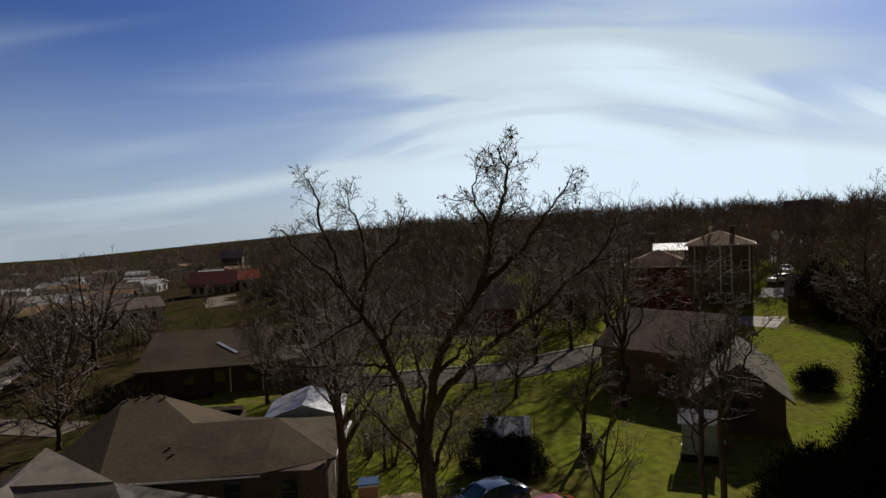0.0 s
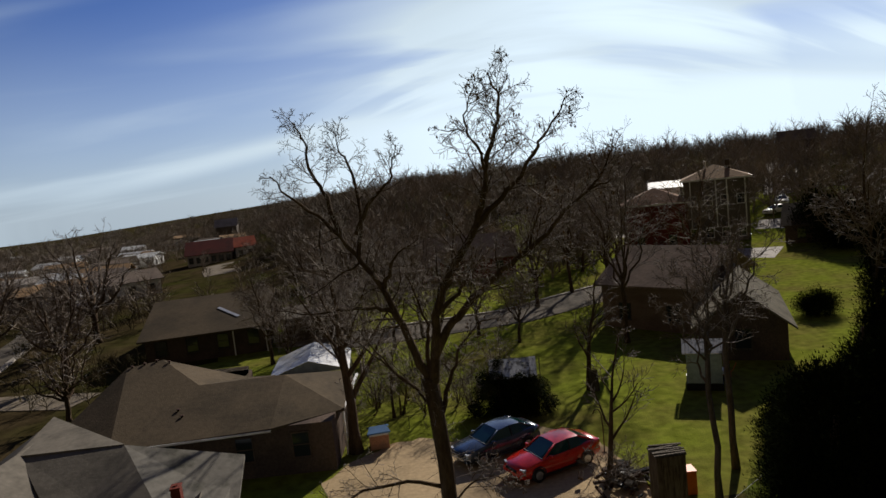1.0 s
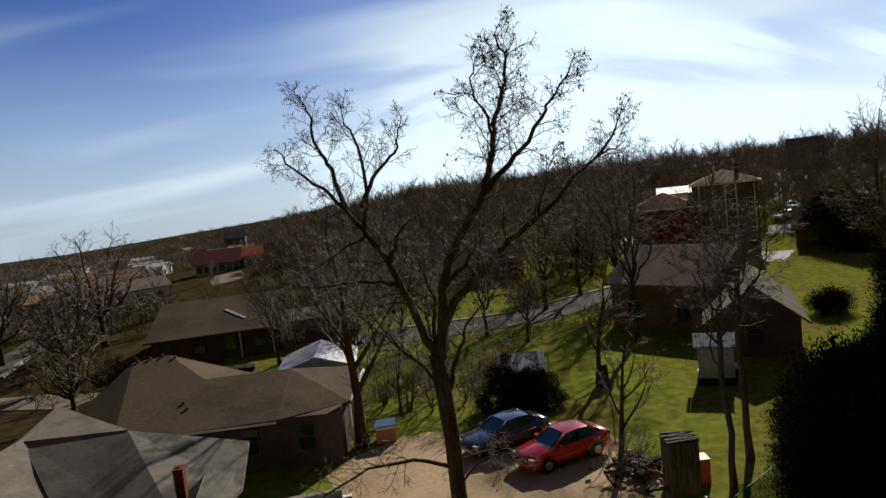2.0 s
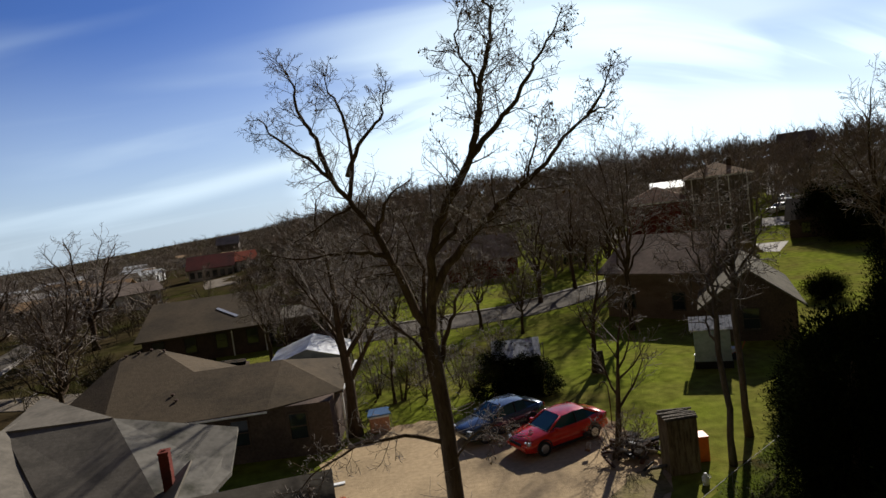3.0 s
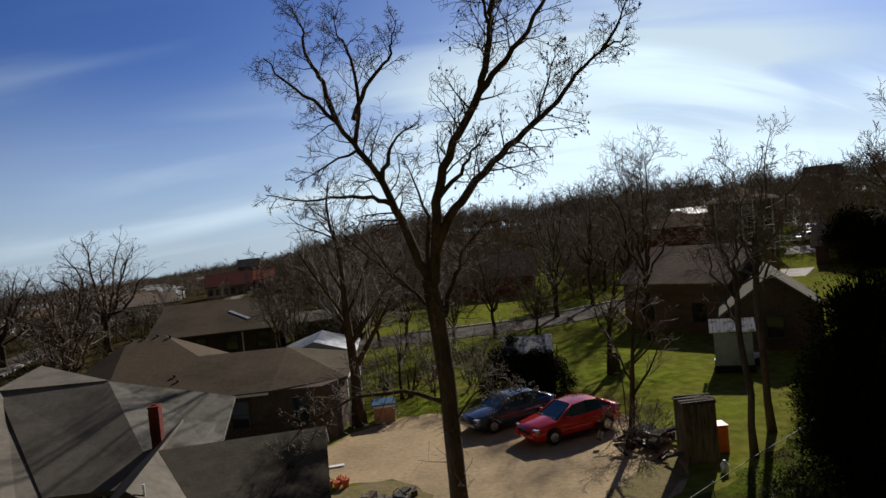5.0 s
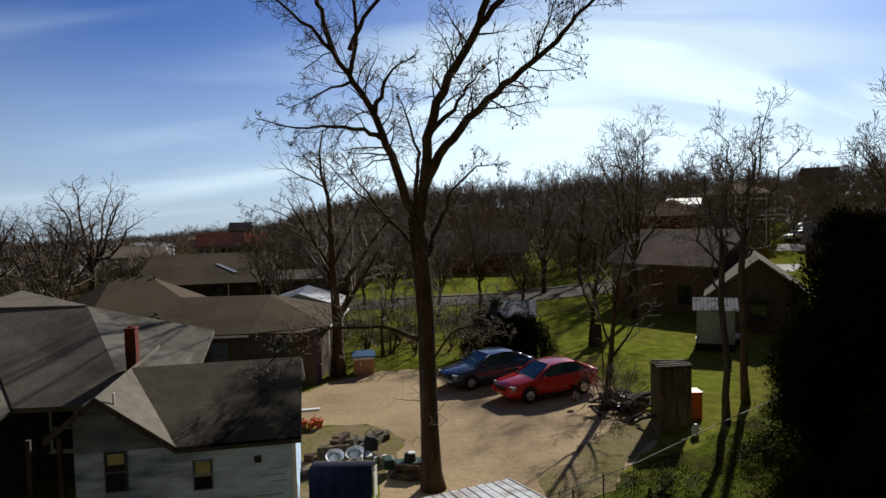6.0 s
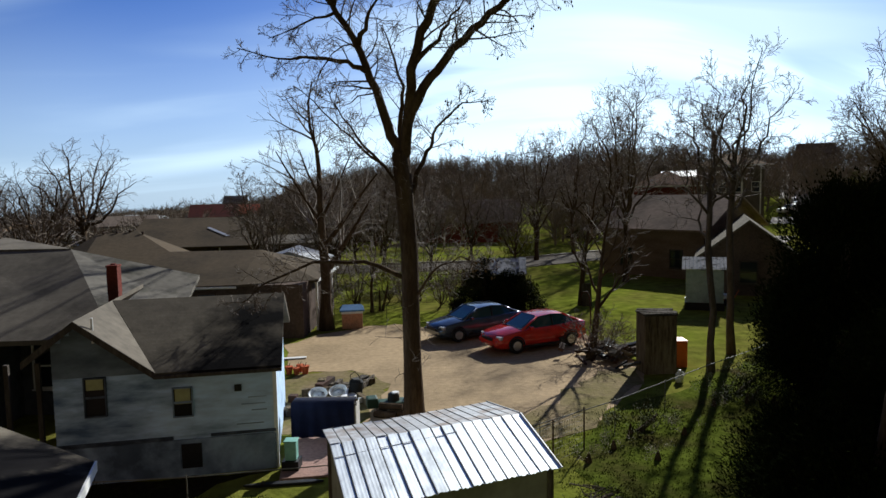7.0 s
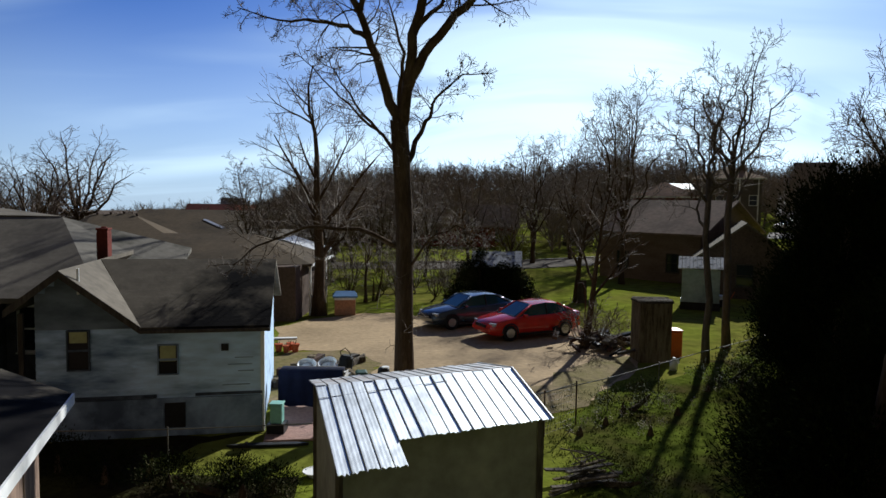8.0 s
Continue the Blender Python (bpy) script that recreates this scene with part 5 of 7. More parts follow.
def leafy(name, label, category, at, blobs, count, size, mat, seed, trunk=None, group=""):
    """An evergreen or shrub: many small leaf blades gathered in uneven clumps on stems."""
    rng = random.Random(seed)
    t = thing(name, label, category, pose(at[0], at[1], ground_z(*at)), group)
    s, stems = Shape(), Shape()
    total = sum(b[3] * b[4] * b[5] for b in blobs)
    for cx, cy, cz, rx, ry, rz in blobs:
        k = int(count * rx * ry * rz / total)
        clumps = max(6, k // 40)
        stems.tube([(cx * 0.3, cy * 0.3, 0), (cx * 0.8, cy * 0.8, max(0.1, cz * 0.6)), (cx, cy, cz)], [0.09, 0.06, 0.02], 5)
        for c in range(clumps):
            d = Vector((rng.gauss(0, 1), rng.gauss(0, 1), rng.gauss(0, 1))).normalized()
            f = rng.uniform(0.55, 1.08)
            o = Vector((cx + d.x * rx * f, cy + d.y * ry * f, max(0.05, cz + d.z * rz * f)))
            for i in range(k // clumps):
                p = o + Vector((rng.gauss(0, 1), rng.gauss(0, 1), rng.gauss(0, 1))) * size * 3.0
                if p.z < 0.03:
                    continue
                a = rand_perp(Vector((0, 0, 1)), rng) * size * rng.uniform(0.5, 1)
                b = (Vector((0, 0, 1)) * rng.uniform(-0.4, 1) + d * rng.uniform(0.2, 1)).normalized() * size * rng.uniform(1, 2.4)
                s.add([p - a * 0.55, p + a * 0.55, p + b], [(0, 1, 2)])
    tagged(part("foliage", s, mat, t), kind="stuff")
    part("stem", stems, BARK, t)
    if trunk:
        part("trunk", Shape().tube([(0, 0, -0.1), (0, 0, trunk * 0.5), (0.1, 0, trunk)], [0.22, 0.17, 0.08], 8), BARK, t, smooth=True)
    return t


# standing around the yard
bare_tree("bare_tree", "slim leafless tree by the scrap heap", (5.8, 27.0), 6.8, 0.15, 11, lean=(0.20, 0.02), last=4, kids=(3, 5, 4, 3), spread=(28, 50), clear=0.46, floor=0.008)
crowned_tree("bare_tree", "tall leafless tree with a crooked trunk and rounded crown", (9.7, 25.0), 10.9, 2.0, 6.7, 0.13, 12, bark=PALE_BARK, kink=0.15, slim=0.42)
crowned_tree("bare_tree", "tall leafless tree with a broad rounded crown", (11.45, 27.4), 12.2, 2.7, 7.7, 0.15, 13, bark=PALE_BARK, limbs=10, kink=0.12, slim=0.40)
bare_tree("bare_tree", "leafless tree at the end of the dirt yard", (-5.7, 33.5), 12.5, 0.31, 14, clear=0.35)
bare_tree("bare_tree", "small leafless tree on the lawn", (7.9, 39.2), 7.5, 0.18, 15, lean=(-0.03, 0), last=3, clear=0.4, floor=0.012)
bare_tree("bare_tree", "young leafless tree near the small well house", (-4.0, 38.0), 5.0, 0.1, 16, last=3, kids=(5, 4, 3), floor=0.012)


def overgrown_shed():
    """A low dark shed sunk in ivy and brush, its patchy white roof showing through."""
    h = thing("overgrown_shed", "dark shed overgrown with ivy, patchy white roof showing", "shed", pose(2.75, 36.3, 0, 0, 0, -6))
    for x in range(7):
        a = -0.84 + x * 0.333
        part("wall_board", Shape().box(a, 0.0, 0, a + 0.32, 0.05, 2.15), DARK_WOOD, h)
        part("wall_board", Shape().box(a, 2.35, 0, a + 0.32, 2.4, 2.15), DARK_WOOD, h)
    for sx in (-0.89, 1.45):
        part("side_wall", Shape().box(sx, 0.05, 0, sx + 0.05, 2.35, 2.15), DARK_WOOD, h, "dark board side wall")
    part("corner_board", Shape().box(1.5, -0.03, 0, 1.58, 0.06, 2.2), GREY_WOOD, h, "pale corner board")
    rng = random.Random(210)
    for i in range(7):
        a = -1.02 + i * 0.382
        for lo, hi in ((-0.25 + rng.uniform(-0.12, 0.2), 1.2), (2.65, 1.2)):
            z = 2.95 - 0.72 * abs(hi - lo) / 1.45
            poly = [(a, hi, 2.95), (a + 0.375, hi, 2.95), (a + 0.375, lo, z), (a, lo, z)]
            part("roof_sheet", Shape().slab(poly if lo < hi else poly[::-1], 0.04), OLD_ROOFING, h, "patchy white roof sheet", pose(0, 0, rng.uniform(0, 0.03)))
    dark, green = Shape(), Shape()

    def leaf(s, p, size):
        a = rand_perp(Vector((0, 0, 1)), rng) * size
        b = Vector((rng.uniform(-1.4, 1.4), -0.6, rng.uniform(-1.3, 1.7))) * size
        if p.z > 0.05:
            s.add([p, p + a * 0.6 + b * 0.5, p + b, p - a * 0.6 + b * 0.5], [(0, 1, 2, 3)])

    # brush heaped against the front and the ends, ragged creeper over the eave
    lumps = [(-1.5, -0.2, 0.8, 0.75), (-1.1, -0.5, 1.7, 0.55), (-0.4, -0.5, 0.9, 0.7), (0.3, -0.6, 0.7, 0.75), (1.0, -0.5, 0.9, 0.7), (1.75, -0.1, 0.7, 0.75), (1.5, -0.3, 1.6, 0.5), (0.2, -0.35, 1.7, 0.6), (-0.7, -0.2, 2.3, 0.5), (-1.35, 0.6, 2.0, 0.55), (0.7, -0.25, 2.1, 0.45), (2.2, 0.4, 0.45, 0.55), (-2.0, 0.2, 0.4, 0.5), (-0.6, 0.9, 2.75, 0.4), (-1.5, 1.4, 1.2, 0.7), (1.8, 1.2, 1.1, 0.6)]
    for k, (cx, cy, cz, r) in enumerate(lumps):
        for i in range(int(2600 * r)):
            p = Vector((rng.gauss(0, 1), rng.gauss(0, 1), rng.gauss(0, 1))).normalized() * r * rng.uniform(0.45, 1.1) * (1 + 0.3 * noise.noise((k * 3.1, i * 0.02, 2))) + Vector((cx, cy, cz))
            leaf(green if k % 5 == 1 or (k % 2 and rng.random() < 0.3) else dark, p, 0.06)
    for i in range(6500):
        u = rng.uniform(-1.1, 1.6)
        top = 2.3 + 0.45 * noise.noise((u * 1.7, 0, 8))
        leaf(dark, Vector((u, -0.1 - 0.3 * rng.random() ** 2, top * rng.random() ** 0.8)), 0.065)
    for i in range(900):
        u, y = rng.uniform(-1.1, 1.6), rng.uniform(-0.3, 1.3)
        if noise.noise((u * 1.4, y * 1.8, 5)) > 0.12:
            leaf(dark, Vector((u, y, 2.24 + 0.5 * max(y, 0) + 0.14 * rng.random())), 0.06)
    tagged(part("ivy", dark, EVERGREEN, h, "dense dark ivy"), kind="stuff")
    tagged(part("brush", green, DARK_SHRUB, h, "dull green leafy brush"), kind="stuff")
    for i in range(14):
        x, y, z = rng.uniform(-1.8, 1.9), rng.uniform(-0.7, 0.4), rng.uniform(1.2, 2.2)
        part("stem", Shape().tube([(x * 0.8, y, 0), (x, y - 0.1, z), (x + rng.uniform(-0.3, 0.3), y - 0.15, z + rng.uniform(0.5, 1.0))], [0.02, 0.014, 0.005], 4), BARK, h)
    return h


overgrown_shed()
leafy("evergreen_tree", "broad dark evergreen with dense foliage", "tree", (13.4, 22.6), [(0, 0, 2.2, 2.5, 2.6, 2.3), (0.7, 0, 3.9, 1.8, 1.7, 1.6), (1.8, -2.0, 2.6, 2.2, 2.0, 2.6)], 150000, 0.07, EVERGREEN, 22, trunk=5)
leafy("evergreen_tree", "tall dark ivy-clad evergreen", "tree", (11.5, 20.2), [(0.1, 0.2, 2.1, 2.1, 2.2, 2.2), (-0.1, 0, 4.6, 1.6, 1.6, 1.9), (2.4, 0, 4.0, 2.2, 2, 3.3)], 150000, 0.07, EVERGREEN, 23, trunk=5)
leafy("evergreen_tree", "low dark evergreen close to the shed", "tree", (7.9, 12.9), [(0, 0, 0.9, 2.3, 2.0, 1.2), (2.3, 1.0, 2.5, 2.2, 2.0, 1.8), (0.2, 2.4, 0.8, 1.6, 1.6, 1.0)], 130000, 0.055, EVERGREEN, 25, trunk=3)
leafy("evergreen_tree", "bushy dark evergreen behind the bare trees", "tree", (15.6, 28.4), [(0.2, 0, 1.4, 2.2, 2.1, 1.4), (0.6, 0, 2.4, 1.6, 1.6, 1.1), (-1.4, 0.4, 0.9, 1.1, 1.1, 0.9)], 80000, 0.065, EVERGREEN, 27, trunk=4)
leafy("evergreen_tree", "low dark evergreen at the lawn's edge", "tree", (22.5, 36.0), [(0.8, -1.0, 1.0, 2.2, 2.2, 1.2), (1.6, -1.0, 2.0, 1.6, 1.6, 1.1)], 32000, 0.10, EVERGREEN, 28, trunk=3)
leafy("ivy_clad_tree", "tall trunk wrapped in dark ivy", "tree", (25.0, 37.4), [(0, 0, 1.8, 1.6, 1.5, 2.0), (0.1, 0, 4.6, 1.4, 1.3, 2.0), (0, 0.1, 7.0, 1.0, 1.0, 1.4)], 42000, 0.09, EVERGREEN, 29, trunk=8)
for x, y, sd in ((47.8, 78.0, 81), (52.0, 75.0, 82), (47.8, 84.0, 83), (56.5, 72.0, 84)):
    leafy("evergreen_tree", "dark evergreen in front of the far brown house", "tree", (x, y), [(0, 0, 2.2, 2.8, 2.4, 2.2), (0.3, 0, 4.4, 1.9, 1.8, 1.7)], 12000, 0.2, EVERGREEN, sd, trunk=4, group="evergreens before the far house")
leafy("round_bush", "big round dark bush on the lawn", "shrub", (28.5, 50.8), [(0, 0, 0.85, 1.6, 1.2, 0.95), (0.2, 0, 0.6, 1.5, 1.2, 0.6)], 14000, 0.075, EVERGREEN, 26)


for x, y, hh, sd in ((-2.2, 37.5, 3.6, 1), (-0.4, 38.6, 4.2, 2), (0.9, 37.0, 3.4, 3), (-3.4, 40.2, 4.4, 4), (1.8, 39.4, 3.8, 5), (-1.4, 41.5, 4.6, 6), (4.3, 38.4, 2.6, 7), (-5.2, 38.6, 3.8, 8), (-6.4, 36.6, 3.4, 9), (2.6, 43.5, 4.0, 10), (-3.0, 45.5, 4.6, 11)):
    sh = crowned_tree("bare_shrub", "tangled leafless brown shrub on the lawn", (x, y), hh, hh * 0.34, 0.35, 0.055, 900 + sd, limbs=8, last=3, floor=0.009, kids=(0, 0, 5, 3), dense=1.2)
    tagged(sh, "tangled leafless brown shrub on the lawn", "shrub", "leafless shrubs behind the cars")


for x, y, hh, sd in ((5.55, 26.7, 2.3, 1), (6.2, 27.1, 1.8, 2)):
    sh = crowned_tree("bare_shrub", "spreading leafless shrub beside the scrap heap", (x, y), hh, hh * 0.75, 0.12, 0.04, 940 + sd, limbs=9, last=3, floor=0.007, kids=(0, 0, 4, 3), dense=1.2)
    tagged(sh, "spreading leafless shrub beside the scrap heap", "shrub", "leafless shrubs by the scrap heap")


# ---- woods and far trees ----
def tree_template(seed, levels=2):
    rng = random.Random(seed)
    out = {}
    pts = [Vector((0, 0, 0)), Vector((rng.uniform(-.03, .03), rng.uniform(-.03, .03), 0.22)), Vector((rng.uniform(-.06, .06), rng.uniform(-.06, .06), 0.5))]
    rad = [0.014, 0.011, 0.007]
    out[0] = [(pts, rad)]
    for i in range(11):
        branch_off(rng, pts, rad, 0.12 + 0.88 * (i + rng.random()) / 11, 1.0, 0, levels, out, 0.10, (0, 12, 5), (25, 62), 0.2)
    s = Shape()
    for k, tubes in out.items():
        for p, r in tubes:
            side = (p[-1] - p[0]).cross(Vector((rng.gauss(0, 1), rng.gauss(0, 1), rng.gauss(0, 1)))).normalized()
            if k < 1:
                s.tube(p, [max(x, 0.003) for x in r], 3, cap=False)
            elif k < 2:
                w = [side * max(x, 0.004) * 1.2 for x in r]
                s.add([q + e for q, d in zip(p, w) for e in (d, -d)], [(2 * i, 2 * i + 1, 2 * i + 3, 2 * i + 2) for i in range(len(p) - 1)])
            else:
                s.add([p[0] - side * 0.005, p[0] + side * 0.005, p[-1]], [(0, 1, 2)])
    return np.array(s.v), s.f


def woods(name, label, places, seed, mat):
    """Far woodland as one mesh: many small trees turned and scaled at random."""
    rng = np.random.RandomState(seed)
    temps = [tree_template(seed * 10 + i) for i in range(4)]
    V, F, n = [], [], 0
    for x, y, h in places:
        tv, tf = temps[rng.randint(4)]
        a = rng.uniform(0, 2 * math.pi)
        c, s = math.cos(a), math.sin(a)
        w = h * rng.uniform(0.85, 1.25)
        v = np.empty_like(tv)
        v[:, 0] = x + (tv[:, 0] * c - tv[:, 1] * s) * w
        v[:, 1] = y + (tv[:, 0] * s + tv[:, 1] * c) * w
        v[:, 2] = ground_z(x, y) - 0.1 + tv[:, 2] * h
        V.append(v)
        F.extend([tuple(n + i for i in f) for f in tf])
        n += len(v)
    me = bpy.data.meshes.new(name)
    me.from_pydata(np.concatenate(V).tolist(), [], F)
    me.materials.append(mat)
    return tagged(new(name, me), label, "woods", kind="stuff")


def scatter(rng, n, a0, a1, r0, r1, h0, h1, keep=None):
    res = []
    while len(res) < n:
        a = radians(rng.uniform(a0, a1))
        r = math.sqrt(rng.uniform(r0 * r0, r1 * r1))
        x, y = r * math.sin(a), r * math.cos(a)
        if keep is None or keep(x, y):
            res.append((x, y, rng.uniform(h0, h1) * (1.0 + 0.35 * noise.noise((x * 0.035, y * 0.035, 1)))))
    return res


HOMES = [(40, 84, 8), (52, 84, 9), (-92, 143, 9), (-24, 66, 10), (-13, 64, 6), (20, 55, 11), (26, 47, 7), (3, 90, 9), (39.6, 94.7, 9), (30.6, 94.2, 8), (36, 106, 6), (48, 92, 9), (36, 75, 6), (-57, 155, 13), (40, 70, 9)]
def clear_of(x, y):
    az, r = math.degrees(math.atan2(x, y)), math.hypot(x, y)
    if 5.2 < az < 8.8 and r < 128:
        return False
    if -24 < az < -16.5 and 70 < r < 158 and noise.noise((x * 0.12, y * 0.12, 9)) < 0.2:
        return False
    if 14 < az < 33 and r < 128 and noise.noise((x * 0.1, y * 0.1, 7)) < 0.25:
        return False
    if 15.0 < az < 29 and 60 < r < 103:
        return False
    return all(math.hypot(x - a, y - b) > q for a, b, q in HOMES + FAR)


wr = random.Random(31)
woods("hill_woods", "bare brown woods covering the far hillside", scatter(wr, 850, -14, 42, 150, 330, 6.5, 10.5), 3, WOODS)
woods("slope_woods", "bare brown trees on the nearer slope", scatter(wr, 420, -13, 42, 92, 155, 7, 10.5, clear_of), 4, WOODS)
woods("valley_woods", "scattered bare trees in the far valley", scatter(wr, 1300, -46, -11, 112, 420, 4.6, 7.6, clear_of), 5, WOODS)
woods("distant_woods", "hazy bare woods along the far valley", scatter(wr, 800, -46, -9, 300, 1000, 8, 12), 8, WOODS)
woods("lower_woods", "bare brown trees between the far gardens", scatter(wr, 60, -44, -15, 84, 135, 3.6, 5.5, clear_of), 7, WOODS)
woods("low_brush", "low dark brush between the gardens", scatter(wr, 150, -46, -19, 50, 118, 1.6, 3.2, lambda x, y: x < -25 and clear_of(x, y)), 9, BRUSH)
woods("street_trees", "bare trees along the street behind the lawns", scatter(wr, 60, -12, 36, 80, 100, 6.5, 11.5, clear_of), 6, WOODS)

mid = random.Random(33)
bare_tree("bare_tree", "tall leafless tree beyond the evergreens", (24.5, 37.0), 15.0, 0.22, 71, clear=0.5, floor=0.012)
bare_tree("bare_tree", "tall leafless tree beyond the evergreens", (28.5, 42.5), 15.5, 0.24, 72, clear=0.5, floor=0.012)
crowned_tree("bare_tree", "leafless tree with upright branches before the long house", (12.9, 48.5), 15.6, 3.0, 5.0, 0.2, 73, floor=0.012)
crowned_tree("bare_tree", "leafless tree with upright branches behind the long house", (15.6, 64.0), 14.5, 3.2, 5.0, 0.22, 74, floor=0.014)
model = crowned_tree("street_tree", "wide leafless tree beside the street", (-38.2, 70.6), 14.0, 6.2, 3.6, 0.36, 41, floor=0.016, group="leafless trees by the street", limbs=11, dense=2.2, kids=(0, 0, 4, 2), last=3)
model2 = crowned_tree("street_tree", "leafless tree beside the street", (8.6, 64.5), 12.5, 3.6, 3.6, 0.22, 42, floor=0.016, group="leafless trees by the street", dense=3.0, kids=(0, 0, 4, 3))
for x, y, k in ((-32.7, 54.8, 0.72), (-46.5, 66, 0.8), (-26.6, 44.0, 0.52), (-52, 88, 0.7), (-53, 74, 0.7), (-36.5, 61, 0.65), (-44, 55, 0.6), (-61, 84, 0.8), (-12, 76, 0.75), (-9, 84, 0.7), (-17, 82, 0.7), (-66, 98, 0.8)):
    m = pose(x, y, ground_z(x, y) - 0.05, 0, 0, mid.uniform(0, 360)) @ Matrix.Scale(k, 4)
    copy_thing(model, m)
for x, y, k in ((-3, 68, 0.8), (-7, 72, 0.85), (17, 70, 0.9), (-9.5, 52.5, 0.62), (-5.0, 54.0, 0.7), (-1.2, 51.5, 0.6), (2.2, 55.5, 0.72), (5.2, 52.0, 0.6), (-2.6, 57.0, 0.78), (-7.4, 56.5, 0.6), (-12.5, 48.5, 0.6), (-10.5, 57.5, 0.7), (-11, 60, 0.65), (-15, 53.5, 0.75), (-7.5, 47, 0.7), (17, 82, 0.95)):
    m = pose(x, y, ground_z(x, y) - 0.05, 0, 0, mid.uniform(0, 360)) @ Matrix.Scale(k, 4)
    copy_thing(model2, m)


for x, y, h, r, sd in ((17.6, 66.5, 18.6, 3.6, 75), (13.2, 70.0, 14.5, 3.6, 76), (9.6, 72.5, 14.2, 3.8, 77), (26.0, 68.0, 15.0, 3.6, 78)):
    crowned_tree("bare_tree", "tall fuzzy leafless tree beyond the street", (x, y), h, r, 4.5, 0.2, sd, floor=0.014, group="tall leafless trees beyond the street", last=3, dense=3.0)


# ---- cars ----
def car(name, label, m, paint, dark_glass=None):
    """A small saloon, nose towards -x, 4.5 m long."""
    c = thing(name, label, "car", m, "cars parked on the dirt yard")
    # stations along the body: x, half width, floor, sill bulge, belt
    st = [(-2.25, .62, .34, .50, .60), (-2.18, .74, .26, .50, .70), (-1.9, .83, .20, .52, .78), (-1.35, .86, .20, .55, .88), (-0.8, .87, .20, .55, .95), (0.2, .88, .20, .55, .98), (1.1, .87, .20, .56, 1.02), (1.75, .83, .22, .58, 1.04), (2.1, .77, .28, .60, 1.0), (2.22, .66, .36, .60, .92)]
    sec = lambda x, w, z0, zm, z1: [(x, -w * .86, z0), (x, -w, z0 + .12), (x, -w, zm), (x, -w * .97, z1 - .06), (x, -w * .88, z1), (x, 0, z1 + .03), (x, w * .88, z1), (x, w * .97, z1 - .06), (x, w, zm), (x, w, z0 + .12), (x, w * .86, z0)]
    vs, fs = [], []
    for row in st:
        vs += sec(*row)
    k = 11
    for i in range(len(st) - 1):
        for j in range(k):
            a, b = i * k + j, i * k + (j + 1) % k
            fs.append((a, a + k, b + k, b))
    fs += [tuple(range(k)), tuple(range((len(st) - 1) * k + k - 1, (len(st) - 1) * k - 1, -1))]
    part("body", Shape().add(vs, fs), paint, c, smooth=True)
    # cabin: glasshouse with a painted roof
    gh = [(-1.05, .70, .92), (-0.25, .60, 1.36), (0.45, .61, 1.43), (1.05, .59, 1.38), (1.85, .66, 1.02)]
    base = [(-1.05, .74, .90), (-0.3, .80, .95), (0.45, .81, .97), (1.1, .80, .99), (1.85, .70, 1.0)]
    vs, fs = [], []
    for (x, w, z), (bx, bw, bz) in zip(gh, base):
        vs += [(bx, -bw, bz), (x, -w, z - .02), (x, -w * .8, z + .02), (x, w * .8, z + .02), (x, w, z - .02), (bx, bw, bz)]
    for i in range(4):
        for j in range(5):
            a = i * 6 + j
            fs.append((a, a + 6, a + 7, a + 1))
    part("cabin", Shape().add(vs, fs), CAR_GLASS, c, "dark tinted glasshouse", smooth=False)
    roof = []
    for x, w, z in gh[1:4]:
        roof += [(x, -w * 1.02, z), (x, -w * .6, z + .045), (x, w * .6, z + .045), (x, w * 1.02, z)]
    part("roof", Shape().add(roof + [(p[0], p[1], p[2] - .03) for p in roof], [(i * 4 + j, i * 4 + j + 4, i * 4 + j + 5, i * 4 + j + 1) for i in range(2) for j in range(3)] + [(12 + i * 4 + j, 12 + i * 4 + j + 1, 12 + i * 4 + j + 5, 12 + i * 4 + j + 4) for i in range(2) for j in range(3)]), paint, c, smooth=True)
    for sg in (-1, 1):
        for a, b in ((0, 1), (3, 4)):
            p, q = Vector(gh[a]), Vector(gh[b])
            part("pillar", Shape().tube([(base[a][0], sg * base[a][1], base[a][2]), (gh[b][0], sg * gh[b][1], gh[b][2])] if a == 0 else [(gh[a][0], sg * gh[a][1], gh[a][2]), (base[b][0], sg * base[b][1], base[b][2])], [.05, .045], 6), paint, c, smooth=True)
        part("pillar", Shape().tube([(0.42, sg * .815, .96), (0.45, sg * .62, 1.41)], [.04, .035], 6), BLACK, c)
        part("mirror", Shape().box(-.78, -.06, .93, -.64, .1, 1.05), paint, c, m=pose(0, sg * .92, 0), bevel=.02)
        part("sill", Shape().box(-1.0, sg * .86 - .03, .2, 1.0, sg * .86 + .03, .3), BLACK, c)
        part("door_handle", Shape().box(-.05, -.02, -.015, .12, .02, .015), paint, c, m=pose(0.15, sg * .885, .82))
        part("headlight", Shape().box(-.16, -.16, -.07, .1, .12, .07), LAMP_LENS, c, "clear headlight", pose(-2.02, sg * .62, .66, 0, 0, sg * -18), bevel=.03)
        part("tail_light", Shape().box(-.08, -.14, -.09, .06, .12, .09), TAIL_LENS, c, "red tail light", pose(2.12, sg * .6, .88), bevel=.02)
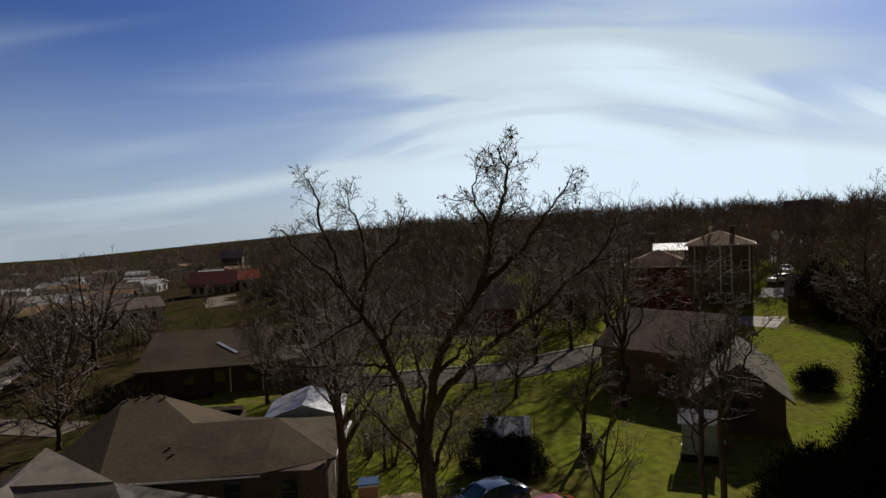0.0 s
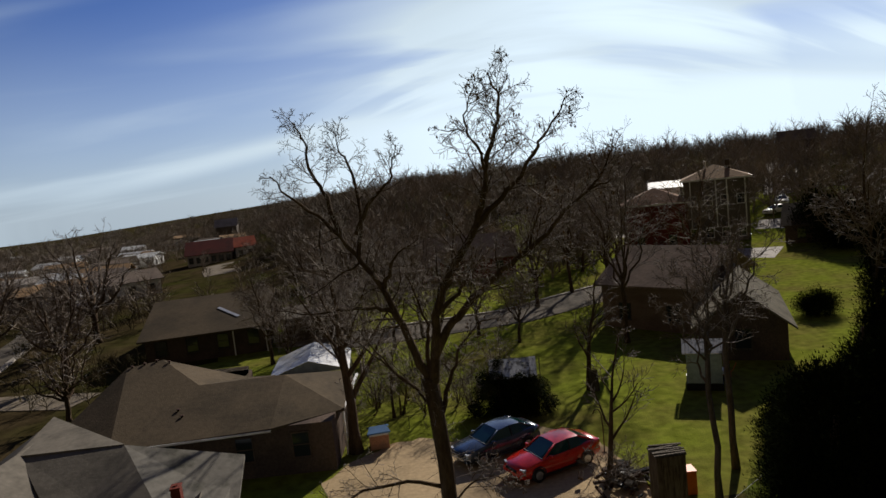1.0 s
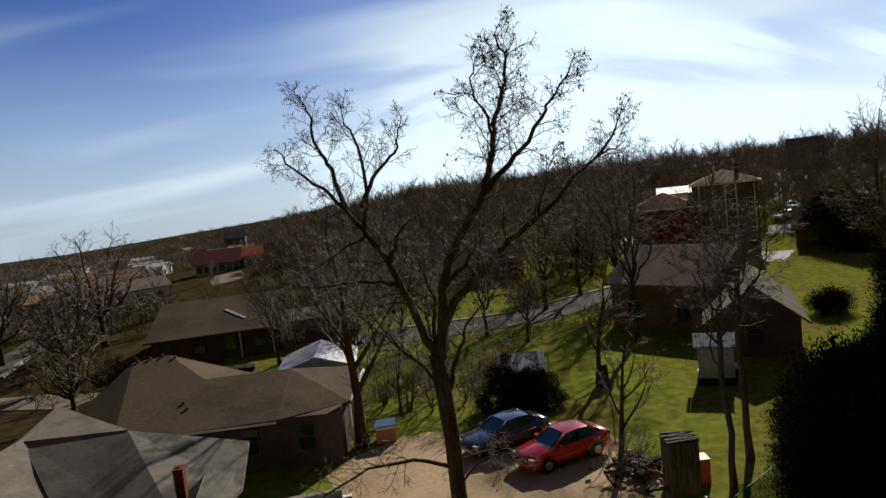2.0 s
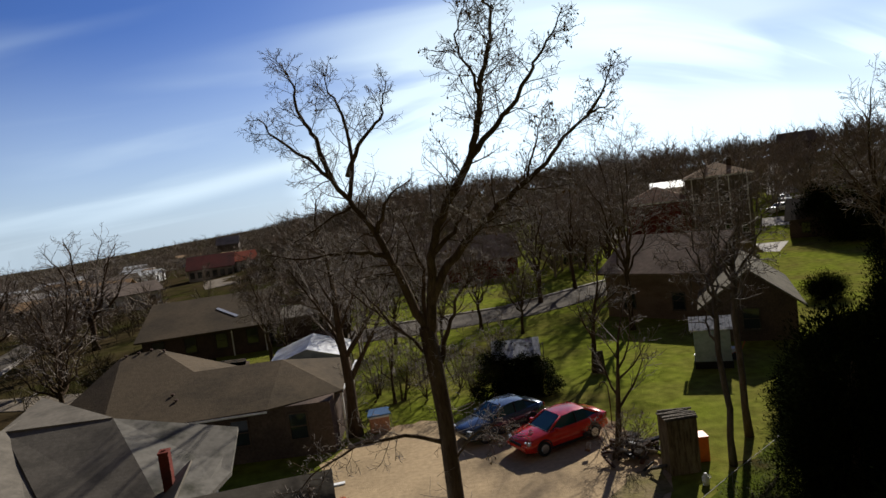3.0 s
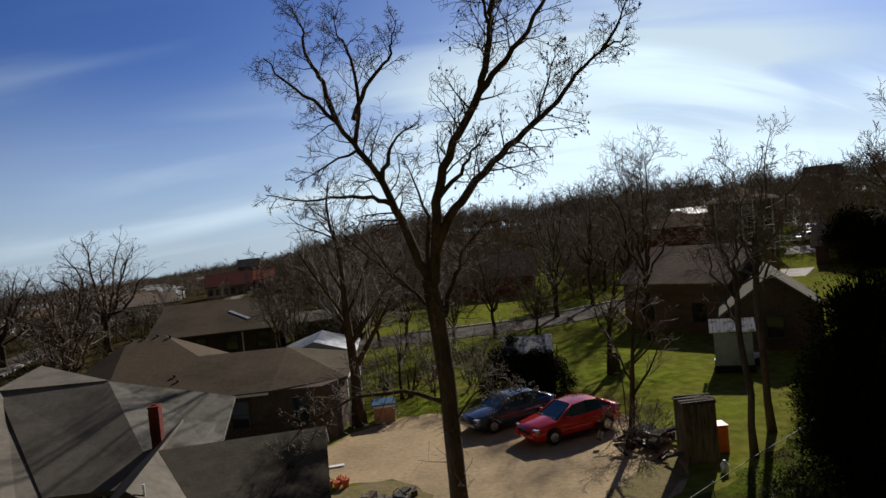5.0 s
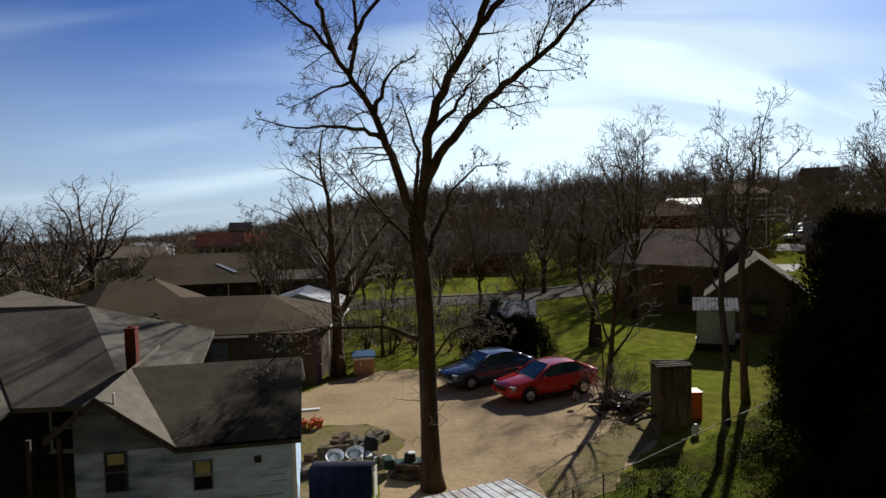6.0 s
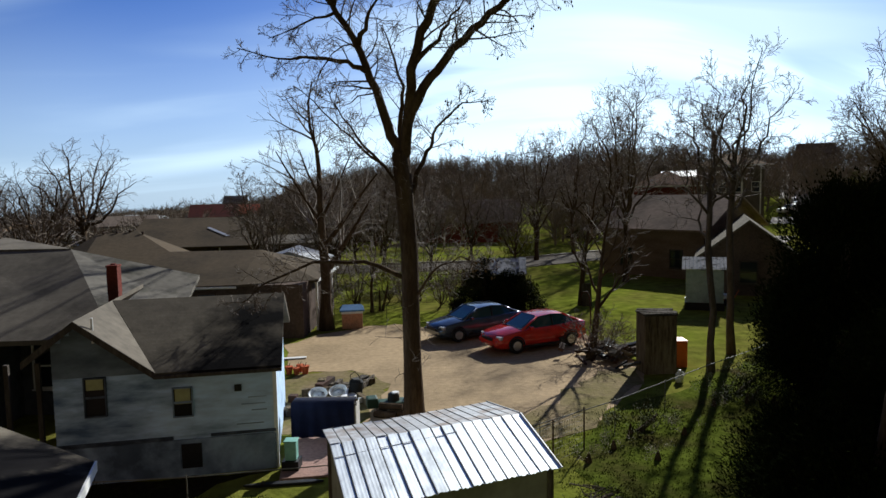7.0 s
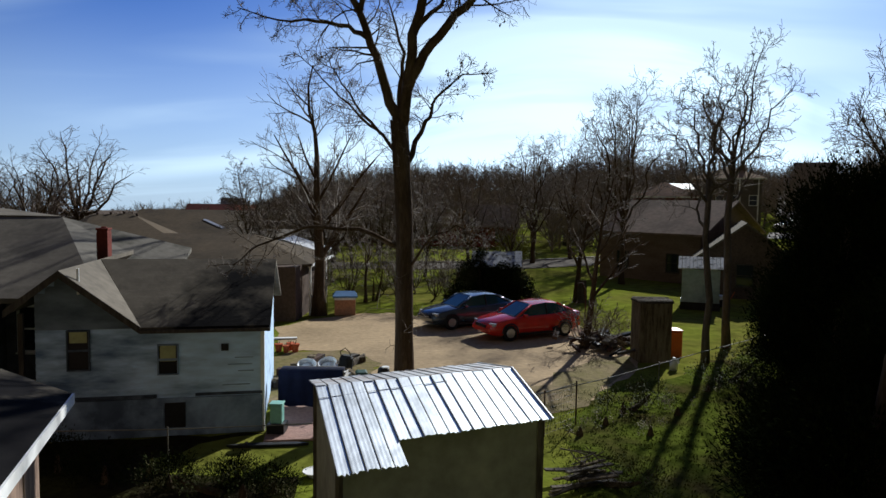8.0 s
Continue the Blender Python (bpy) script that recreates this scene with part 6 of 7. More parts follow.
        for x in (-1.38, 1.3):
            wh = part("wheel", Shape().tube([(0, -.10, 0), (0, -.09, 0), (0, .09, 0), (0, .10, 0)], [.27, .315, .315, .27], 20), RUBBER, c, "black tyre", pose(x, sg * .79, .315), smooth=False)
            rim = Shape().tube([(0, sg * .085, 0), (0, sg * .115, 0)], [.2, .18], 16)
            for a in range(5):
                rim.box(-.025, sg * .105 - .012, .02, .025, sg * .105 + .012, .19, pose(0, 0, 0, 0, a * 72, 0))
            part("rim", rim, CHROME, wh, "grey alloy rim")
            part("wheel_arch", Shape().tube([(math.cos(radians(a)) * .37, 0, math.sin(radians(a)) * .37) for a in range(0, 181, 20)], [.035] * 10, 5), paint if x > 9 else BLACK, c, m=pose(x, sg * .865, .32))
    part("bumper", Shape().box(-.12, -.7, -.1, .1, .7, .1), paint, c, m=pose(-2.16, 0, .45), bevel=.05)
    part("bumper", Shape().box(-.1, -.7, -.12, .1, .7, .12), paint, c, m=pose(2.14, 0, .5), bevel=.05)
    part("grille", Shape().box(-.02, -.4, -.06, .02, .4, .06), BLACK, c, m=pose(-2.27, 0, .58))
    part("windscreen_trim", Shape().tube([(-1.07, -.7, .94), (-1.07, .7, .94)], [.02, .02], 5), BLACK, c)
    return c


car("red_car", "shiny red saloon car parked on the dirt", pose(3.9, 29.35, 0.02, 0, 0, 27), RED_CAR)
car("blue_grey_car", "dull blue-grey saloon car beside the red one", pose(1.5, 31.6, 0.02, 0, 0, 30), BLUE_CAR)


for x, y, a, nm, lb, pt in ((53, 104, 20, "white_car", "white car parked by the two-storey house", WHITE_PAINT), (57, 110, 70, "white_car", "white car parked on the far driveway", WHITE_PAINT)):
    tagged(car(nm, lb, pose(x, y, ground_z(x, y) + 0.05, 0, 0, a), pt), group="cars by the two-storey house")


# ---- yard clutter ----
def tall_cabinet():
    """A tall weathered crate with loose slats on its top."""
    c = thing("tall_wooden_crate", "tall weathered wooden crate with loose slats on top", "crate", pose(7.8, 25.2, 0, 0, 0, 4) @ Matrix.Diagonal((0.86, 0.9, 0.91, 1)))
    for i in range(7):
        x = -0.66 + i * 0.19
        part("board", Shape().box(x, -0.52, 0, x + 0.178, -0.48, 2.3), CRATE_WOOD, c)
        part("board", Shape().box(x, 0.48, 0, x + 0.178, 0.52, 2.3), CRATE_WOOD, c)
    for i in range(5):
        y = -0.47 + i * 0.19
        part("side_board", Shape().box(0.64, y, 0, 0.68, y + 0.178, 2.3), CRATE_WOOD, c)
        part("side_board", Shape().box(-0.68, y, 0, -0.64, y + 0.178, 2.3), CRATE_WOOD, c)
    part("top", Shape().box(-0.7, -0.55, 2.3, 0.7, 0.55, 2.36), DARK_WOOD, c)
    for i in range(6):
        y = -0.5 + i * 0.19
        part("slat", Shape().box(-0.75, y, 2.362, 0.75, y + 0.1, 2.40 + 0.02 * (i % 2)), GREY_WOOD, c, "pale loose slat", pose(0.06 * (i % 3) - 0.05, 0, 0, 0, 0, (-1) ** i * (2 + i)))
    return c


tall_cabinet()
tank = thing("orange_tank", "orange plastic tank standing beside the crate", "tank", pose(8.85, 25.85, 0) @ Matrix.Scale(0.9, 4))
part("body", Shape().box(-0.24, -0.35, 0, 0.24, 0.35, 1.05), ORANGE, tank, bevel=0.05)
part("lid", Shape().box(-0.26, -0.37, 1.05, 0.26, 0.37, 1.12), ORANGE, tank, "orange lid", bevel=0.02)
jug = thing("white_jug", "white plastic jug on the ground", "jug", pose(8.15, 23.75, 0))
part("body", Shape().tube([(0, 0, 0), (0, 0, 0.28), (0, 0, 0.36), (0, 0, 0.42)], [0.13, 0.13, 0.05, 0.05], 12), WHITE_PAINT, jug, smooth=True)
part("handle", Shape().tube([(0.12, 0, 0.2), (0.19, 0, 0.25), (0.15, 0, 0.34), (0.05, 0, 0.37)], [0.02] * 4, 6), WHITE_PAINT, jug)


def scrap_heap():
    rng = random.Random(17)
    mats = (RUST, DARK_WOOD, BLACK, GREY_WOOD, RUST, RUBBER)
    for i in range(46):
        x, y = 6.6 + rng.gauss(0, 0.55), 27.0 + rng.gauss(0, 0.9)
        L, w = rng.uniform(0.3, 1.1), rng.uniform(0.05, 0.25)
        mt = mats[i % 6]
        s = Shape().box(-L / 2, -w / 2, -w / 3, L / 2, w / 2, w / 3)
        ob = solid("scrap_piece", s, mt, ("bent rusty scrap metal in the heap", "broken dark timber in the heap", "black plastic piece in the heap", "weathered grey board in the heap", "rusty metal machine part in the heap", "old black tyre piece in the heap")[i % 6], "scrap", pose(x, y, 0.1 + rng.uniform(0, 0.35), rng.uniform(-25, 25), rng.uniform(-25, 25), rng.uniform(0, 180)), "scrap heap by the bare tree", bevel=0.012)


scrap_heap()


def tarp_bench():
    b = thing("workbench", "workbench hung with a dark navy tarp", "bench", pose(-3.08, 19.3, 0))
    part("top", Shape().box(-0.82, -0.3, 0.92, 0.82, 0.3, 0.97), GREY_WOOD, b)
    for x in (-0.75, 0.75):
        for y in (-0.25, 0.25):
            part("leg", Shape().box(x - 0.04, y - 0.04, 0, x + 0.04, y + 0.04, 0.92), DARK_WOOD, b)
    vs, fs = [], []
    n = 24
    for i in range(n + 1):
        x = -0.85 + 1.7 * i / n
        wv = 0.025 * math.sin(i * 1.3)
        vs += [(x, 0.2, 0.985), (x, -0.33, 0.985), (x, -0.36 + wv * 0.5, 0.6), (x, -0.37 + wv, 0.06 + 0.02 * math.sin(i * 0.9))]
    for i in range(n):
        for j in range(3):
            a = 4 * i + j
            fs.append((a, a + 4, a + 5, a + 1))
    part("tarp", Shape().add(vs, fs), NAVY, b, "dark navy tarp", smooth=True)
    return b


tarp_bench()
for x, y, a in ((-3.5, 20.5, 10), (-2.95, 20.75, -12)):
    d = thing("round_basin", "round white enamel basin on a stand behind the bench", "basin", pose(x, y, 0.72, 24, 0, a) @ Matrix.Scale(0.72, 4), "white basins")
    prof = [(0, 0.02), (0.26, 0.02), (0.34, 0.12), (0.37, 0.13)]
    s = Shape()
    n = 24
    vs = [(r * math.cos(2 * math.pi * k / n), r * math.sin(2 * math.pi * k / n), z) for r, z in prof[1:] for k in range(n)] + [(0, 0, 0.02)]
    fs = [(i * n + k, i * n + (k + 1) % n, (i + 1) * n + (k + 1) % n, (i + 1) * n + k) for i in range(2) for k in range(n)] + [(3 * n, k, (k + 1) % n) for k in range(n)]
    part("bowl", Shape().add(vs, fs), WHITE_PAINT, d, smooth=True)
    part("rim", Shape().tube([(0.37 * math.cos(2 * math.pi * k / n), 0.37 * math.sin(2 * math.pi * k / n), 0.13) for k in range(n + 1)], [0.015] * (n + 1), 5), WHITE_PAINT, d)
    part("stand", Shape().tube([(0, 0, 0.02), (0, -0.4, -0.92)], [0.03, 0.03], 6), RUST, d)

for x, y, k in ((-5.6, 25.5, 0.8), (-5.3, 25.4, 0.72), (-5.0, 25.5, 0.84), (-5.25, 25.8, 0.76)):
    pot = thing("plant_pot", "orange-red clay plant pot on the worn grass", "pot", pose(x, y, 0.005) @ Matrix.Scale(k, 4), "clay pots beside the cottage")
    part("body", Shape().tube([(0, 0, 0), (0, 0, 0.30), (0, 0, 0.26)], [0.12, 0.17, 0.14], 14), TERRACOTTA, pot, smooth=False)
    part("rim", Shape().tube([(0, 0, 0.28), (0, 0, 0.36)], [0.19, 0.195], 14), TERRACOTTA, pot)
    part("dry_stalks", Shape().tube([(0, 0, 0.3), (0.05, 0.02, 0.52)], [0.03, 0.008], 5).tube([(-0.03, 0, 0.3), (-0.1, 0.03, 0.48)], [0.02, 0.006], 5), DARK_WOOD, pot, "withered dark stalks")
mower = thing("lawn_mower", "old dark green lawn mower beside the big trunk", "mower", pose(-1.42, 21.3, 0, 0, 0, 14))
part("deck", Shape().box(-0.42, -0.27, 0.12, 0.42, 0.27, 0.30), MACHINE_GREEN, mower, bevel=0.05)
part("engine", Shape().tube([(0.05, 0, 0.3), (0.05, 0, 0.5), (0.05, 0, 0.54)], [0.19, 0.17, 0.12], 14), BLACK, mower, "black engine")
part("cap", Shape().tube([(0.1, -0.05, 0.54), (0.1, -0.05, 0.57)], [0.12, 0.11], 14), WHITE_PAINT, mower, "white fuel cap")
part("grass_box", Shape().box(-0.78, -0.22, 0.14, -0.44, 0.22, 0.46), MACHINE_GREEN, mower, "dark green grass box", bevel=0.06)
part("handle", Shape().tube([(0.35, -0.2, 0.2), (0.75, -0.2, 0.72), (0.75, 0.2, 0.72), (0.35, 0.2, 0.2)], [0.018] * 4, 6), RUST, mower)
for x in (-0.33, 0.33):
    for y in (-0.29, 0.29):
        part("wheel", Shape().tube([(x, y - 0.03, 0.12), (x, y + 0.03, 0.12)], [0.12, 0.12], 14), RUBBER, mower)
tub = thing("black_tub", "dark tall tub with a bent handle on the grass", "tub", pose(-2.75, 23.0, 0, 0, 0, 20) @ Matrix.Scale(0.8, 4))
part("body", Shape().tube([(0, 0, 0), (0, 0, 0.5), (0.02, 0, 0.62)], [0.24, 0.29, 0.2], 14), RUBBER, tub)
part("handle", Shape().tube([(-0.2, 0, 0.55), (-0.25, 0, 0.8), (-0.05, 0, 0.92), (0.12, 0, 0.75), (0.18, 0, 0.55)], [0.022] * 5, 6), CRATE_WOOD, tub, "bent wooden handle")
dish = thing("white_dish", "shallow white dish on the grass beside the shed", "dish", pose(-2.1, 14.6, 0.0))
part("bowl", Shape().tube([(0, 0, 0.0), (0, 0, 0.03), (0, 0, 0.11), (0, 0, 0.10), (0, 0, 0.05)], [0.10, 0.13, 0.22, 0.20, 0.1], 18), WHITE_PAINT, dish, smooth=False)
part("rim", Shape().tube([(0.215 * math.cos(a * 0.3491), 0.215 * math.sin(a * 0.3491), 0.11) for a in range(19)], [0.012] * 19, 5), WHITE_PAINT, dish)
stake = thing("thin_stake", "thin pale stake standing on the lawn", "stake", pose(5.34, 42.2, 0))
part("post", Shape().tube([(0, 0, -0.1), (0.01, 0, 1.35)], [0.035, 0.03], 7), GREY_WOOD, stake)
part("cap", Shape().tube([(0.01, 0, 1.35), (0.01, 0, 1.4)], [0.045, 0.03], 7), GREY_WOOD, stake)

junk = random.Random(23)
for i in range(26):
    x, y = -4.3 + junk.uniform(-0.5, 2.0), 21.0 + junk.uniform(-0.2, 3.2)
    L, w, hh = junk.uniform(0.25, 1.2), junk.uniform(0.06, 0.3), junk.uniform(0.04, 0.3)
    mt, lb = ((GREY_WOOD, "weathered plank offcut on the grass"), (RUST, "rusty metal piece on the grass"), (DARK_WOOD, "dark timber piece on the grass"), (WHITE_PAINT, "chipped white painted offcut on the grass"), (CRATE_WOOD, "brown board offcut on the grass"))[i % 5]
    solid("yard_clutter", Shape().box(-L / 2, -w / 2, 0, L / 2, w / 2, hh), mt, lb, "clutter", pose(x, y, 0.012, 0, 0, junk.uniform(0, 180)), "clutter behind the bench", bevel=0.012)
solid("white_plank", Shape().box(-0.65, -0.12, 0, 0.65, 0.12, 0.05), WHITE_PAINT, "white painted plank lying on the dirt", "plank", pose(-6.1, 27.7, 0.012, 0, 0, 12), bevel=0.01)
bin_ = thing("green_bin", "pale green plastic bin by the cottage corner", "bin", pose(-3.45, 17.0, 0.05))
part("body", Shape().box(-0.14, -0.13, 0.22, 0.14, 0.13, 0.66), TEAL, bin_, bevel=0.03)
part("lid", Shape().box(-0.16, -0.15, 0.66, 0.16, 0.15, 0.70), TEAL, bin_, "pale green lid", bevel=0.02)
part("crate", Shape().box(-0.2, -0.2, 0.0, 0.2, 0.2, 0.22), BLACK, bin_, "black crate under the bin")
for i in range(3):
    solid("log", Shape().tube([(-0.35, 0, 0), (0.35, 0, 0)], [0.11, 0.10], 9), BARK, "short cut log beside the big trunk", "log", pose(-1.55 + 0.16 * i, 20.55 + 0.16 * (i % 2), 0.11 + 0.19 * (i % 2), 0, 0, 8 * i - 20), "cut logs by the big trunk")
pole = thing("garden_hook", "thin bent iron garden hook by the red car", "hook", pose(6.5, 30.3, 0))
part("pole", Shape().tube([(0, 0, -0.1), (0.02, 0, 1.2), (-0.02, 0, 1.9), (-0.14, 0, 2.15), (-0.32, 0, 2.12), (-0.4, 0, 1.95)], [0.025] * 6, 6), RUST, pole, smooth=True)
part("foot", Shape().tube([(-0.12, 0, 0.02), (0.12, 0, 0.02)], [0.02, 0.02], 5), RUST, pole)

hut = thing("well_house", "small peach well house with a blue lid", "hut", pose(-4.5, 33.9, 0, 0, 0, 10))
part("wall", Shape().box(-0.5, -0.4, 0, 0.5, 0.4, 0.75), material("peach_paint", (0.50, 0.24, 0.13), 0.8, second=(0.38, 0.2, 0.12), patch=1.5), hut, bevel=0.02)
part("lid", Shape().slab([(-0.6, -0.5, 0.95), (0.6, -0.5, 0.95), (0.45, 0, 1.15), (-0.45, 0, 1.15)], 0.08).slab([(0.6, 0.5, 0.95), (-0.6, 0.5, 0.95), (-0.45, 0, 1.15), (0.45, 0, 1.15)], 0.08), material("blue_paint", (0.10, 0.22, 0.42), 0.6, grain_amount=0.15), hut, "blue lid")
part("trim", Shape().box(-0.52, -0.42, 0.75, 0.52, 0.42, 0.88), WHITE_PAINT, hut, "white trim")


def pipe_fence(name, label, pts, height, mat, step=2.4):
    f = thing(name, label, "fence", pose(0, 0, 0))
    P = [Vector((*p, 0)) for p in pts]
    rail = [p + Vector((0, 0, ground_z(p.x, p.y) + height)) for p in P]
    part("rail", Shape().tube(rail, [0.013] * len(rail), 6), mat, f, "pale top rail")
    for a, b in zip(P, P[1:]):
        k = max(1, int((b - a).length / step))
        for i in range(k):
            q = a.lerp(b, i / k)
            part("post", Shape().tube([(q.x, q.y, -0.1), (q.x, q.y, height + 0.05)], [0.014, 0.014], 6), mat, f)
    return f


pipe_fence("pipe_fence", "thin metal fence rail on slim posts", [(-8.6, 14.25), (-5.0, 14.6), (-2.2, 15.1), (0.2, 16.2), (2.55, 17.4), (4.8, 19.1), (6.7, 20.8), (8.6, 22.5), (11.2, 24.7), (13.4, 26.8)], 0.9, FENCE_METAL)
pipe_fence("post_fence", "row of short dark posts with a wire", [(-5.6, 35.2), (-3.0, 36.0), (-0.4, 37.0)], 0.7, DARK_WOOD, 1.1)


# ---- low growth ----
def tufts(name, label, places, seed, mat, h):
    rng = random.Random(seed)
    s = Shape()
    for x, y in places:
        for i in range(5):
            a = rng.uniform(0, 2 * math.pi)
            d = Vector((math.cos(a), math.sin(a), 0))
            p = Vector((x + rng.gauss(0, 0.06), y + rng.gauss(0, 0.06), 0.0))
            w = Vector((-d.y, d.x, 0)) * 0.012
            hh = h * rng.uniform(0.5, 1.2)
            s.add([p - w, p + w, p + d * hh * 0.5 + Vector((0, 0, hh))], [(0, 1, 2)])
    return tagged(solid(name, s, mat, label, "grass"), kind="stuff")


gr = random.Random(51)
# the tufts take the same shade-darkened colour
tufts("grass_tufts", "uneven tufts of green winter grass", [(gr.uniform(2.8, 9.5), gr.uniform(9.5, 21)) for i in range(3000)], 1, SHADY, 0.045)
leafy("garden_shrub", "loose green shrub by the pipe fence", "shrub", (5.2, 19.0), [(0, 0, 0.3, 0.8, 0.6, 0.35), (0.9, 0.6, 0.35, 0.6, 0.5, 0.4)], 2200, 0.04, SHRUB, 61)
leafy("garden_shrub", "scrubby green shrub under the bare trees", "shrub", (9.0, 22.0), [(0, 0, 0.4, 1.0, 0.8, 0.45), (1.5, 1.0, 0.5, 0.9, 0.8, 0.6)], 3200, 0.045, SHRUB, 62)
leafy("garden_shrub", "low green weeds beside the shed", "shrub", (3.4, 14.6), [(0, 0, 0.2, 0.7, 0.6, 0.25), (0.8, -0.6, 0.25, 0.6, 0.5, 0.3)], 2200, 0.032, SHRUB, 63)
leafy("garden_shrub", "dark weeds along the lower garden", "shrub", (-3.2, 13.6), [(0, 0, 0.25, 1.0, 0.4, 0.3), (-1.4, 0.3, 0.25, 0.8, 0.4, 0.3)], 2600, 0.032, SHRUB, 64)
leafy("garden_shrub", "bright yellow-green shrub beyond the street", "shrub", (7.0, 68.5), [(0, 0, 1.2, 1.4, 1.2, 1.2), (1.2, 0, 1.0, 1.0, 1.0, 1.0)], 4000, 0.12, SUNNY_SHRUB, 65)
for x, y, hh, sd in ((-3.6, 38.4, 2.3, 66), (-5.2, 40.0, 2.6, 67), (-2.4, 42.5, 2.4, 68), (-7.2, 41.5, 2.0, 69)):
    leafy("leafy_shrub", "airy yellow-green shrub among the leafless brush", "shrub", (x, y), [(0, 0, hh * 0.55, hh * 0.42, hh * 0.36, hh * 0.5), (0.5, 0.2, hh * 0.8, hh * 0.28, hh * 0.25, hh * 0.3)], 1500, 0.05, SUNNY_SHRUB, sd, group="yellow-green shrubs behind the yard")


# ---- small things seen late ----
def lumber_pile():
    """Loose boards and sticks stacked beside the metal-roofed shed."""
    rng = random.Random(301)
    for i in range(13):
        L, w = rng.uniform(0.7, 1.3), rng.uniform(0.05, 0.14)
        mt, lb = ((GREY_WOOD, "pale weathered board in the lumber pile"), (DARK_WOOD, "dark old board in the lumber pile"), (CRATE_WOOD, "brown board in the lumber pile"))[i % 3]
        solid("board", Shape().box(-L / 2, -w / 2, 0, L / 2, w / 2, 0.035), mt, lb, "board", pose(3.15 + rng.gauss(0, 0.14), 14.3 + rng.gauss(0, 0.16), 0.01 + 0.037 * i, rng.uniform(-4, 4), rng.uniform(-7, 7), 18 + rng.gauss(0, 16)), "boards beside the shed", bevel=0.005)
    for i in range(9):
        a, L = rng.uniform(0, 360), rng.uniform(0.35, 0.8)
        solid("stick", Shape().tube([(-L / 2, 0, 0), (0, 0.05, 0.02), (L / 2, 0, 0.06)], [0.016, 0.014, 0.008], 5), PALE_BARK, "bleached dry stick on the lumber pile", "stick", pose(3.2 + rng.gauss(0, 0.2), 14.35 + rng.gauss(0, 0.2), 0.5 + rng.uniform(0, 0.12), rng.uniform(-20, 20), rng.uniform(-30, 30), a), "sticks on the lumber pile")


lumber_pile()
# flat dark slab laid in place of a long shadow on the grass
shadow_slab = thing("dark_plank", "long dark slab standing in for a shadow on the lit grass", "plank", pose(-3.45, 16.2, 0.0, 0, 0, 8))
part("board", Shape().slab([(-0.9, -0.02, 0.06), (-0.55, -0.09, 0.06), (0.6, -0.09, 0.06), (0.9, -0.03, 0.06), (0.6, 0.07, 0.06), (-0.5, 0.08, 0.06)], 0.06), BLACK, shadow_slab, bevel=0.008)
part("batten", Shape().box(-0.5, -0.085, 0.06, -0.44, 0.075, 0.085), DARK_WOOD, shadow_slab)

cloth = thing("white_sheet", "white sheet hanging at the end of the bench", "sheet", pose(-2.17, 19.2, 0))
vs = [(0.02 * math.sin(i * 1.1), -0.32 + 0.07 * i, z) for i in range(9) for z in (0.95, 0.55, 0.12)]
part("cloth", Shape().add(vs + [(x + 0.012, y, z) for x, y, z in vs], [(3 * i + j, 3 * i + j + 3, 3 * i + j + 4, 3 * i + j + 1) for i in range(8) for j in range(2)] + [(27 + 3 * i + j, 28 + 3 * i + j, 31 + 3 * i + j, 30 + 3 * i + j) for i in range(8) for j in range(2)]), WHITE_PAINT, cloth, smooth=True)
part("peg", Shape().box(-0.02, -0.34, 0.94, 0.03, -0.28, 0.99), GREY_WOOD, cloth)


def push_cart():
    """A small red and white cart left beside the pale shed."""
    c = thing("garden_cart", "small red and white garden cart by the pale shed", "cart", pose(15.75, 38.6, 0, 0, 0, 35))
    part("tray", Shape().slab([(-0.4, -0.26, 0.6), (0.4, -0.26, 0.6), (0.34, 0.26, 0.6), (-0.34, 0.26, 0.6)], 0.22), OLD_ROOFING, c, "grubby white metal tray", bevel=0.03)
    part("frame", Shape().tube([(-0.6, -0.2, 0.32), (0.75, -0.2, 0.34), (1.15, -0.2, 0.72)], [0.022] * 3, 6).tube([(-0.6, 0.2, 0.32), (0.75, 0.2, 0.34), (1.15, 0.2, 0.72)], [0.022] * 3, 6), TERRACOTTA, c, "red tube frame")
    for y in (-0.36, 0.36):
        part("wheel", Shape().tube([(-0.3, y - 0.04, 0.2), (-0.3, y + 0.04, 0.2)], [0.2, 0.2], 16), RUBBER, c, "black tyre")
    part("leg", Shape().box(0.5, -0.22, 0, 0.55, 0.22, 0.34), TERRACOTTA, c)


push_cart()
lean = thing("leaning_panel", "dark board leaning against a lawn tree", "board", pose(8.05, 38.75, 0, -10, 0, 8))
part("panel", Shape().box(-0.2, -0.03, 0, 0.36, 0.0, 1.3), DARK_WOOD, lean, bevel=0.008)
part("batten", Shape().box(-0.2, -0.06, 0.9, 0.36, -0.03, 1.0), DARK_WOOD, lean)


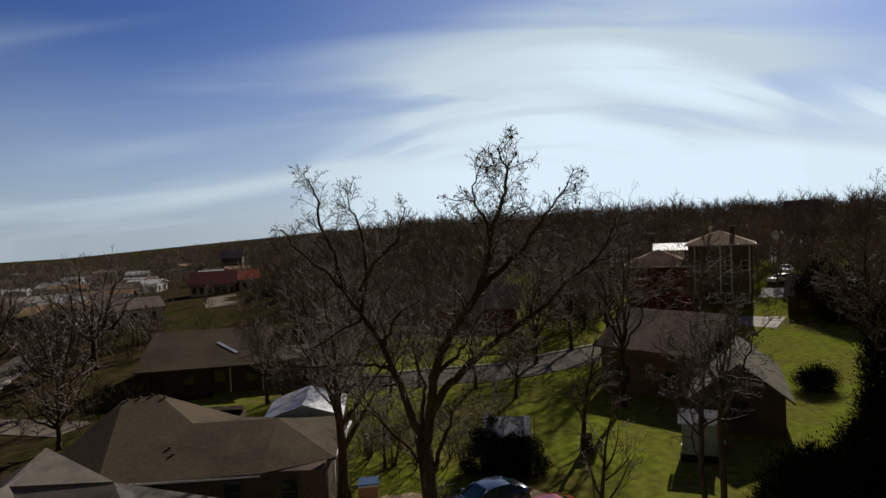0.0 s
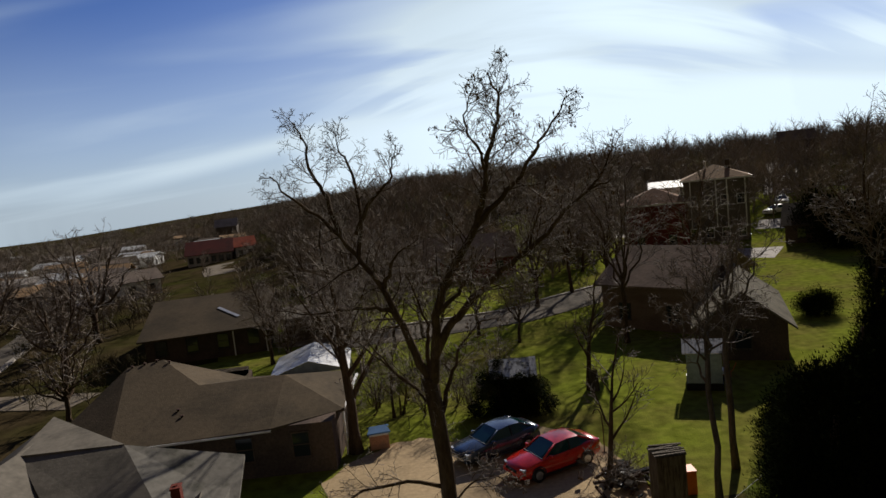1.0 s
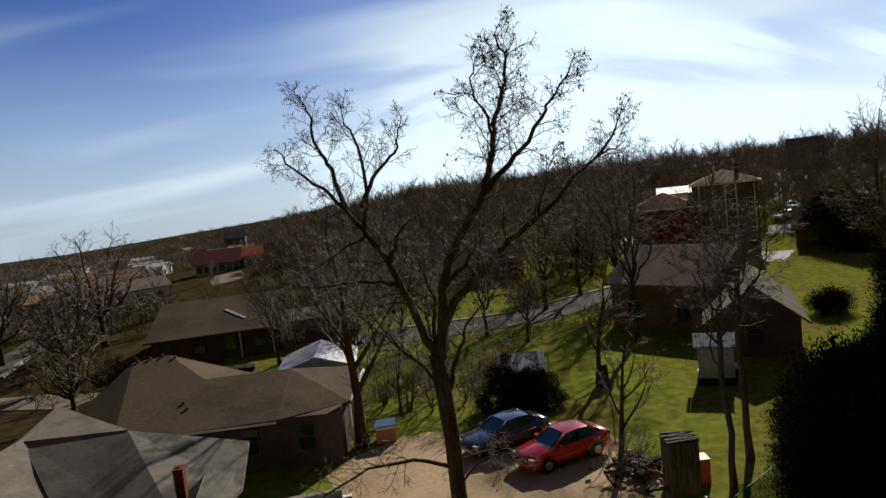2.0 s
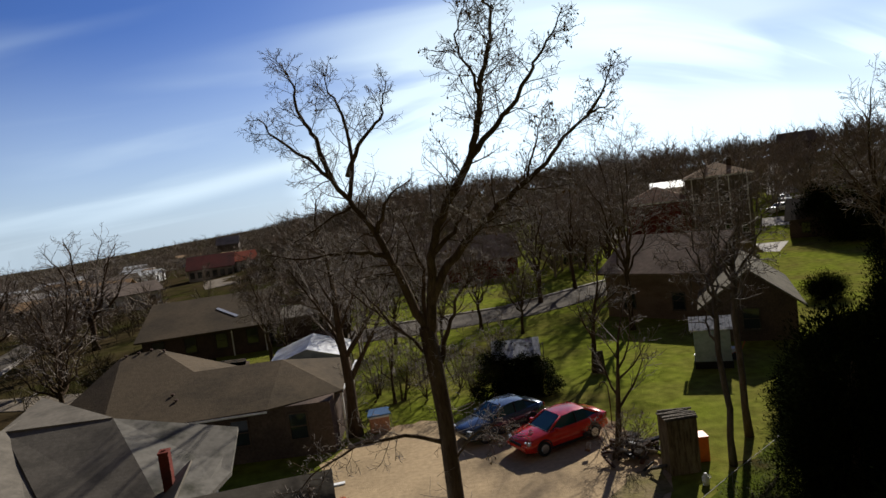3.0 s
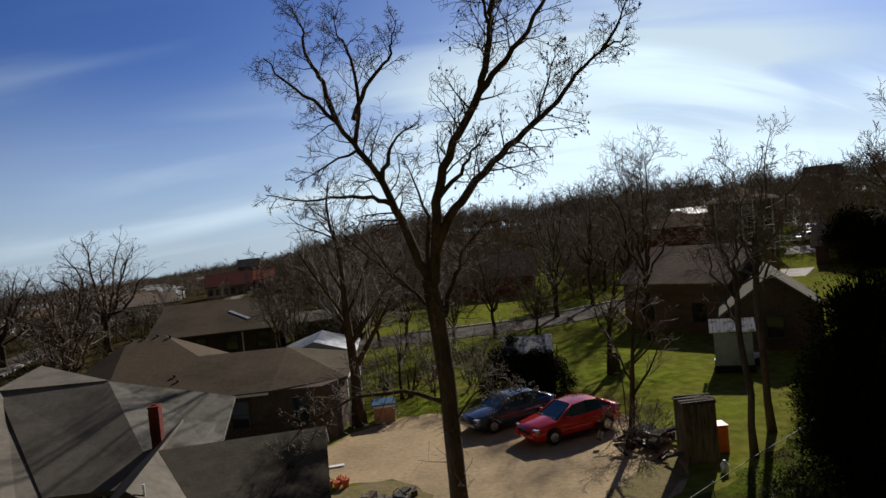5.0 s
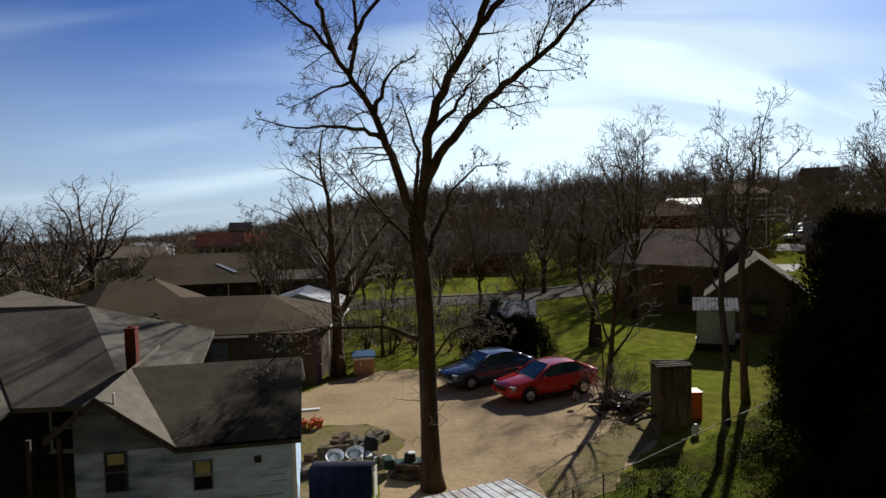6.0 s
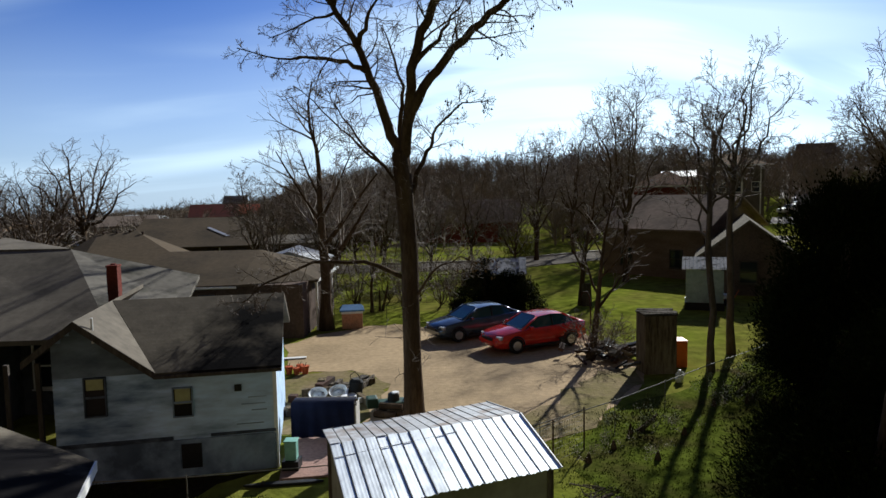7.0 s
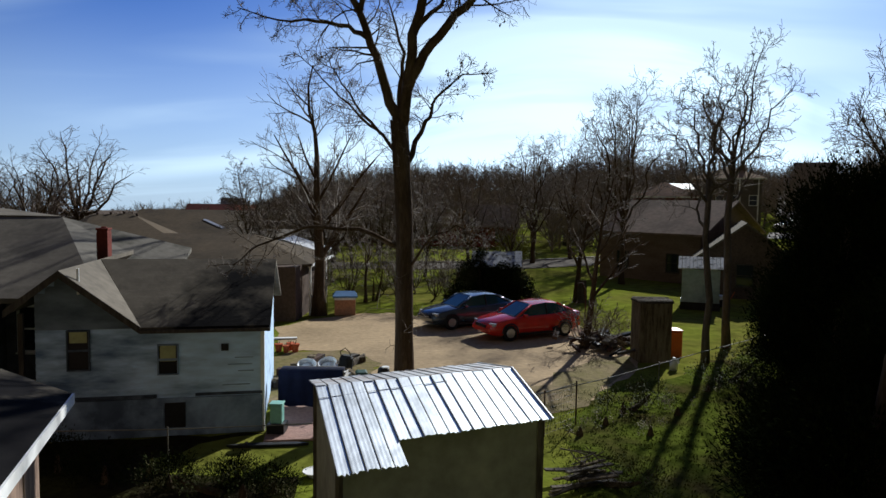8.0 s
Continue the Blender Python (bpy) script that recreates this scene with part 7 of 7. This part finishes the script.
def wire_fence():
    """A short stretch of old wire netting between posts beside the shed."""
    f = thing("wire_fence", "short stretch of rusty wire netting on thin posts", "fence", pose(0, 0, 0))
    a, b, h = Vector((1.9, 16.2, 0)), Vector((3.75, 18.0, 0)), 1.05
    for q in (a, a.lerp(b, 0.5), b):
        part("post", Shape().tube([(q.x, q.y, -0.1), (q.x, q.y, h + 0.06)], [0.022, 0.02], 7), RUST, f)
    part("top_wire", Shape().tube([a + Vector((0, 0, h)), b + Vector((0, 0, h))], [0.012, 0.012], 5), FENCE_METAL, f)
    s = Shape()
    for i in range(7):
        z = 0.05 + i * 0.15
        s.tube([a + Vector((0, 0, z)), b + Vector((0, 0, z))], [0.0022, 0.0022], 3)
    for i in range(26):
        q = a.lerp(b, i / 25)
        s.tube([q + Vector((0, 0, 0.02)), q + Vector((0, 0, h))], [0.0022, 0.0022], 3)
    tagged(part("netting", s, FENCE_METAL, f, "thin wire netting"), kind="stuff")


wire_fence()
PALE_LEAF = material("bleached_dry_leaves", (0.52, 0.46, 0.38), 0.85, second=(0.36, 0.31, 0.25), patch=2.0, spec=0.05)
leafy("pale_shrub", "pale dry shrub beside the long brown house", "shrub", (15.2, 63.0), [(0, 0, 0.8, 1.1, 0.9, 0.8), (0.7, 0.2, 1.3, 0.7, 0.6, 0.6)], 1600, 0.07, PALE_LEAF, 303)
for x, y, sd in ((3.7, 17.2, 311), (4.5, 18.0, 312), (5.4, 17.3, 313), (8.3, 21.2, 314), (10.2, 21.4, 315), (6.6, 18.9, 316)):
    leafy("dry_weeds", "pale dry weeds with seed heads in the sun", "weeds", (x, y), [(0, 0, 0.22, 0.5, 0.4, 0.22)], 260, 0.022, PALE_LEAF, sd, group="dry weeds under the trees")
for x, y, r, sd in ((-6.0, 14.1, 0.7, 321), (-4.7, 13.9, 0.6, 322), (-3.5, 14.2, 0.5, 323), (-2.7, 13.8, 0.45, 324), (-7.2, 14.6, 0.7, 325)):
    leafy("low_hedge", "low dark hedge plants along the lower garden", "shrub", (x, y), [(0, 0, r * 0.5, r, r * 0.6, r * 0.55)], 3000, 0.03, EVERGREEN, sd, group="low dark hedge plants")
for x, y, r, sd in ((9.6, 18.6, 1.0, 334), (9.4, 21.4, 0.8, 333)):
    leafy("garden_shrub", "dark green leafy shrub under the bare trees", "shrub", (x, y), [(0, 0, r * 0.45, r, r * 0.8, r * 0.5), (r * 0.6, r * 0.4, r * 0.5, r * 0.6, r * 0.6, r * 0.5)], 3200, 0.04, DARK_SHRUB, sd, group="dark shrubs under the trees")
